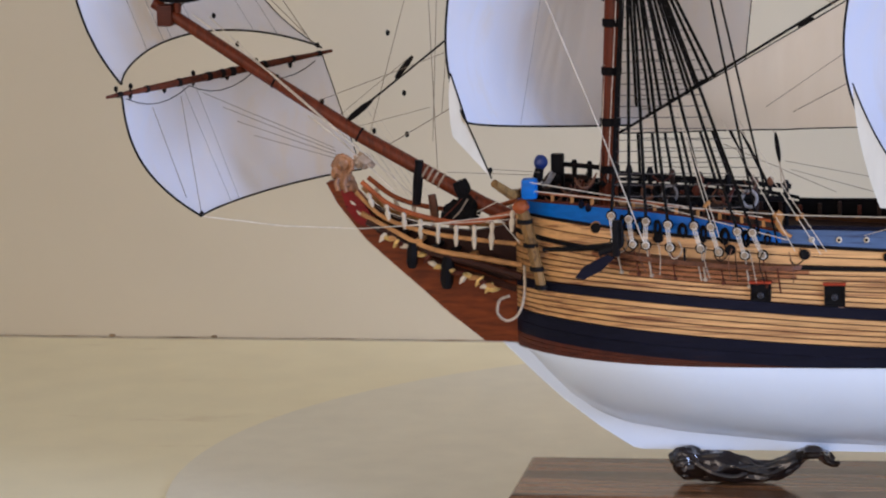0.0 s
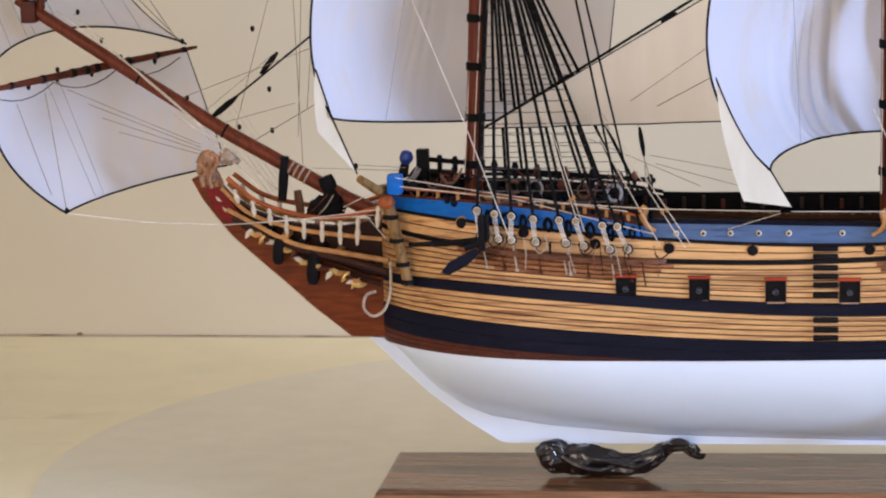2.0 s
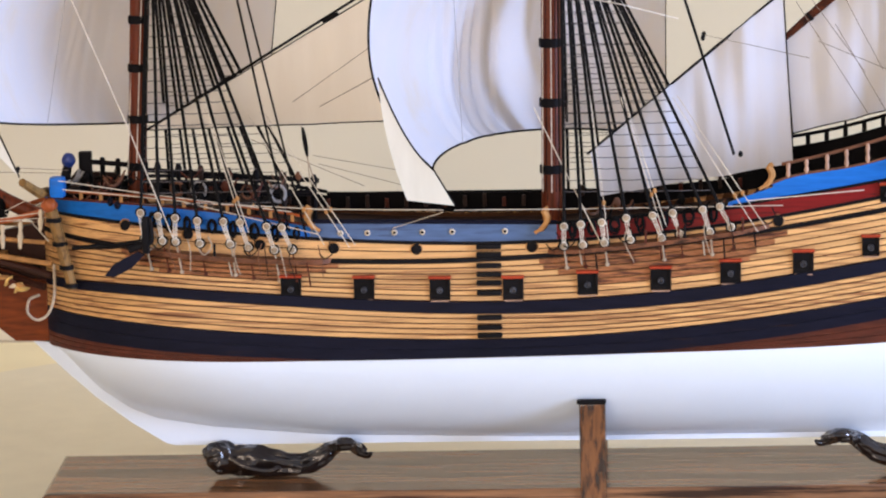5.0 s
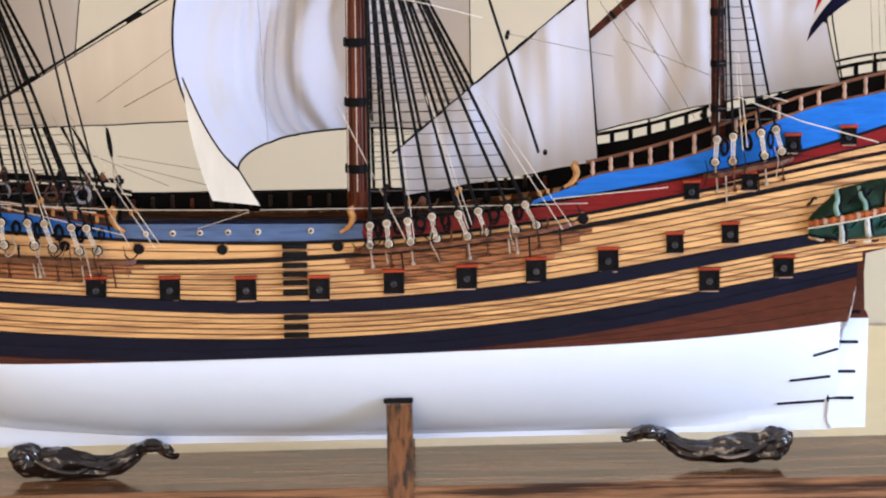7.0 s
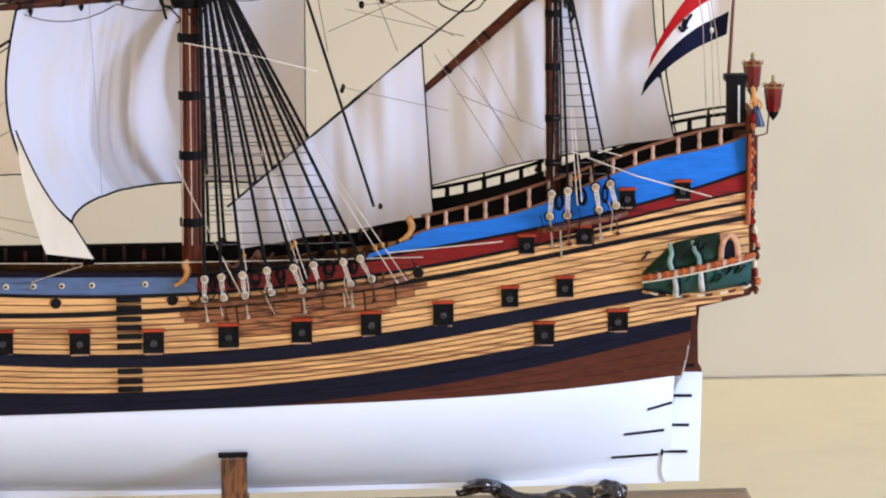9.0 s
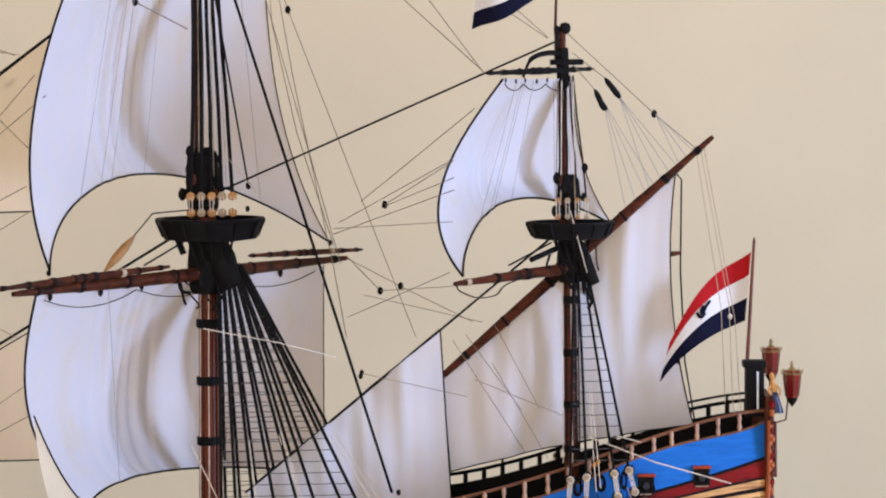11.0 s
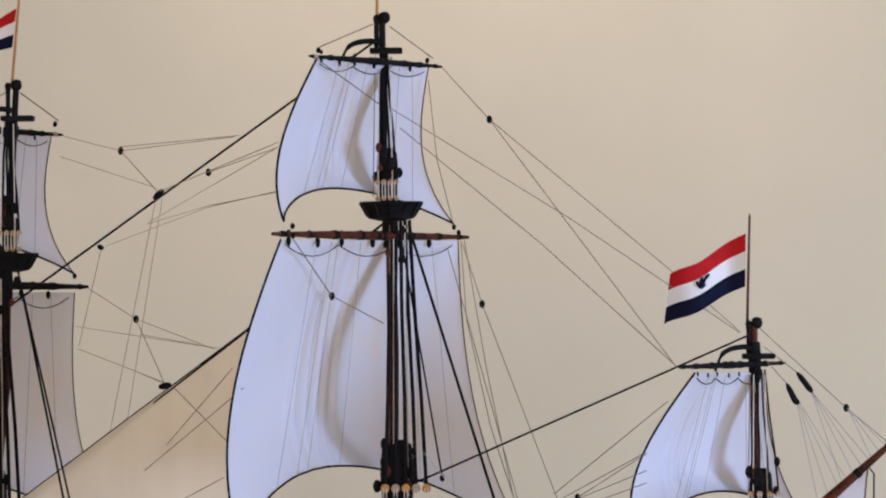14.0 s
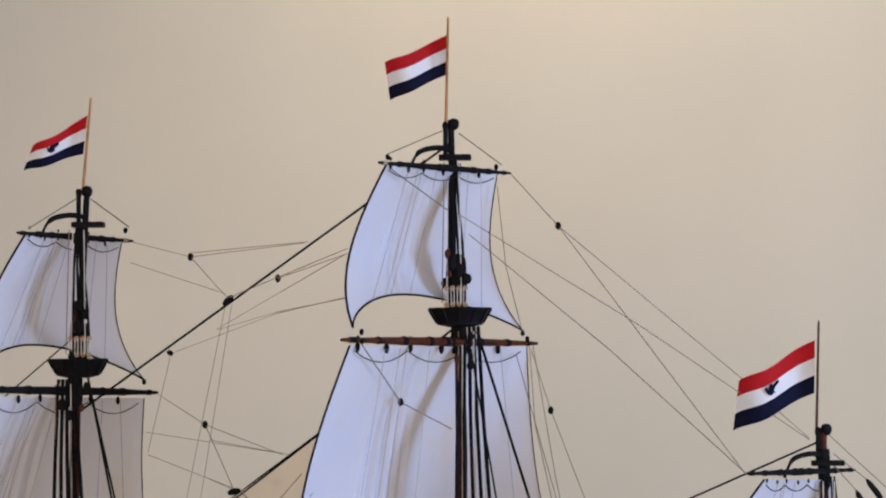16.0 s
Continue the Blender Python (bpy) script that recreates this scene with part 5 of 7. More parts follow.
# ---- quarter gallery, stern carving, lanterns ----
gallery = None
bm = bmesh.new()
ring = []
for k in range(17):
    t = k / 16
    x = 0.2825 + 0.088 * t
    out = 0.018 * math.sin(math.pi * min(1, 0.12 + t * 0.75)) ** 0.6
    zc = 1.0477 + 0.0148 * t
    lower = zc - 0.002 - 0.024 * math.sin(math.pi * min(1, 0.08 + 0.52 * t)) ** 0.7
    col = []
    for r in range(7):
        a = r / 6
        z = zc + (lower - zc) * a
        y = half(min(x, 0.37), z) - 0.001 + out * (1 - a ** 2.2)
        col.append(bm.verts.new((x, -y, z)))
    ring.append(col)
for p, q in zip(ring, ring[1:]):
    for k in range(6):
        bm.faces.new((p[k], p[k + 1], q[k + 1], q[k]))
gallery = put("quarter_gallery", bm, TEAL, ship, "teal and green carved quarter gallery")
bmesh_mod = gallery.modifiers.new("thick", "SOLIDIFY")
bmesh_mod.thickness = 0.003
bm = bmesh.new()
ring = []
for k in range(17):
    t = k / 16
    x = 0.2825 + 0.063 * t
    zc = 1.0497 + 0.011 * t
    upper = zc + 0.0006 + 0.0199 * clip01(t / 0.42) ** 0.9
    col = []
    for r in range(7):
        a = r / 6
        z = zc + (upper - zc) * a
        y = half(x, z) - 0.001 + 0.0135 * math.sin(math.pi * min(1, 0.15 + t * 0.6)) ** 0.6 * (1 - a ** 1.6)
        col.append(bm.verts.new((x, -y, z)))
    ring.append(col)
for p, q in zip(ring, ring[1:]):
    for k in range(6):
        bm.faces.new((p[k], p[k + 1], q[k + 1], q[k]))
roof = put("gallery_roof", bm, GREEN, gallery, "dark green domed roof")
roof.modifiers.new("thick", "SOLIDIFY").thickness = 0.003
for name, z_off, m, r in (("gallery_rail", 0.0, ORANGE, 0.0021), ("gallery_rail", -0.0035, BONE, 0.0008)):
    pts = []
    for k in range(15):
        t = k / 14
        x = 0.2815 + 0.091 * t
        z = 1.0477 + 0.0152 * t + z_off
        pts.append((x, -half(min(x, 0.37), z) - 0.0195 * math.sin(math.pi * min(1, 0.1 + t * 0.72)) ** 0.6, z))
    bm = bmesh.new()
    tube(bm, pts, r, 6)
    put(name, bm, m, gallery)
    if z_off == 0:
        for k in range(1, 14):
            bm = bmesh.new()
            p = Vector(pts[k])
            box(bm, p - Vector((0.0016, 0.003, 0.0026)), p + Vector((0.0016, 0.001, 0.0026)), 0.0008)
            put("bracket", bm, (PINK_WOOD, ORANGE)[k % 2], gallery)
SAGE = mat("sage_rib", (0.16, 0.3, 0.24), 0.5, var=0.4, scale=120)
PALE_RIB = mat("chipped_white_rib", (0.5, 0.52, 0.48), 0.5, var=0.3, scale=160, stain=((0.05, 0.14, 0.12), (160, 160, 90), 0.52))
for pts, r, m_ in ((((0.3036, 1.074), (0.3046, 1.067), (0.303, 1.061), (0.3046, 1.0545)), 0.0021, SAGE), (((0.3222, 1.0755), (0.3232, 1.0685), (0.3262, 1.064), (0.3272, 1.0565)), 0.0019, SAGE),
                   (((0.3068, 1.0475), (0.3078, 1.041), (0.3086, 1.0325)), 0.0024, PALE_RIB), (((0.3278, 1.051), (0.3282, 1.044), (0.33, 1.0365)), 0.0026, PALE_RIB)):
    bm = bmesh.new()
    line = smooth_path([(x, -half(x, z) - (0.0125 if z > 1.07 else 0.017 if z > 1.04 else 0.008), z) for x, z in pts], 4)
    tube(bm, line, [r * (0.8 + 0.3 * k / len(line)) for k in range(len(line))], 7)
    put("gallery_rib", bm, m_, gallery)
    # black strip beside each rib, outlining it and standing for its shadow
    bm = bmesh.new()
    tube(bm, [q + Vector((0.0034, 0.0012, 0)) for q in line], 0.0012, 6)
    put("rib_shadow_moulding", bm, BLACK, gallery)
bm = bmesh.new()
pts = smooth_path([(0.345, -0.064, 1.056), (0.3455, -0.063, 1.068), (0.348, -0.062, 1.0755), (0.3522, -0.061, 1.0785), (0.3562, -0.061, 1.0755), (0.3585, -0.062, 1.068), (0.3588, -0.063, 1.058)], 4)
tube(bm, pts, 0.0024, 7)
put("window_surround", bm, mat("pinkish_tan_carving", (0.52, 0.27, 0.16), 0.5, var=0.4, scale=160, spec=0.25), gallery)
bm = bmesh.new()
box(bm, (0.3462, -0.062, 1.0555), (0.3578, -0.058, 1.0755), 0.002)
put("window_pane", bm, NAVY, gallery)
# black and green foliage carved round the gallery
rng = random.Random(3)
for k in range(18):
    t = rng.random()
    x = 0.283 + 0.09 * t
    z = 1.0477 + 0.0148 * t + (rng.uniform(0.002, 0.02) if k % 2 and t < 0.6 else rng.uniform(-0.013, -0.005) if t < 0.9 else rng.uniform(-0.01, 0.016))
    y = -half(min(x, 0.37), z) - (0.006 + 0.010 * math.sin(math.pi * min(1, 0.15 + 0.7 * t)))
    bm = bmesh.new()
    tube(bm, smooth_path([(x - 0.003, y + 0.002, z - 0.003), (x, y, z), (x + 0.002, y, z + 0.003), (x + 0.0045, y + 0.002, z + 0.002)], 3), [0.0008] + [0.0011] * 8 + [0.0006], 6)
    put("foliage", bm, (GREEN, BLACK)[k % 2], gallery)
pts = []
for k in range(15):
    t = k / 14
    x = 0.2825 + 0.088 * t
    z = 1.0477 + 0.0148 * t - 0.0025 - 0.024 * math.sin(math.pi * min(1, 0.08 + 0.52 * t)) ** 0.7
    pts.append((x, -half(min(x, 0.37), z) - 0.0022, z))
for k in range(0, 14):
    rope("foot_carving", [pts[k], (Vector(pts[k]) + Vector(pts[k + 1])) * 0.5 - Vector((0, 0.001, 0.0006)), pts[k + 1]], 0.0011, (OCHRE, BONE, BROWN)[k % 3], gallery)
# stern carving: a column of small carved swags on the transom's edge
bm = bmesh.new()
slab(bm, [(0.326, 1.0175), (0.3705, 1.0275), (0.3755, 1.034), (0.3735, 1.06), (0.374, 1.12), (0.3745, 1.176), (0.368, 1.176), (0.366, 1.06), (0.36, 1.035), (0.33, 1.024)], -0.045, 0.045)
transom = put("transom", bm, BROWN, ship, "red-brown transom with carved edges", smooth=False)
rng = random.Random(4)
for k in range(21):
    z = 1.032 + k * 0.0069
    x = 0.3735 + (0.004 if z < 1.085 else 0.001) * (1 + 0.4 * math.sin(k * 1.7))
    bm = bmesh.new()
    bmesh.ops.create_icosphere(bm, subdivisions=2, radius=1)
    for v in bm.verts:
        n_ = noise.noise(v.co * 2.3 + Vector((k, 0, 0)))
        v.co = Vector((x - 0.0022 + v.co.x * 0.0022 * (1 + 0.7 * n_), -0.046 + v.co.y * 0.003 * (1 + 0.4 * n_), z + v.co.z * 0.0036 * (1 + 0.5 * n_)))
    put("carving", bm, (BROWN, BONE, RED, ORANGE)[(k * 7) % 4] if z < 1.085 else (BROWN, ORANGE, RED)[k % 3], transom)
bm = bmesh.new()
tube(bm, [(0.3714, -0.046, 1.1573), (0.3705, -0.046, 1.1168), (0.3686, -0.047, 1.0852)], [0.0024, 0.0022, 0.0022], 8)
put("quarter_post", bm, ORANGE, transom)
bm = bmesh.new()
tube(bm, [(0.3754, -0.043, 1.1560), (0.3755, -0.043, 1.1117)], 0.0014, 8)
put("quarter_post", bm, BROWN, transom)
# black flag locker and stern figure
x, y, z = (0.3606, -0.03, 1.1649)
bm = bmesh.new()
box(bm, (x - 0.007, y - 0.006, z - 0.006), (x + 0.0075, y + 0.006, z + 0.036), 0.0012)
box(bm, (x - 0.009, y - 0.008, z + 0.033), (x + 0.009, y + 0.008, z + 0.0385), 0.001)
locker = put("staff_box", bm, BLACK, ship)
bm = bmesh.new()
box(bm, (x + 0.0012, y - 0.0068, z - 0.002), (x + 0.0028, y - 0.006, z + 0.03), 0.0002)
put("white_strip", bm, WHITE, locker)
bm = bmesh.new()
x, y, z = (0.3776, -0.044, 1.1627)


def carved(bm, profile):
    lathe(bm, (x, y, z), [(r * 0.72, h * 0.85) for r, h in profile], 14)
    for v in bm.verts:
        v.co += Vector((-0.006 * (v.co.z - z) / 0.038, 0, 0)) + 0.0007 * noise.noise_vector(v.co * 420)


carved(bm, [(0.0062, 0), (0.0064, 0.003), (0.005, 0.009), (0.0042, 0.015), (0.0032, 0.0195)])
statue = put("stern_statue", bm, mat("navy_robe", (0.004, 0.012, 0.055), 0.4, var=0.5, scale=150), ship, "small carved statue with a blue skirt and gilded torso")
bm = bmesh.new()
carved(bm, [(0.003, 0.0185), (0.0036, 0.022), (0.0044, 0.0255), (0.0034, 0.0285), (0.0016, 0.03), (0.003, 0.033), (0.0029, 0.036), (0.0008, 0.038)])
tube(bm, smooth_path([(x - 0.006, y - 0.002, z + 0.022), (x - 0.0078, y - 0.003, z + 0.018), (x - 0.0055, y - 0.004, z + 0.015)], 4), 0.0009, 6)
tube(bm, smooth_path([(x - 0.001, y - 0.002, z + 0.022), (x + 0.0016, y - 0.003, z + 0.018), (x + 0.0002, y - 0.004, z + 0.014)], 4), 0.0009, 6)
put("torso", bm, OCHRE, statue)


def lantern(p, lean=0.0):
    x, y, z = p
    bm = bmesh.new()
    lathe(bm, p, [(0.0012, -0.0165), (0.0038, -0.015), (0.0052, -0.012), (0.0072, 0.004), (0.0074, 0.006), (0.0062, 0.009)], 8)
    ob = put("stern_lantern", bm, RUBY, ship, "six-sided ruby lantern with gilded crown", smooth=False)
    bm = bmesh.new()
    for k in range(8):
        a = 2 * math.pi * k / 8
        tube(bm, [(x + 0.0053 * math.cos(a), y + 0.0053 * math.sin(a), z - 0.012), (x + 0.0073 * math.cos(a), y + 0.0073 * math.sin(a), z + 0.0045)], 0.0004, 4)
    put("glazing_bar", bm, BROWN, ob)
    bm = bmesh.new()
    lathe(bm, (x, y, z + 0.0055), [(0.0074, 0), (0.0078, 0.0011), (0.0056, 0.0025), (0.0032, 0.004), (0.0011, 0.006), (0.0018, 0.008), (0.0004, 0.011)], 8)
    for k in range(8):
        a = 2 * math.pi * k / 8
        tube(bm, [(x + 0.0078 * math.cos(a), y + 0.0078 * math.sin(a), z + 0.006), (x + 0.0086 * math.cos(a), y + 0.0086 * math.sin(a), z + 0.0098)], [0.001, 0.0004], 4)
    put("crown", bm, mat("dull_gilding", (0.23, 0.15, 0.055), 0.4, 0.3, var=0.4, scale=200), ob)
    bm = bmesh.new()
    lathe(bm, (x, y, z - 0.0205), [(0.0004, 0), (0.002, 0.002), (0.0042, 0.0055), (0.005, 0.0085)], 8)
    put("base_cup", bm, BLACK, ob)
    return ob


lantern((0.3924, -0.02, 1.1850))
lantern((0.3826, 0.03, 1.1978))
rope("lantern_bracket", [(0.3892, -0.02, 1.1732), (0.3860, -0.03, 1.1554), (0.3737, -0.04, 1.1537)], 0.0007, BROWN, ship)
rope("lantern_bracket", [(0.3817, 0.03, 1.1849), (0.3794, 0.02, 1.1492)], 0.0007, BROWN, ship)


# ---- the head: cutwater, rails, figurehead ----
def flat(points):
    return [(p[0], p[2]) for p in points]


bm = bmesh.new()
slab(bm, flat([(-0.5127, 0, 0.9529), (-0.5414, 0, 0.9758), (-0.5645, 0, 0.9965), (-0.5877, 0, 1.0167), (-0.6108, 0, 1.0378), (-0.6337, 0, 1.0670), (-0.6427, 0, 1.0840), (-0.6369, 0, 1.0859), (-0.6240, 0, 1.0708), (-0.6033, 0, 1.0482), (-0.5776, 0, 1.0342), (-0.5497, 0, 1.0205), (-0.5171, 0, 1.0112), (-0.4984, 0, 1.004), (-0.4702, 0, 1.001), (-0.4688, 0, 0.9524)]), -0.006, 0.006)
HEAD_BROWN = mat("dark_brown_stain", (0.03, 0.009, 0.005), 0.5, var=0.5, scale=90, spec=0.15)
OLIVE = mat("olive_oak", (0.225, 0.12, 0.036), 0.55, grain=(40, 40, 8), var=0.5, scale=7, bump=0.3, bump_scale=40, spec=0.25, stain=((0.05, 0.026, 0.01), (120, 120, 60), 0.52))
cutwater = put("cutwater", bm, CUTWATER, ship, "polished chestnut cutwater with a pale edge", smooth=False)
bm = bmesh.new()
edge = smooth_path([(-0.5108, 0, 0.9515), (-0.5415, 0, 0.9739), (-0.5646, 0, 0.9946), (-0.5878, 0, 1.0148), (-0.6109, 0, 1.0359), (-0.6311, 0, 1.0604)], 4)
tube(bm, edge, 0.0011, 6)
put("edge_strip", bm, BONE, cutwater)
# black and gilded strip of carving along the cutwater
for side in (-1, 1):
    bm = bmesh.new()
    tube(bm, smooth_path([(p[0], side * abs(p[1]), p[2]) for p in ((-0.6002, -0.008, 1.0463), (-0.5751, -0.012, 1.0344), (-0.5410, -0.02, 1.0182), (-0.5111, -0.03, 1.0108), (-0.4807, -0.04, 1.0036))], 5), 0.0032, 6)
    put("trailboard", bm, HEAD_BROWN, cutwater)
rng = random.Random(11)
path = smooth_path([(-0.5936, -0.013, 1.0411), (-0.5694, -0.017, 1.0315), (-0.5400, -0.025, 1.0167), (-0.5107, -0.033, 1.0077), (-0.4959, -0.038, 1.0031)], 6)
for k in range(0, len(path) - 1):
    bm = bmesh.new()
    p = path[k] + Vector((0, -0.003, rng.uniform(-0.002, 0.002)))
    tilt = (0.9, -0.35, 0.2)[k % 3]
    d = Vector((math.cos(tilt), 0, math.sin(tilt))) * 0.0056
    tube(bm, [p - d, p - d * 0.3 + Vector((0, -0.001, 0.0006)), p + d * 0.4 + Vector((0, -0.001, 0)), p + d], [0.0005, 0.0024, 0.002, 0.0004], 6)
    put("gilded_leaf", bm, (BONE, GOLD, OCHRE, GOLD, BROWN)[k % 5], cutwater)
HEAD_RAILS = (
    ("head_rail", [(-0.6113, -0.012, 1.0859), (-0.5874, -0.016, 1.0678), (-0.5531, -0.024, 1.0580), (-0.5185, -0.034, 1.0561), (-0.4752, -0.046, 1.0674)], 0.0021, ORANGE),
    ("head_rail", [(-0.6164, -0.012, 1.0774), (-0.5925, -0.016, 1.0570), (-0.5530, -0.026, 1.0463), (-0.5138, -0.036, 1.0426), (-0.4773, -0.046, 1.0408)], 0.0018, OCHRE),
    ("head_rail", [(-0.6122, -0.012, 1.0596), (-0.5880, -0.016, 1.0477), (-0.5534, -0.026, 1.0332), (-0.5142, -0.036, 1.0282), (-0.4731, -0.046, 1.0233)], 0.0022, OCHRE),
    ("head_rail", [(-0.6077, -0.012, 1.0530), (-0.5835, -0.016, 1.0425), (-0.5488, -0.026, 1.0295), (-0.5097, -0.036, 1.0222), (-0.4734, -0.046, 1.0140)], 0.0032, HEAD_BROWN),
)
for side in (-1, 1):
    for name, pts, r, m in HEAD_RAILS:
        bm = bmesh.new()
        tube(bm, smooth_path([(p[0], side * abs(p[1]), p[2]) for p in pts], 6), r, 7)
        put(name, bm, m, cutwater)
for a, b in (((-0.6055, -0.014, 1.0768), (-0.6012, -0.014, 1.0628)), ((-0.5900, -0.017, 1.0680), (-0.5877, -0.017, 1.0521)), ((-0.5754, -0.02, 1.0620), (-0.5740, -0.02, 1.0451)), ((-0.5608, -0.023, 1.0569), (-0.5605, -0.023, 1.0373)), ((-0.5451, -0.027, 1.0548), (-0.5457, -0.027, 1.0343)), ((-0.5293, -0.031, 1.0537), (-0.5300, -0.031, 1.0323)), ((-0.5135, -0.036, 1.0546), (-0.5141, -0.036, 1.0305)), ((-0.4978, -0.04, 1.0581), (-0.4995, -0.04, 1.0304)), ((-0.4798, -0.046, 1.0683), (-0.4813, -0.046, 1.0472))):
    for side in (-1, 1):
        bm = bmesh.new()
        a_, b_ = (Vector((p[0], side * abs(p[1]) * 1.05, p[2])) for p in (a, b))
        tube(bm, [a_.lerp(b_, t) for t in (0, 0.12, 0.3, 0.45, 0.66, 0.82)], [0.0012, 0.0023, 0.0014, 0.0025, 0.0018, 0.0012], 8)
        put("baluster", bm, BONE, cutwater)
for a, b, w in (((-0.5672, -0.024, 1.0375), (-0.5698, -0.02, 1.0165), 0.0048), ((-0.5372, -0.03, 1.0275), (-0.5405, -0.024, 1.0008), 0.0057)):
    bm = bmesh.new()
    a, b = Vector(a), Vector(b)
    tube(bm, [a, a.lerp(b, 0.3), a.lerp(b, 0.8), b], [w * 0.7, w, w, w * 0.7], 8)
    put("knee", bm, BLACK, cutwater)
# dark sheet that puts the shade of the head's interior behind the rails
bm = bmesh.new()
slab(bm, flat([(-0.6107, 0, 1.0699), (-0.5912, 0, 1.0568), (-0.5583, 0, 1.0465), (-0.5206, 0, 1.0439), (-0.4804, 0, 1.0515), (-0.4818, 0, 0.9985), (-0.5168, 0, 1.0091), (-0.5590, 0, 1.0239), (-0.5917, 0, 1.0403), (-0.6104, 0, 1.0496)]), -0.004, 0.004)
put("head_backing", bm, HEAD_BROWN, cutwater, smooth=False)
# slats of the head's grating behind the rails
for k in range(9):
    t = k / 8
    p = Vector((-0.6057, 0, 1.0496)).lerp(Vector((-0.4908, 0, 1.0149)), t)
    bm = bmesh.new()
    w = 0.012 + 0.03 * t
    box(bm, (p.x - 0.003, -w, p.z + 0.001), (p.x + 0.003, w, p.z + 0.004), 0.0006)
    put("grating_slat", bm, BLACK if k % 3 else OCHRE, cutwater)


def lump(bm, c, r, seed, rough=0.35, freq=1.6):
    made = bmesh.ops.create_icosphere(bm, subdivisions=3, radius=1)["verts"]
    c, r = Vector(c), Vector(r)
    for v in made:
        k = 1 + rough * noise.noise(v.co * freq + Vector((seed, 0, 0)))
        v.co = Vector((c.x + v.co.x * r.x * k, c.y + v.co.y * r.y * k, c.z + v.co.z * r.z * k))


# crouching figure at the tip of the head, its crest, and the red panel below it
bm = bmesh.new()
for k, (c, r) in enumerate((((-0.627, -0.003, 1.0845), (0.0078, 0.007, 0.0102)), ((-0.6292, -0.002, 1.1), (0.0078, 0.0065, 0.0072)), ((-0.6345, -0.003, 1.0985), (0.0042, 0.0045, 0.0036)), ((-0.6362, -0.002, 1.0915), (0.003, 0.004, 0.005)), ((-0.622, -0.003, 1.0795), (0.0055, 0.0055, 0.0078)))):
    lump(bm, c, r, 3 * k, 0.14, 2.2)
rng = random.Random(17)
for k in range(16):
    a = 2 * math.pi * k / 16
    lump(bm, (-0.628 + 0.0078 * math.cos(a), -0.0055, 1.0985 + 0.0076 * math.sin(a)), [rng.uniform(0.0016, 0.0026) for q in range(3)], k, 0.2)
for dx, dz in ((-0.0045, -0.006), (0.002, -0.0075)):
    tube(bm, smooth_path([(-0.627 + dx, -0.009, 1.0885), (-0.6285 + dx, -0.011, 1.0845), (-0.627 + dx, -0.0105, 1.0845 + dz)], 4), 0.0021, 7)
lion = put("figurehead", bm, mat("tan_carving", (0.36, 0.165, 0.07), 0.45, var=0.55, scale=160, bump=0.4, bump_scale=260, stain=((0.1, 0.04, 0.02), (230, 230, 230), 0.54)), ship, "carved crouching lion figurehead, tan wood")
weld = lion.modifiers.new("weld", "REMESH")
weld.mode, weld.voxel_size = "VOXEL", 0.0006
mane = bmesh.new()
lump(mane, (-0.6125, -0.002, 1.102), (0.0078, 0.006, 0.0066), 9, 0.4, 2.4)
lump(mane, (-0.6055, -0.002, 1.0985), (0.0035, 0.004, 0.003), 4, 0.3, 2.4)
put("figurehead_crest", mane, mat("grey_tan_carving", (0.37, 0.27, 0.19), 0.5, var=0.5, scale=160, bump=0.3, bump_scale=260), ship, "grey-tan carved crest")
bm = bmesh.new()
slab(bm, [(-0.6299, 1.0788), (-0.6195, 1.0773), (-0.6113, 1.0684), (-0.6007, 1.0514), (-0.6065, 1.0477), (-0.6168, 1.0505), (-0.6257, 1.0637)], -0.0095, 0.0095)
drape = put("figurehead_panel", bm, RED, cutwater, "red painted panel under the figurehead", smooth=False)
for (ax, az), (bx, bz) in (((-0.622, 1.0698), (-0.6174, 1.0661)), ((-0.6166, 1.0614), (-0.6111, 1.0566)), ((-0.6095, 1.051), (-0.6039, 1.0482))):
    bm = bmesh.new()
    tube(bm, [(ax, -0.0095, az), (ax + (bx - ax) * 0.5, -0.011, az + (bz - az) * 0.5), (bx, -0.0095, bz)], [0.0004, 0.0013, 0.0004], 6)
    put("painted_scroll", bm, BONE, drape)
# hawser curl
rope("hawser", smooth_path([(-0.4710, -0.05, 1.0240), (-0.4716, -0.05, 1.0009), (-0.4766, -0.05, 0.9847), (-0.4860, -0.05, 0.9786), (-0.4938, -0.05, 0.9845), (-0.4921, -0.05, 0.9952), (-0.4837, -0.05, 0.9990)], 6), 0.0012, HEMP, ship, n=8)
# cathead, timber post, blue bosses
bm = bmesh.new()
lump(bm, (-0.4722, -0.053, 1.0725), (0.0062, 0.005, 0.0058), 5, 0.25)
put("rail_end", bm, ORANGE, cutwater)
bm = bmesh.new()
tube(bm, [(-0.4713, -0.05, 1.0676), (-0.4643, -0.054, 1.0431), (-0.4558, -0.056, 1.0045)], [0.0052, 0.0048, 0.004], 8)
post = put("bow_timber", bm, OLIVE, ship, "slanting weathered timber at the bow")
for t in (0.12, 0.42, 0.72, 0.95):
    p = Vector((-0.4713, -0.05, 1.0676)).lerp(Vector((-0.4558, -0.056, 1.0045)), t)
    collar("band", p.x, p.z - 0.0018, p.z + 0.0018, 0.0066 - 0.0012 * t, post, BLACK, p.y - 0.001)
bm = bmesh.new()
tube(bm, [(-0.4699, -0.03, 1.0805), (-0.4783, -0.06, 1.0830), (-0.4872, -0.085, 1.0959)], [0.004, 0.0042, 0.0034], 8)
put("cathead", bm, OLIVE, ship)
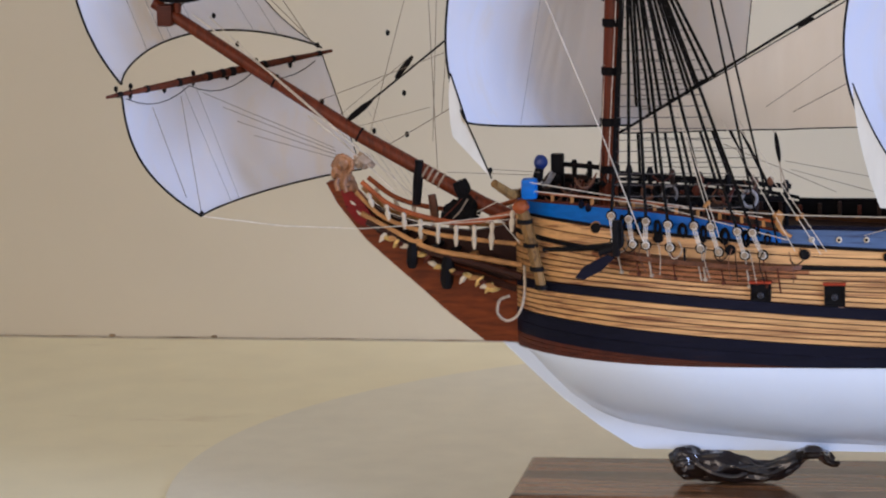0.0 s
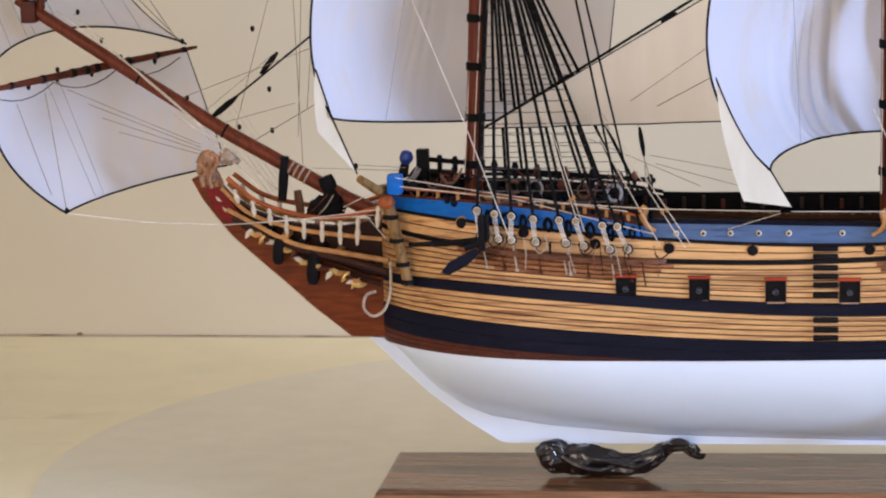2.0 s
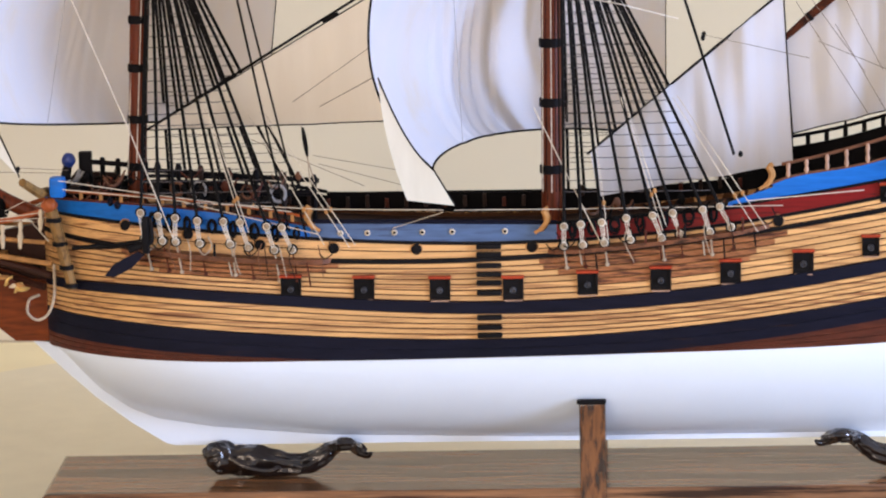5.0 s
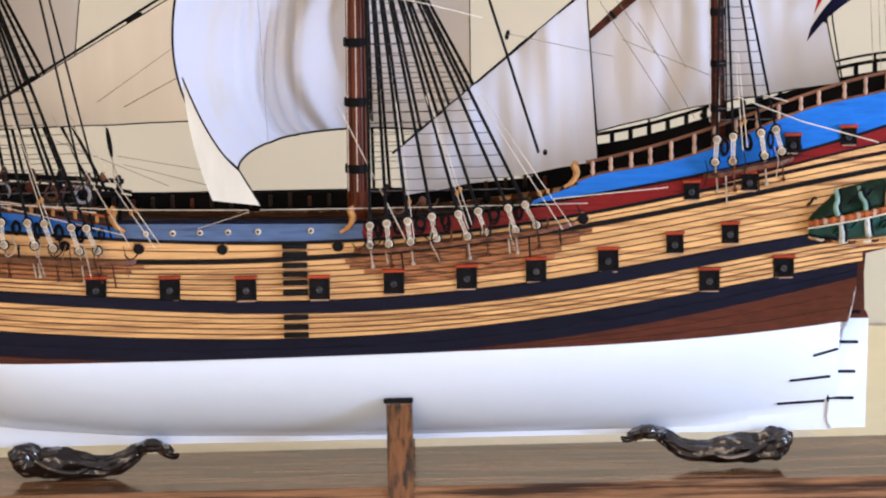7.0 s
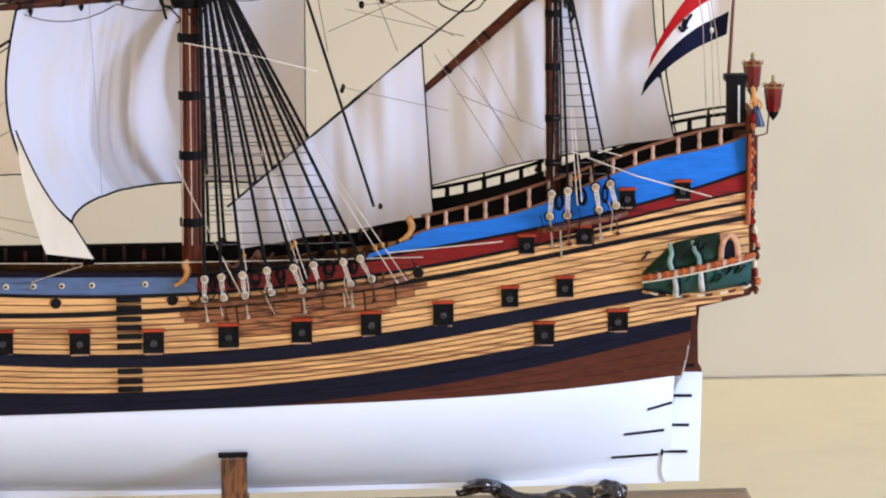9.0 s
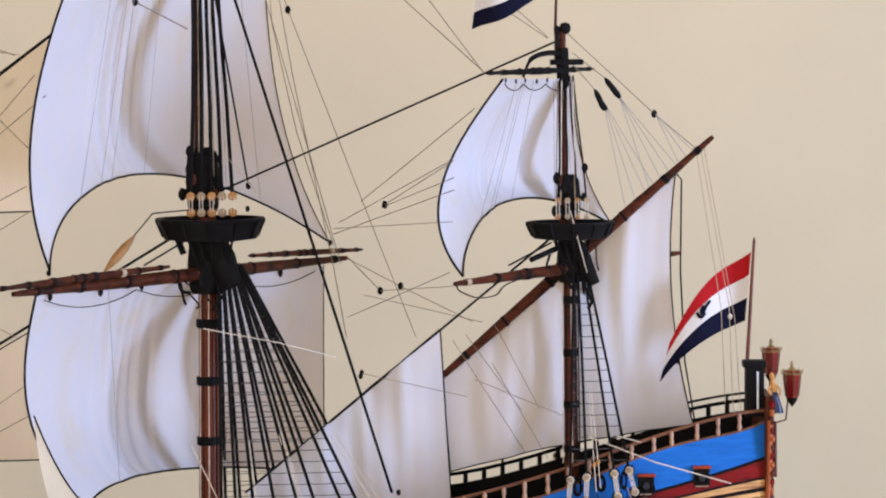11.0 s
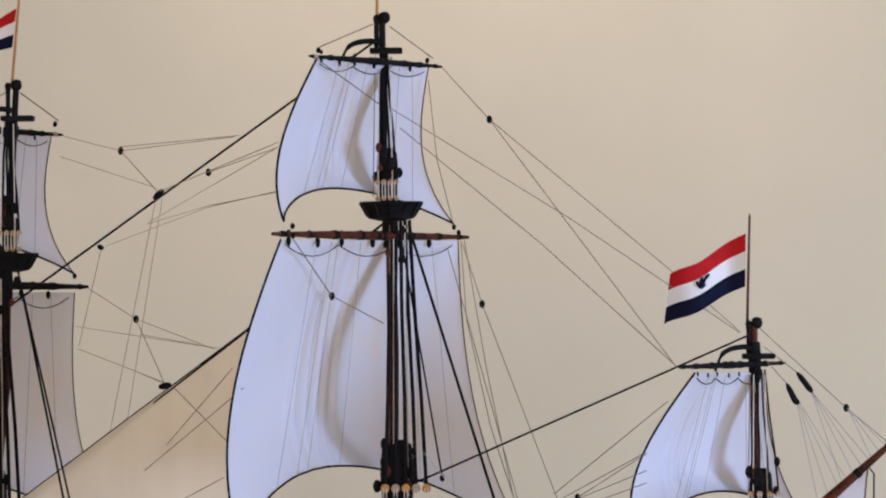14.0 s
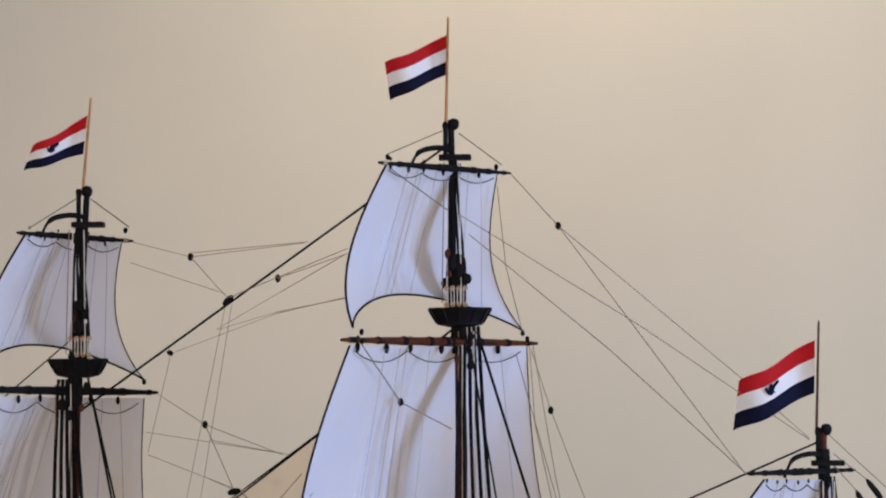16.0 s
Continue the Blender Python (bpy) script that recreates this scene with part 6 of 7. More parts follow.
for c, r in (((-0.4645, -0.055, 1.0872), 0.0062),):
    bm = bmesh.new()
    box(bm, Vector(c) - Vector((r, r, r * 1.35)), Vector(c) + Vector((r, r, r * 1.35)), 0.003)
    put("blue_boss", bm, BLUE, ship, "round blue painted boss")
bm = bmesh.new()
tube(bm, [(-0.4619, -0.02, 1.0984), (-0.4655, -0.02, 1.0813)], [0.0035, 0.005], 8)
put("boss_post", bm, BLACK, ship)

# anchor lashed to the bow
anchor = None
bm = bmesh.new()
tube(bm, [(-0.4508, -0.075, 1.0414), (-0.4172, -0.092, 1.0454), (-0.3881, -0.1, 1.0496)], [0.0018, 0.0024, 0.0028], 8)
anchor = put("anchor", bm, BLACK, ship, "black iron anchor with a dark blue fluke")
bm = bmesh.new()
tube(bm, smooth_path([(-0.3850, -0.1, 1.0685), (-0.3845, -0.1, 1.0515), (-0.3899, -0.1, 1.0478), (-0.4025, -0.1, 1.0433)], 5), [0.0016 + 0.0001 * k for k in range(16)], 8)
put("arm", bm, BLACK, anchor)
bm = bmesh.new()
slab(bm, flat([(-0.4218, 0, 1.0237), (-0.4151, 0, 1.0322), (-0.3955, 0, 1.0425), (-0.3900, 0, 1.0398), (-0.4004, 0, 1.0295), (-0.4144, 0, 1.0224)]), -0.103, -0.0995)
put("fluke", bm, NAVY, anchor, smooth=False)
bm = bmesh.new()
box(bm, Vector((-0.3890, -0.1, 1.0505)) - Vector((0.0026, 0.003, 0.010)), Vector((-0.3887, -0.1, 1.0626)) + Vector((0.0026, 0.003, 0.007)), 0.0012)
put("stock", bm, BLACK, anchor)

# forecastle rails, belfry and deck gear: dark posts and beams
bm = bmesh.new()
box(bm, Vector((-0.4556, -0, 1.0735)) - Vector((0.0, 0.004, 0.0)), Vector((-0.4455, -0, 1.1074)) + Vector((0.0, 0.004, 0)), 0.001)
put("belfry_post", bm, BLACK, ship)
for pts, r in (([(-0.4490, 0, 1.0991), (-0.4138, 0, 1.0958)], 0.0022), ([(-0.4058, 0.02, 1.0886), (-0.3364, 0.02, 1.0831), (-0.2631, 0.02, 1.0777)], 0.0022), ([(-0.4550, 0.02, 1.0830), (-0.4153, 0.02, 1.0812)], 0.0016), ([(-0.3979, -0.02, 1.0768), (-0.3362, -0.02, 1.0746), (-0.2639, -0.02, 1.0739)], 0.0026)):
    bm = bmesh.new()
    tube(bm, pts, r, 6)
    put("deck_beam", bm, BLACK, ship)
for k, x in enumerate((-0.4376, -0.425, -0.4152, -0.3927, -0.3757, -0.3577, -0.3352, -0.3128, -0.2903, -0.2657)):
    z = 1.0976 - (x + 0.4475) * 0.0963
    bm = bmesh.new()
    lathe(bm, (x, 0.005, z - 0.036), [(0.0016, 0), (0.0018, 0.012), (0.0028, 0.018), (0.0018, 0.024), (0.0022, 0.034), (0.003, 0.037), (0.0016, 0.041)], 8)
    put("bitt", bm, (BLACK, BLACK, DECK)[k % 3], ship)
for k, x in enumerate((-0.3846, -0.3644, -0.3465, -0.324, -0.3038)):
    z = 1.0775 - (x + 0.3846) * 0.09
    bm = bmesh.new()
    tube(bm, [(x, -0.03, z), (x + 0.012, -0.03, z - 0.003)], [0.0034, 0.0042], 10)
    put("deck_block", bm, (BLACK, DECK)[k % 2], ship)
# round sheaves and coils on the forecastle rail
for k, x in enumerate((-0.395, -0.372, -0.3545, -0.336, -0.3155, -0.291)):
    z = 1.082 - (x + 0.39) * 0.06
    bm = bmesh.new()
    r = (0.0052, 0.0046, 0.0058)[k % 3]
    tube(bm, [(x + r * math.cos(a), -0.034, z + r * 1.15 * math.sin(a)) for a in (2 * math.pi * j / 16 for j in range(17))], (0.0011, 0.0015)[k % 2], 6)
    put("rope_ring", bm, (TAR, WORN, GREY_CORD)[k % 3], ship)
# black gammoning posts and lashings on the bowsprit
for a, b, r in (((-0.5643, -0.004, 1.1024), (-0.5677, -0.004, 1.0659), 0.0042), ((-0.5322, -0.002, 1.0853), (-0.5278, -0.002, 1.0737), 0.0075), ((-0.5555, 0, 1.0735), (-0.5532, 0, 1.0545), 0.0038)):
    bm = bmesh.new()
    a, b = Vector(a), Vector(b)
    tube(bm, [a, a.lerp(b, 0.5), b], [r * 0.85, r, r * 0.85], 8)
    put("knighthead", bm, BLACK if r > 0.004 else WORN, ship)
for k, (c, r) in enumerate((((-0.5335, -0.006, 1.0605), (0.0115, 0.008, 0.0095)), ((-0.5255, -0.006, 1.0655), (0.0085, 0.008, 0.0095)), ((-0.5415, -0.006, 1.0565), (0.006, 0.007, 0.006)), ((-0.524, -0.006, 1.0585), (0.009, 0.008, 0.008)))):
    bm = bmesh.new()
    lump(bm, c, r, k, 0.3, 2.2)
    put("lashing_turn", bm, TAR, ship)
for k in range(3):
    rope("lashing", smooth_path([(-0.545 + 0.009 * k, -0.013, 1.0555), (-0.537 + 0.008 * k, -0.0155, 1.0625), (-0.528 + 0.005 * k, -0.013, 1.072)], 4), 0.0006, (BROWN, HEMP, TAR)[k], ship, n=5)
for x, z in ((-0.4224, 1.0748), (-0.4166, 1.0725)):
    bm = bmesh.new()
    lump(bm, (x, -half(x, z) - 0.0015, z), (0.0024, 0.0024, 0.0034), x * 50, 0.2)
    put("navy_block", bm, NAVY, ship)
bm = bmesh.new()
slab(bm, [(-0.4715, 1.0775), (-0.462, 1.0885), (-0.455, 1.087), (-0.428, 1.0855), (-0.4265, 1.068), (-0.47, 1.068)], 0.026, 0.03)
put("belfry_screen", bm, DECK, ship, smooth=False)
rope("coiled_line", smooth_path([(-0.4535, -0.012, 1.0945), (-0.4575, -0.013, 1.0862), (-0.4645, -0.013, 1.0825), (-0.4575, -0.0125, 1.0845), (-0.4505, -0.012, 1.0925)], 5), 0.0014, GREY_CORD, ship, n=6)
for x, r, m_ in ((-0.5608, 0.0063, HEMP), (-0.5566, 0.0063, HEMP), (-0.5524, 0.0063, HEMP), (-0.5476, 0.0064, HEMP), (-0.685, 0.0058, TAR), (-0.615, 0.006, TAR)):
    z = float(np.interp(x, (-0.77, -0.70, -0.61, -0.515, -0.44), (1.2235, 1.1775, 1.1203, 1.067, 1.031)))
    d = Vector((0.872, 0, -0.489))
    s = d.cross(Vector((0, 1, 0)))
    bm = bmesh.new()
    ring = [Vector((x, 0, z)) + (s * math.cos(a) + Vector((0, 1, 0)) * math.sin(a)) * r + d * 0.0001 * a for a in (j * math.pi / 6 for j in range(25))]
    tube(bm, ring, 0.0006, 5)
    put("gammoning", bm, m_, bowsprit)
# sprit topmast platform at the bowsprit's end
top("sprit_top", (-0.7625, 0, 1.2344), 0.016, 0.021, 0.008, bowsprit)
pole("sprit_topmast", [(-0.765, 0, 1.225), (-0.762, 0, 1.40)], [0.0034, 0.0024], MAST)
spar("sprit_topsail_yard", (-0.845, -0.089, 1.303), (-0.705, 0.103, 1.303), 0.0024, SPAR)
bm = bmesh.new()
box(bm, (-0.781, -0.008, 1.214), (-0.768, 0.008, 1.232), 0.002)
put("bowsprit_cap", bm, BROWN, bowsprit)


# ---- bronze figures lying on the base ----
def bronze(points, label):
    """A reclining figure with a fish's tail, cast in one piece."""
    bm = bmesh.new()
    path = smooth_path([p for p, _ in points], 10)
    rad = np.interp(np.linspace(0, len(points) - 1, len(path)), range(len(points)), [r for _, r in points])
    tube(bm, path, [float(r) for r in rad], 40)
    c = Vector(points[0][0])
    for v in bm.verts:
        n_ = noise.noise(Vector((v.co.x * 70, v.co.y * 200, v.co.z * 230)))
        m_ = noise.noise(Vector((v.co.x * 260, v.co.y * 260, v.co.z * 260)))
        near = min(path, key=lambda q: (q - v.co).length_squared)
        out = v.co - near
        ang = math.atan2(out.z, out.y)
        ridge = 0.085 * math.sin(6 * ang + v.co.x * 90) + 0.05 * math.sin(11 * ang - v.co.x * 130)
        v.co = near + out * (1 + 0.2 * n_ + 0.03 * m_ + ridge)
        v.co.z = max(v.co.z, BASE_Z + 0.0003)
    # head with long strands of hair, one arm along the body, forked tail
    way = 1 if points[-1][0][0] > c.x else -1
    hc = c + Vector((way * 0.009, -0.003, 0.0035))
    made = bmesh.ops.create_icosphere(bm, subdivisions=4, radius=1)["verts"]
    for v in made:
        a = math.atan2(v.co.z, v.co.y)
        k = 1 + 0.07 * math.sin(12 * a + 3 * v.co.x)
        v.co = hc + Vector((v.co.x * 0.0095, v.co.y * 0.0108 * k, v.co.z * 0.0118 * k))
    arm = [c + Vector((way * 0.02, -0.012, 0.004)), c + Vector((way * 0.034, -0.0145, -0.003)), c + Vector((way * 0.05, -0.0125, -0.0065)), c + Vector((way * 0.062, -0.0105, -0.004))]
    tube(bm, smooth_path(arm, 5), [0.0026] * 15 + [0.0016], 8)
    tip = Vector(points[-1][0])
    tube(bm, smooth_path([tip - Vector((way * 0.006, 0, -0.001)), tip + Vector((way * 0.002, -0.004, -0.001)), tip + Vector((way * 0.006, -0.008, 0.002))], 4), [0.0034, 0.0034, 0.0032, 0.003, 0.0028, 0.0026, 0.0022, 0.0018, 0.001], 10)
    for v in bm.verts:
        v.co.z = max(v.co.z, BASE_Z + 0.0003)
    ob = put("bronze_figure", bm, BRONZE)
    return tagged(ob, label, "statuette", "bronze figures")


bronze([((-0.3589, -0.012, 0.8529), 0.005), ((-0.3552, -0.012, 0.8548), 0.0105), ((-0.3468, -0.012, 0.8548), 0.0132), ((-0.3366, -0.012, 0.8520), 0.0112), ((-0.3235, -0.012, 0.8524), 0.0122), ((-0.3073, -0.012, 0.8501), 0.0112), ((-0.2920, -0.012, 0.8482), 0.0086), ((-0.2773, -0.011, 0.8489), 0.0082), ((-0.2652, -0.01, 0.8543), 0.0072), ((-0.2540, -0.009, 0.8617), 0.0058), ((-0.2427, -0.03, 0.8695), 0.0056), ((-0.2357, -0.006, 0.8605), 0.0052), ((-0.2294, -0.005, 0.8560), 0.0036)], "dark bronze mermaid figure lying on the base")
bronze([((0.2732, -0.012, 0.8552), 0.005), ((0.2686, -0.012, 0.8572), 0.0105), ((0.2594, -0.012, 0.8569), 0.0132), ((0.2489, -0.012, 0.8548), 0.0112), ((0.2355, -0.012, 0.8541), 0.0118), ((0.2199, -0.012, 0.8530), 0.0104), ((0.2043, -0.012, 0.8519), 0.0084), ((0.1892, -0.011, 0.8529), 0.008), ((0.1779, -0.01, 0.8590), 0.0072), ((0.1679, -0.009, 0.8660), 0.006), ((0.1575, -0.03, 0.8730), 0.0058), ((0.1483, -0.006, 0.8657), 0.0052), ((0.1424, -0.005, 0.8628), 0.0036)], "dark bronze mermaid figure facing astern")


# ---- running rigging: thin cords, each between two or three places ----
def cord(points, r=0.0005, material=CORD, blocks=()):
    ob = rope("cord", points, r, material, ship, n=4)
    for k in blocks:
        block(points[k], 0.0024, ob)


cord([(-0.0369, 0.05, 1.6780), (0.0020, 0.04, 1.6341), (0.1464, 0, 1.5095), (0.2008, 0, 1.4603)], blocks=(1,))
cord([(0.0020, 0.04, 1.6341), (0.1473, -0.05, 1.4331)])
cord([(-0.0832, 0, 1.6456), (0.0656, 0, 1.5522), (0.2008, 0, 1.4594)])
cord([(-0.0698, 0, 1.6260), (0.0427, 0, 1.5320), (0.1468, -0.06, 1.4342)])
cord([(-0.3499, 0.06, 1.6252), (-0.2987, 0.04, 1.6114), (-0.2018, 0, 1.6203)], 0.00038, THIN_CORD, blocks=(1,))
cord([(-0.2987, 0.04, 1.6146), (-0.1995, 0, 1.6212)], 0.00038, THIN_CORD)
cord([(-0.2987, 0.04, 1.6114), (-0.2658, 0, 1.5777)], 0.00038, THIN_CORD)
cord([(-0.3496, 0.05, 1.6076), (-0.2667, 0, 1.5799)], 0.00038, THIN_CORD)
cord([(-0.2613, 0, 1.5708), (-0.3011, 0, 1.3308)], 0.00038, THIN_CORD)
cord([(-0.2668, 0, 1.5686), (-0.3171, 0, 1.3241)], 0.00038, THIN_CORD)
cord([(-0.2649, 0, 1.5763), (-0.1615, -0.1, 1.6112)], 0.00038, THIN_CORD)
cord([(-0.2728, 0, 1.5518), (-0.2202, 0, 1.5818), (-0.1628, -0.1, 1.6069)], 0.00038, THIN_CORD, blocks=())
cord([(-0.3103, 0, 1.5325), (-0.3293, 0, 1.4532)], 0.00038, THIN_CORD)
cord([(-0.3094, 0, 1.5325), (-0.2249, 0, 1.5637), (-0.1621, -0.1, 1.5736)], 0.00038, THIN_CORD)
cord([(-0.3313, 0.08, 1.4999), (-0.2894, 0.06, 1.4741), (-0.2209, 0, 1.4502)], 0.00038, THIN_CORD, blocks=(1,))
cord([(-0.2894, 0.06, 1.4741), (-0.2598, 0, 1.4210)], 0.00038, THIN_CORD)
cord([(-0.3371, 0.05, 1.4685), (-0.2209, 0, 1.4511)], 0.00038, THIN_CORD)
cord([(-0.3354, 0.05, 1.4500), (-0.2611, 0, 1.4237)], 0.00038, THIN_CORD)
cord([(-0.3752, 0, 1.6575), (-0.3517, 0.06, 1.6374)])
cord([(-0.3866, 0, 1.6576), (-0.4178, -0.05, 1.6313)])
cord([(-0.0773, 0, 1.7075), (-0.0436, 0.04, 1.6843)])
cord([(-0.0909, 0, 1.7095), (-0.1299, -0.08, 1.6860)])
cord([(-0.1289, -0.085, 1.6742), (-0.0866, -0.01, 1.6451)])
cord([(-0.0473, 0.03, 1.6662), (-0.0411, 0.04, 1.6022), (-0.0279, 0.06, 1.5472)])
cord([(-0.1498, -0.12, 1.5364), (-0.1243, -0.03, 1.4917), (-0.0843, -0.01, 1.4697)], blocks=(1,))
cord([(-0.0210, 0.07, 1.5333), (-0.0054, 0.07, 1.4838), (0.0528, 0.06, 1.3288), (0.0952, 0.05, 1.2173)], blocks=(1,))
cord([(-0.0224, 0.07, 1.5361), (-0.0184, 0.06, 1.4725), (0.0004, 0.06, 1.3847), (0.0300, 0.12, 1.2876)])
cord([(-0.0333, 0.05, 1.5300), (0.0353, 0.1, 1.2740)])
cord([(-0.0196, 0.07, 1.5370), (-0.0023, 0.06, 1.4309), (0.0296, 0.1, 1.2703), (0.0386, 0.05, 1.2181)])
cord([(0.0302, 0.13, 1.2963), (0.1187, -0.135, 1.3478)], 0.00038, THIN_CORD)
cord([(0.0519, 0.06, 1.3278), (0.1352, -0.135, 1.4094)], 0.00038, THIN_CORD)
cord([(0.0710, 0.05, 1.3255), (0.1189, -0.135, 1.3701)], 0.00038, THIN_CORD, blocks=(0,))
cord([(0.0303, 0.13, 1.3010), (0.1172, -0.135, 1.3237)], 0.00038, THIN_CORD)
cord([(0.0407, 0.15, 1.2747), (0.0847, 0.1, 1.2546), (0.1389, 0, 1.2341)], 0.00038, THIN_CORD, blocks=(1,))
cord([(0.0407, 0.15, 1.2766), (0.0678, 0.1, 1.2511), (0.1180, -0.135, 1.2747)], 0.00038, THIN_CORD, blocks=(1,))
cord([(-0.2717, -0.1, 1.2730), (-0.2589, -0.1, 1.2598), (-0.2160, -0.1, 1.2367)], 0.00038, THIN_CORD, blocks=(1,))
cord([(-0.2794, 0, 1.4623), (-0.2168, 0, 1.4504)], 0.00038, THIN_CORD)
cord([(-0.2798, 0, 1.4309), (-0.2531, 0, 1.4193), (-0.1990, -0.1, 1.3763)], 0.00038, THIN_CORD)
cord([(-0.2737, 0, 1.5507), (-0.2243, 0, 1.5650), (-0.1632, -0.08, 1.5734)], 0.00038, THIN_CORD)
cord([(-0.2239, 0, 1.5919), (-0.1627, -0.08, 1.6082)], 0.00038, THIN_CORD, blocks=(0,))
cord([(-0.2627, 0, 1.3699), (-0.1982, -0.1, 1.4370)], 0.00038, THIN_CORD, blocks=(0,))
cord([(-0.2810, 0, 1.3499), (-0.1898, -0.1, 1.4217)], 0.00038, THIN_CORD)
cord([(-0.2770, 0, 1.3138), (-0.2042, -0.12, 1.3537)], 0.00038, THIN_CORD, blocks=(0,))
cord([(-0.2819, 0, 1.2846), (-0.2023, -0.12, 1.3343)], 0.00038, THIN_CORD)
# the lateen's lifts spread from three blocks on its stay
for (x, z), marks in (((0.2445, 1.4094), (1.0, 0.86, 0.72, 0.6)), ((0.2572, 1.4125), (0.66, 0.5, 0.38, 0.27)), ((0.2863, 1.3982), (0.24, 0.13, 0.03))):
    for t in marks:
        cord([(x, 0, z), tuple(Vector((0.3204, 0.012, 1.3682)).lerp(Vector((0.2631, 0.012, 1.3224)), t))], 0.0004, GREY_CORD)
cord([(0.2156, 0, 1.4639), (0.2863, 0.01, 1.3982), (0.3204, 0.012, 1.3695)], blocks=(1,))
for a, b in (((0.2378, 0, 1.4185), (0.2458, 0, 1.4017)), ((0.2460, 0, 1.4274), (0.2581, 0, 1.4115))):
    bm = bmesh.new()
    a, b = Vector(a), Vector(b)
    tube(bm, [a, a.lerp(b, 0.2), a.lerp(b, 0.8), b], [0.0008, 0.0022, 0.0025, 0.0014], 8)
    put("jeer_block", bm, TAR, ship)
cord([(0.2199, 0, 1.4390), (0.2378, 0, 1.4185)])
cord([(0.2200, 0, 1.4480), (0.2460, 0, 1.4274)])
for a, b, c in (((0.3201, 0.012, 1.3677), (0.3358, -0.02, 1.2439), (0.3398, -0.012, 1.1673)), ((0.3238, 0.012, 1.3686), (0.3422, -0.02, 1.2456), (0.3462, -0.012, 1.1594)), ((0.3265, 0.012, 1.3704), (0.3467, -0.02, 1.2351), (0.3521, -0.012, 1.1616))):
    cord([a, b, c], 0.0004, HEMP)
block((0.3430, -0.02, 1.2374), 0.0018, material=PALE_ROPE)
# the lateen's black leech rope
cord([(0.3039, 0.018, 1.3508), (0.3089, 0.018, 1.3448), (0.3077, 0.018, 1.2710), (0.3110, 0.018, 1.1978), (0.3191, 0.018, 1.1471)], 0.0009, TAR)
# pale ropes over the bow and along the side
for pts, r in (([(-0.4421, -0.09, 1.2415), (-0.4020, -0.09, 1.1415), (-0.3678, -0.092, 1.0493)], 0.0005), ([(-0.4666, -0.06, 1.0935), (-0.3875, -0.075, 1.0833), (-0.2757, -0.08, 1.0687)], 0.0005), ([(-0.4623, -0.06, 1.0862), (-0.3651, -0.075, 1.0779), (-0.2556, -0.085, 1.0517)], 0.0005),
               ([(-0.7290, -0.08, 1.0681), (-0.6698, -0.05, 1.0554), (-0.6108, -0.02, 1.0483), (-0.4761, -0.05, 1.0617)], 0.0004), ([(-0.6108, -0.02, 1.0483), (-0.5405, -0.04, 1.0566), (-0.4759, -0.05, 1.0663)], 0.0005), ([(-0.5120, -0.03, 1.0643), (-0.4802, -0.05, 1.0814), (-0.4547, -0.05, 1.0919)], 0.0005), ([(-0.5121, -0.03, 1.0619), (-0.4884, -0.046, 1.0577), (-0.4743, -0.05, 1.0424)], 0.0005),
               ([(-0.7507, -0.006, 1.2242), (-0.6852, -0.008, 1.1751), (-0.6054, -0.004, 1.1043)], 0.0007), ([(-0.7364, -0.006, 1.2218), (-0.6760, -0.008, 1.1657), (-0.6123, -0.004, 1.1090)], 0.0005), ([(-0.6555, -0.008, 1.1400), (-0.6282, -0.006, 1.1186), (-0.5849, -0.004, 1.0762)], 0.0007), ([(-0.6298, -0.008, 1.1259), (-0.6072, -0.006, 1.1069), (-0.5685, -0.004, 1.0716)], 0.0006),
               ([(-0.1478, -0.08, 1.0684), (-0.0417, -0.08, 1.0681), (0.1085, -0.08, 1.0687)], 0.0004), ([(-0.3507, -0.08, 1.0769), (-0.2538, -0.08, 1.0705), (-0.1554, -0.1, 1.0719)], 0.0005), ([(-0.1555, -0.1, 1.0701), (-0.1968, -0.08, 1.0546)], 0.0004), ([(-0.0849, -0.05, 1.1442), (-0.0590, -0.07, 1.0928), (-0.0342, -0.09, 1.0442)], 0.0006), ([(0.0820, -0.08, 1.0728), (0.1262, -0.08, 1.0764), (0.1713, -0.08, 1.0800)], 0.0005),
               ([(0.2254, -0.06, 1.1484), (0.2769, -0.075, 1.1293), (0.3364, -0.075, 1.1117)], 0.0006), ([(0.2431, -0.06, 1.1502), (0.2674, -0.06, 1.1431)], 0.0005), ([(-0.0746, -0.05, 1.2366), (-0.0153, -0.05, 1.2246), (0.0292, 0, 1.2074)], 0.0005), ([(-0.0531, -0.02, 1.3671), (-0.0314, -0.02, 1.3402)], 0.0004), ([(0.2160, -0.02, 1.3236), (0.2283, -0.03, 1.2749)], 0.0005)):
    cord(pts, r, PALE_ROPE)
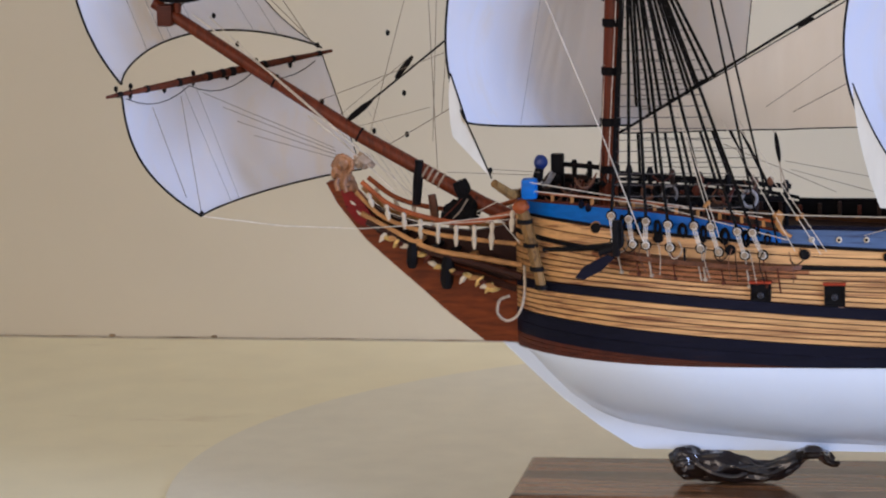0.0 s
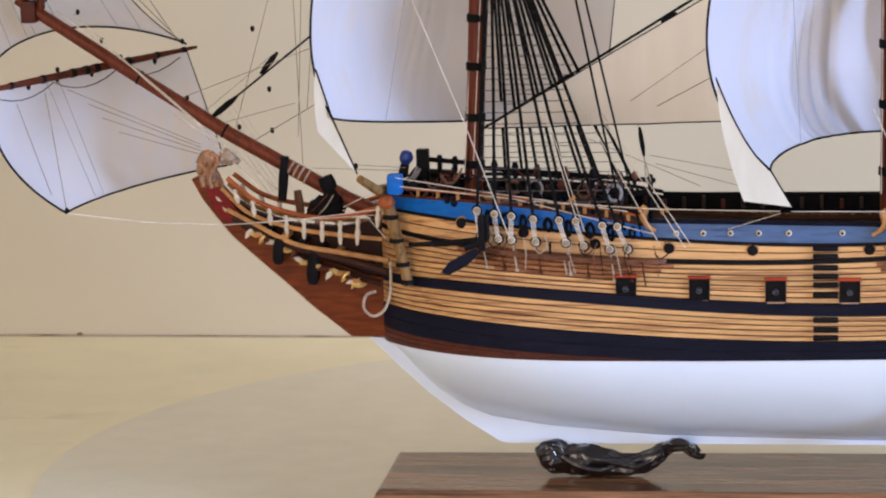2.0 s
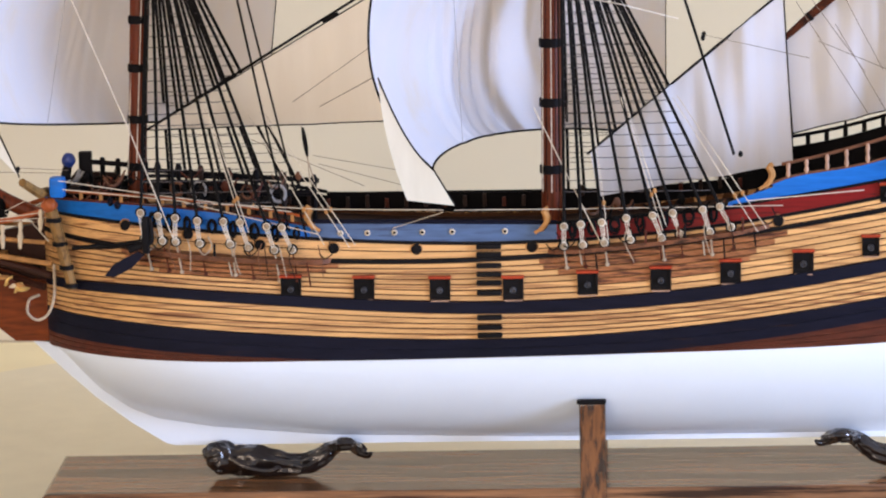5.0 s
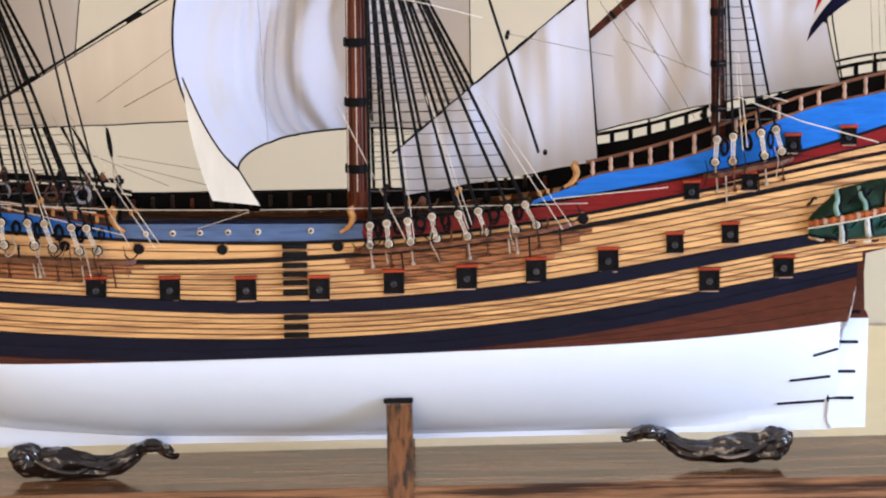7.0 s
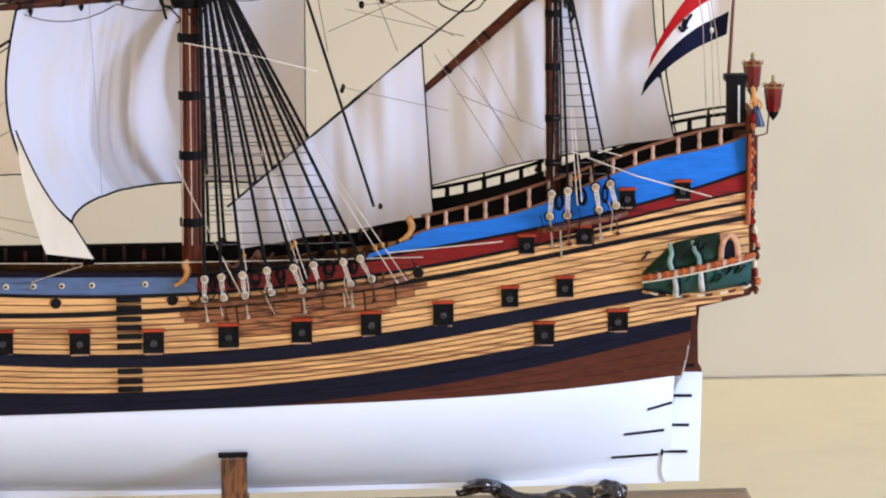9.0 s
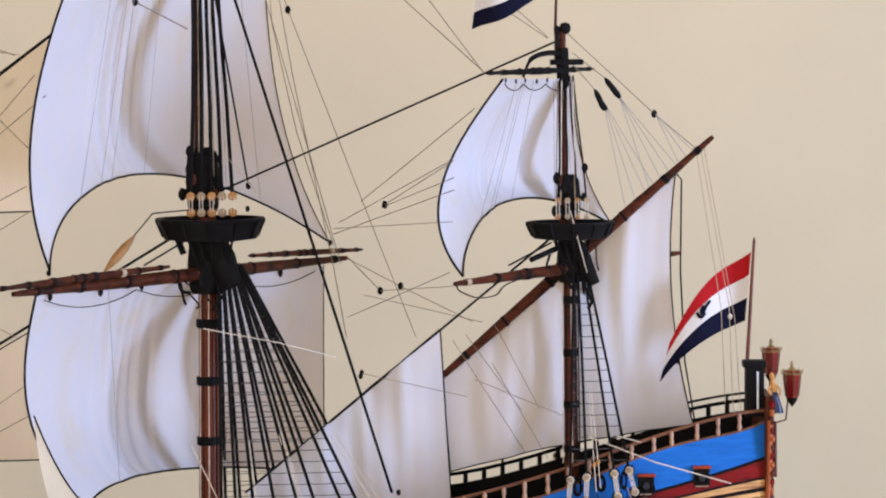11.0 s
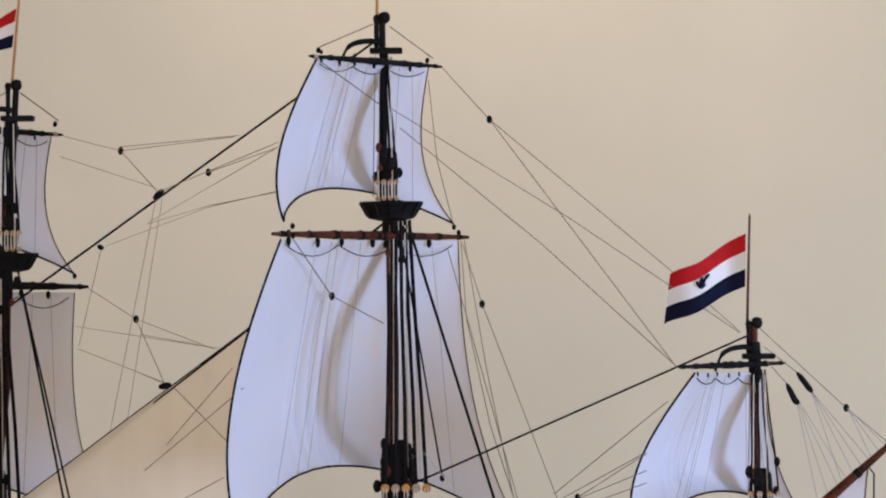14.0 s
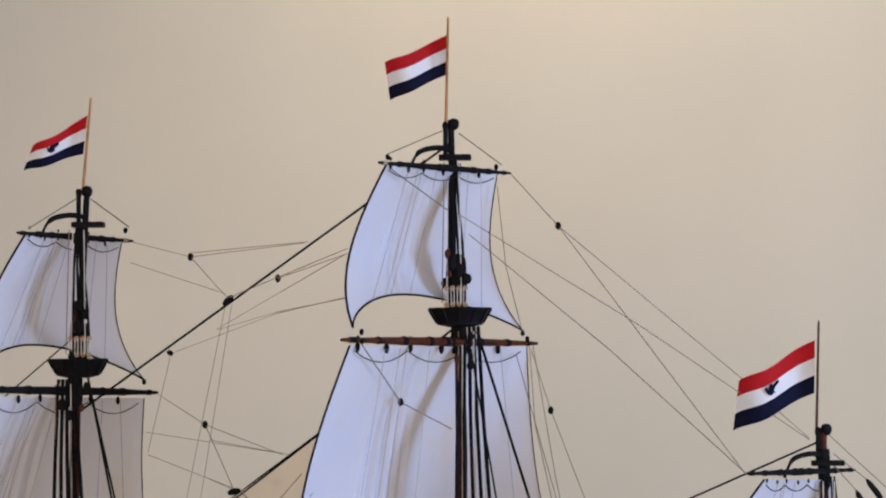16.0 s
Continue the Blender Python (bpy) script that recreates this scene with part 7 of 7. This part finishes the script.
# thin lines under the bowsprit and about the fore stay
for a, b in (((-0.6360, 0, 1.1122), (-0.7261, -0.07, 1.1669)), ((-0.6351, 0, 1.1094), (-0.7129, -0.06, 1.1541)), ((-0.6333, 0, 1.1061), (-0.7042, -0.05, 1.1412)), ((-0.6325, 0, 1.1028), (-0.6931, -0.04, 1.1282)), ((-0.7394, -0.09, 1.1672), (-0.7284, -0.082, 1.0698)), ((-0.7574, -0.11, 1.1608), (-0.7383, -0.09, 1.0849)),
             ((-0.5536, 0, 1.2334), (-0.5500, 0, 1.0874)), ((-0.5470, 0, 1.2334), (-0.5533, 0, 1.1177)), ((-0.5363, 0, 1.2333), (-0.5451, 0, 1.1410)), ((-0.6056, 0, 1.1248), (-0.5737, 0, 1.2336)), ((-0.6753, 0, 1.2346), (-0.6651, 0.06, 1.1905)), ((-0.6574, 0, 1.2066), (-0.6951, 0.04, 1.2307)), ((-0.6499, 0, 1.1506), (-0.5198, -0.1, 1.2024)), ((-0.6312, 0, 1.1389), (-0.5686, -0.02, 1.1875)), ((-0.6173, 0, 1.1295), (-0.5553, 0, 1.1456)), ((-0.5893, 0, 1.1154), (-0.5165, -0.1, 1.1588)),
             ((-0.4701, 0, 1.0898), (-0.5306, -0.06, 1.1011)), ((-0.4863, -0.1, 1.1095), (-0.4602, -0.03, 1.0966)), ((-0.3692, -0.05, 1.0429), (-0.3341, 0, 1.0738)), ((-0.2610, 0, 1.0945), (-0.1876, 0.03, 1.0693)), ((-0.2655, 0, 1.1014), (-0.1875, 0.03, 1.0818)), ((-0.3152, 0, 1.1152), (-0.2276, 0.03, 1.0715)),
             ((-0.2876, 0, 1.1403), (-0.2111, -0.05, 1.1956)), ((-0.2921, 0, 1.1448), (-0.2466, 0, 1.1810)), ((-0.2605, 0, 1.1402), (-0.2052, -0.1, 1.1774)), ((0.0497, -0.03, 1.1973), (0.1336, 0, 1.1741)), ((0.1228, 0, 1.2196), (0.1806, 0, 1.1276)), ((0.1405, 0, 1.1876), (0.2125, 0, 1.1567)), ((0.1541, 0, 1.2009), (0.1987, 0, 1.1227)),
             ((0.1150, -0.135, 1.2853), (0.0401, 0.1, 1.2292)), ((0.0543, 0.1, 1.2478), (0.1468, 0, 1.2337)), ((0.1180, -0.135, 1.3708), (0.0344, 0.12, 1.3065)), ((0.1187, -0.135, 1.3571), (0.0692, 0.1, 1.3200)), ((0.1332, 0, 1.2239), (0.1779, 0, 1.1618)), ((0.1559, 0, 1.2327), (0.1916, 0, 1.1639))):
    cord([a, b], 0.00034)
for p in ((-0.5882, 0, 1.2070), (-0.5761, 0, 1.1573), (-0.5748, 0, 1.1233), (-0.4854, -0.11, 1.1101), (-0.7779, -0.14, 1.1792), (-0.7275, -0.085, 1.0712), (-0.6545, 0.03, 1.1938), (-0.7342, 0, 1.2221), (-0.7150, 0, 1.1986), (-0.6451, 0, 1.1506), (-0.6022, 0, 1.1262), (-0.2740, 0, 1.1457), (0.0269, 0.13, 1.2892), (-0.1866, -0.15, 1.2900), (-0.1498, -0.115, 1.5388), (-0.0241, 0.06, 1.5424), (-0.3533, 0.05, 1.6341), (-0.3408, 0.07, 1.5098), (-0.1308, -0.08, 1.6834), (-0.0482, 0.04, 1.6825), (-0.1498, -0.12, 1.5460), (-0.0279, 0.06, 1.5472), (-0.0854, -0.004, 1.6455), (-0.0392, -0.012, 1.3275), (0.0498, 0, 1.1945), (0.3035, 0, 1.1999), (0.0762, -0.07, 1.1081), (0.0489, 0, 1.1917)):
    block(p, 0.0018)
# slings, jeers and lifts at the lower yards: the tan purchase beside the main top
for a, b, r in (((-0.1133, -0.03, 1.3260), (-0.1286, -0.04, 1.3083), 0.0006), ((-0.1133, -0.03, 1.3260), (-0.0845, -0.03, 1.3283), 0.0006), ((-0.1202, -0.04, 1.2860), (-0.0878, -0.01, 1.3033), 0.0008), ((-0.0945, -0.01, 1.3034), (-0.0902, -0.01, 1.2921), 0.0028), ((0.1643, -0.06, 1.2838), (0.2013, -0.01, 1.2973), 0.0008), ((0.1841, -0.03, 1.2856), (0.2058, -0.01, 1.2928), 0.0024)):
    rope("purchase", [a, b], r, OCHRE if r == 0.0018 else TAR, ship, n=6)

bm = bmesh.new()
lump(bm, (-0.4608, -0.02, 1.1034), (0.0056, 0.0056, 0.0062), 2, 0.1)
put("blue_boss", bm, mat("deep_blue_paint", (0.008, 0.03, 0.17), 0.4, var=0.2, scale=80), ship, "round deep blue painted boss")

# tarred shroud necks gathered under the tops
for parent, x, z, r in ((mainmast, -0.069, 1.3, 0.0135), (foremast, -0.396, 1.289, 0.0125), (mizzen, 0.2185, 1.298, 0.008)):
    bm = bmesh.new()
    tube(bm, [(x, -0.004, z), (x + 0.008, -0.006, z - 0.014), (x + 0.017, -0.011, z - 0.034)], [r, r * 0.95, r * 0.62], 12)
    put("shroud_neck", bm, TAR, parent)

# coils and loose line about the decks
rng = random.Random(21)
for x0, x1, za, zb, n in ((-0.455, -0.27, 1.072, 1.092, 34), (-0.05, 0.09, 1.052, 1.064, 14), (0.2, 0.26, 1.09, 1.106, 8)):
    for k in range(n):
        x, z, y = rng.uniform(x0, x1), rng.uniform(za, zb), rng.uniform(-0.05, -0.01)
        w, h = rng.uniform(0.004, 0.01), rng.uniform(0.003, 0.007)
        rope("loose_line", smooth_path([(x - w, y, z + h * 0.4), (x - w * 0.3, y - 0.003, z - h * 0.5), (x + w * 0.4, y, z - h * 0.3), (x + w, y + 0.003, z + h)], 4), rng.uniform(0.0005, 0.001), rng.choice((TAR, TAR, TAR, BROWN, WORN)), ship, n=4)
    for k in range(n // 3):
        x, z, y = rng.uniform(x0, x1), rng.uniform(za, zb), rng.uniform(-0.05, -0.01)
        block((x, y, z), rng.uniform(0.002, 0.0036), material=rng.choice((TAR, BROWN, WORN, TAR)), name="deck_tackle_block")
# pale falls that run down beside the shrouds to the channels
for a, b in (((-0.0505, -0.06, 1.1414), (-0.0275, -0.09, 1.0450)), ((0.0060, -0.075, 1.1022), (0.0149, -0.09, 1.0517)), ((0.0109, -0.075, 1.1043), (0.0177, -0.09, 1.0552)), ((0.0574, -0.07, 1.1271), (0.0886, -0.088, 1.0496)), ((0.0645, -0.07, 1.1291), (0.0953, -0.088, 1.0521)), ((0.2291, -0.06, 1.1621), (0.2306, -0.074, 1.1068)), ((0.2349, -0.06, 1.1620), (0.2341, -0.074, 1.1094)),
             ((-0.3197, -0.07, 1.1029), (-0.3116, -0.09, 1.0523)), ((-0.3166, -0.07, 1.1029), (-0.3089, -0.09, 1.0546)), ((-0.2627, -0.075, 1.1037), (-0.2497, -0.09, 1.0436)), ((-0.2397, -0.07, 1.1073), (-0.2301, -0.088, 1.0411)), ((-0.2366, -0.07, 1.1096), (-0.2257, -0.088, 1.0433))):
    head = Vector(min(((-0.055, -0.012, 1.275), (-0.385, -0.012, 1.265), (0.224, -0.008, 1.27)), key=lambda h: abs(h[0] - a[0] + 0.03)))
    rope("fall", [head.lerp(Vector(b), 0.55), b], 0.00045, PALE_ROPE, ship, n=4)
    block(head.lerp(Vector(b), 0.88), 0.0016, material=OCHRE)

# small lines about the main and fore tops, and reef pendants on the sails
rng = random.Random(8)
for x, z in ((-0.073, 1.262), (-0.4, 1.25), (0.217, 1.268)):
    for k in range(7):
        a = Vector((x + rng.uniform(-0.022, 0.02), -0.02 - rng.uniform(0, 0.012), z + rng.uniform(-0.004, 0.03)))
        b = a + Vector((rng.uniform(-0.012, 0.012), rng.uniform(-0.002, 0.002), -rng.uniform(0.008, 0.022)))
        m_ = a.lerp(b, 0.5) + Vector((rng.uniform(-0.005, 0.005), 0, -0.003))
        rope("lashing_end", smooth_path([a, m_, b], 4), rng.uniform(0.0006, 0.0014), TAR, ship, n=5)

bm = bmesh.new()
a, b = Vector((-0.1272, -0.042, 1.3093)), Vector((-0.1504, -0.06, 1.2827))
tube(bm, [a.lerp(b, t) for t in (0, 0.12, 0.3, 0.6, 0.85, 1)], [0.0008, 0.002, 0.0034, 0.0036, 0.002, 0.0006], 10)
put("long_tackle_block", bm, OCHRE, ship)
# lines that run down the lower masts
for x0, x1, z0, z1, y in ((-0.0715, -0.0735, 1.262, 1.07, -0.0079), (-0.398, -0.409, 1.25, 1.085, -0.0072), (0.217, 0.2172, 1.268, 1.12, -0.0054)):
    for dx, r, m_ in ((-0.0062, 0.0006, PALE_ROPE), (-0.0035, 0.0007, TAR), (0.0004, 0.0006, PALE_ROPE), (0.0032, 0.0009, TAR), (0.006, 0.0008, TAR)):
        rope("mast_line", [(x0 + dx, y + abs(dx) * 0.45, z0), (x1 + dx * 1.1, y + abs(dx) * 0.35, z1)], r, m_, ship, n=4)

# a web of pale lines beyond the bowsprit
for k in range(6):
    rope("bowsprit_line", [tuple(Vector((-0.6344, 0.016, 1.1407)) + Vector((0.0052 * k, 0, 0.0012 * k))), tuple(Vector((-0.5850, 0.03, 1.0652)) + Vector((0.0042 * k, 0, 0.0005 * k)))], 0.00028, PALE_ROPE, ship, n=4)
for a, b in (((-0.2760, 0, 1.1302), (-0.2734, 0, 1.1220)), ((-0.2700, 0, 1.1019), (-0.2685, 0, 1.0785)), ((-0.2709, 0, 1.1019), (-0.2648, 0, 1.0799))):
    rope("tack_line", [a, b], 0.0006, HEMP, ship, n=4)
# a thin tarred backstay beside the main topmast, ending in a block
stay((-0.069, -0.012, 1.535), (-0.0383, -0.012, 1.3458), 0.0008, name="backstay")
block((-0.0383, -0.012, 1.3458), 0.0022)
# footropes slung in loops under the crossjack
loops = [(0.12, 1.2748), (0.1244, 1.2678), (0.1387, 1.2607), (0.154, 1.2605), (0.1624, 1.2659), (0.1777, 1.2699)]
rope("footrope", smooth_path([(x, -0.125 + 0.022 * k, z) for k, (x, z) in enumerate(loops)], 5), 0.0006, TAR, ship, n=4)
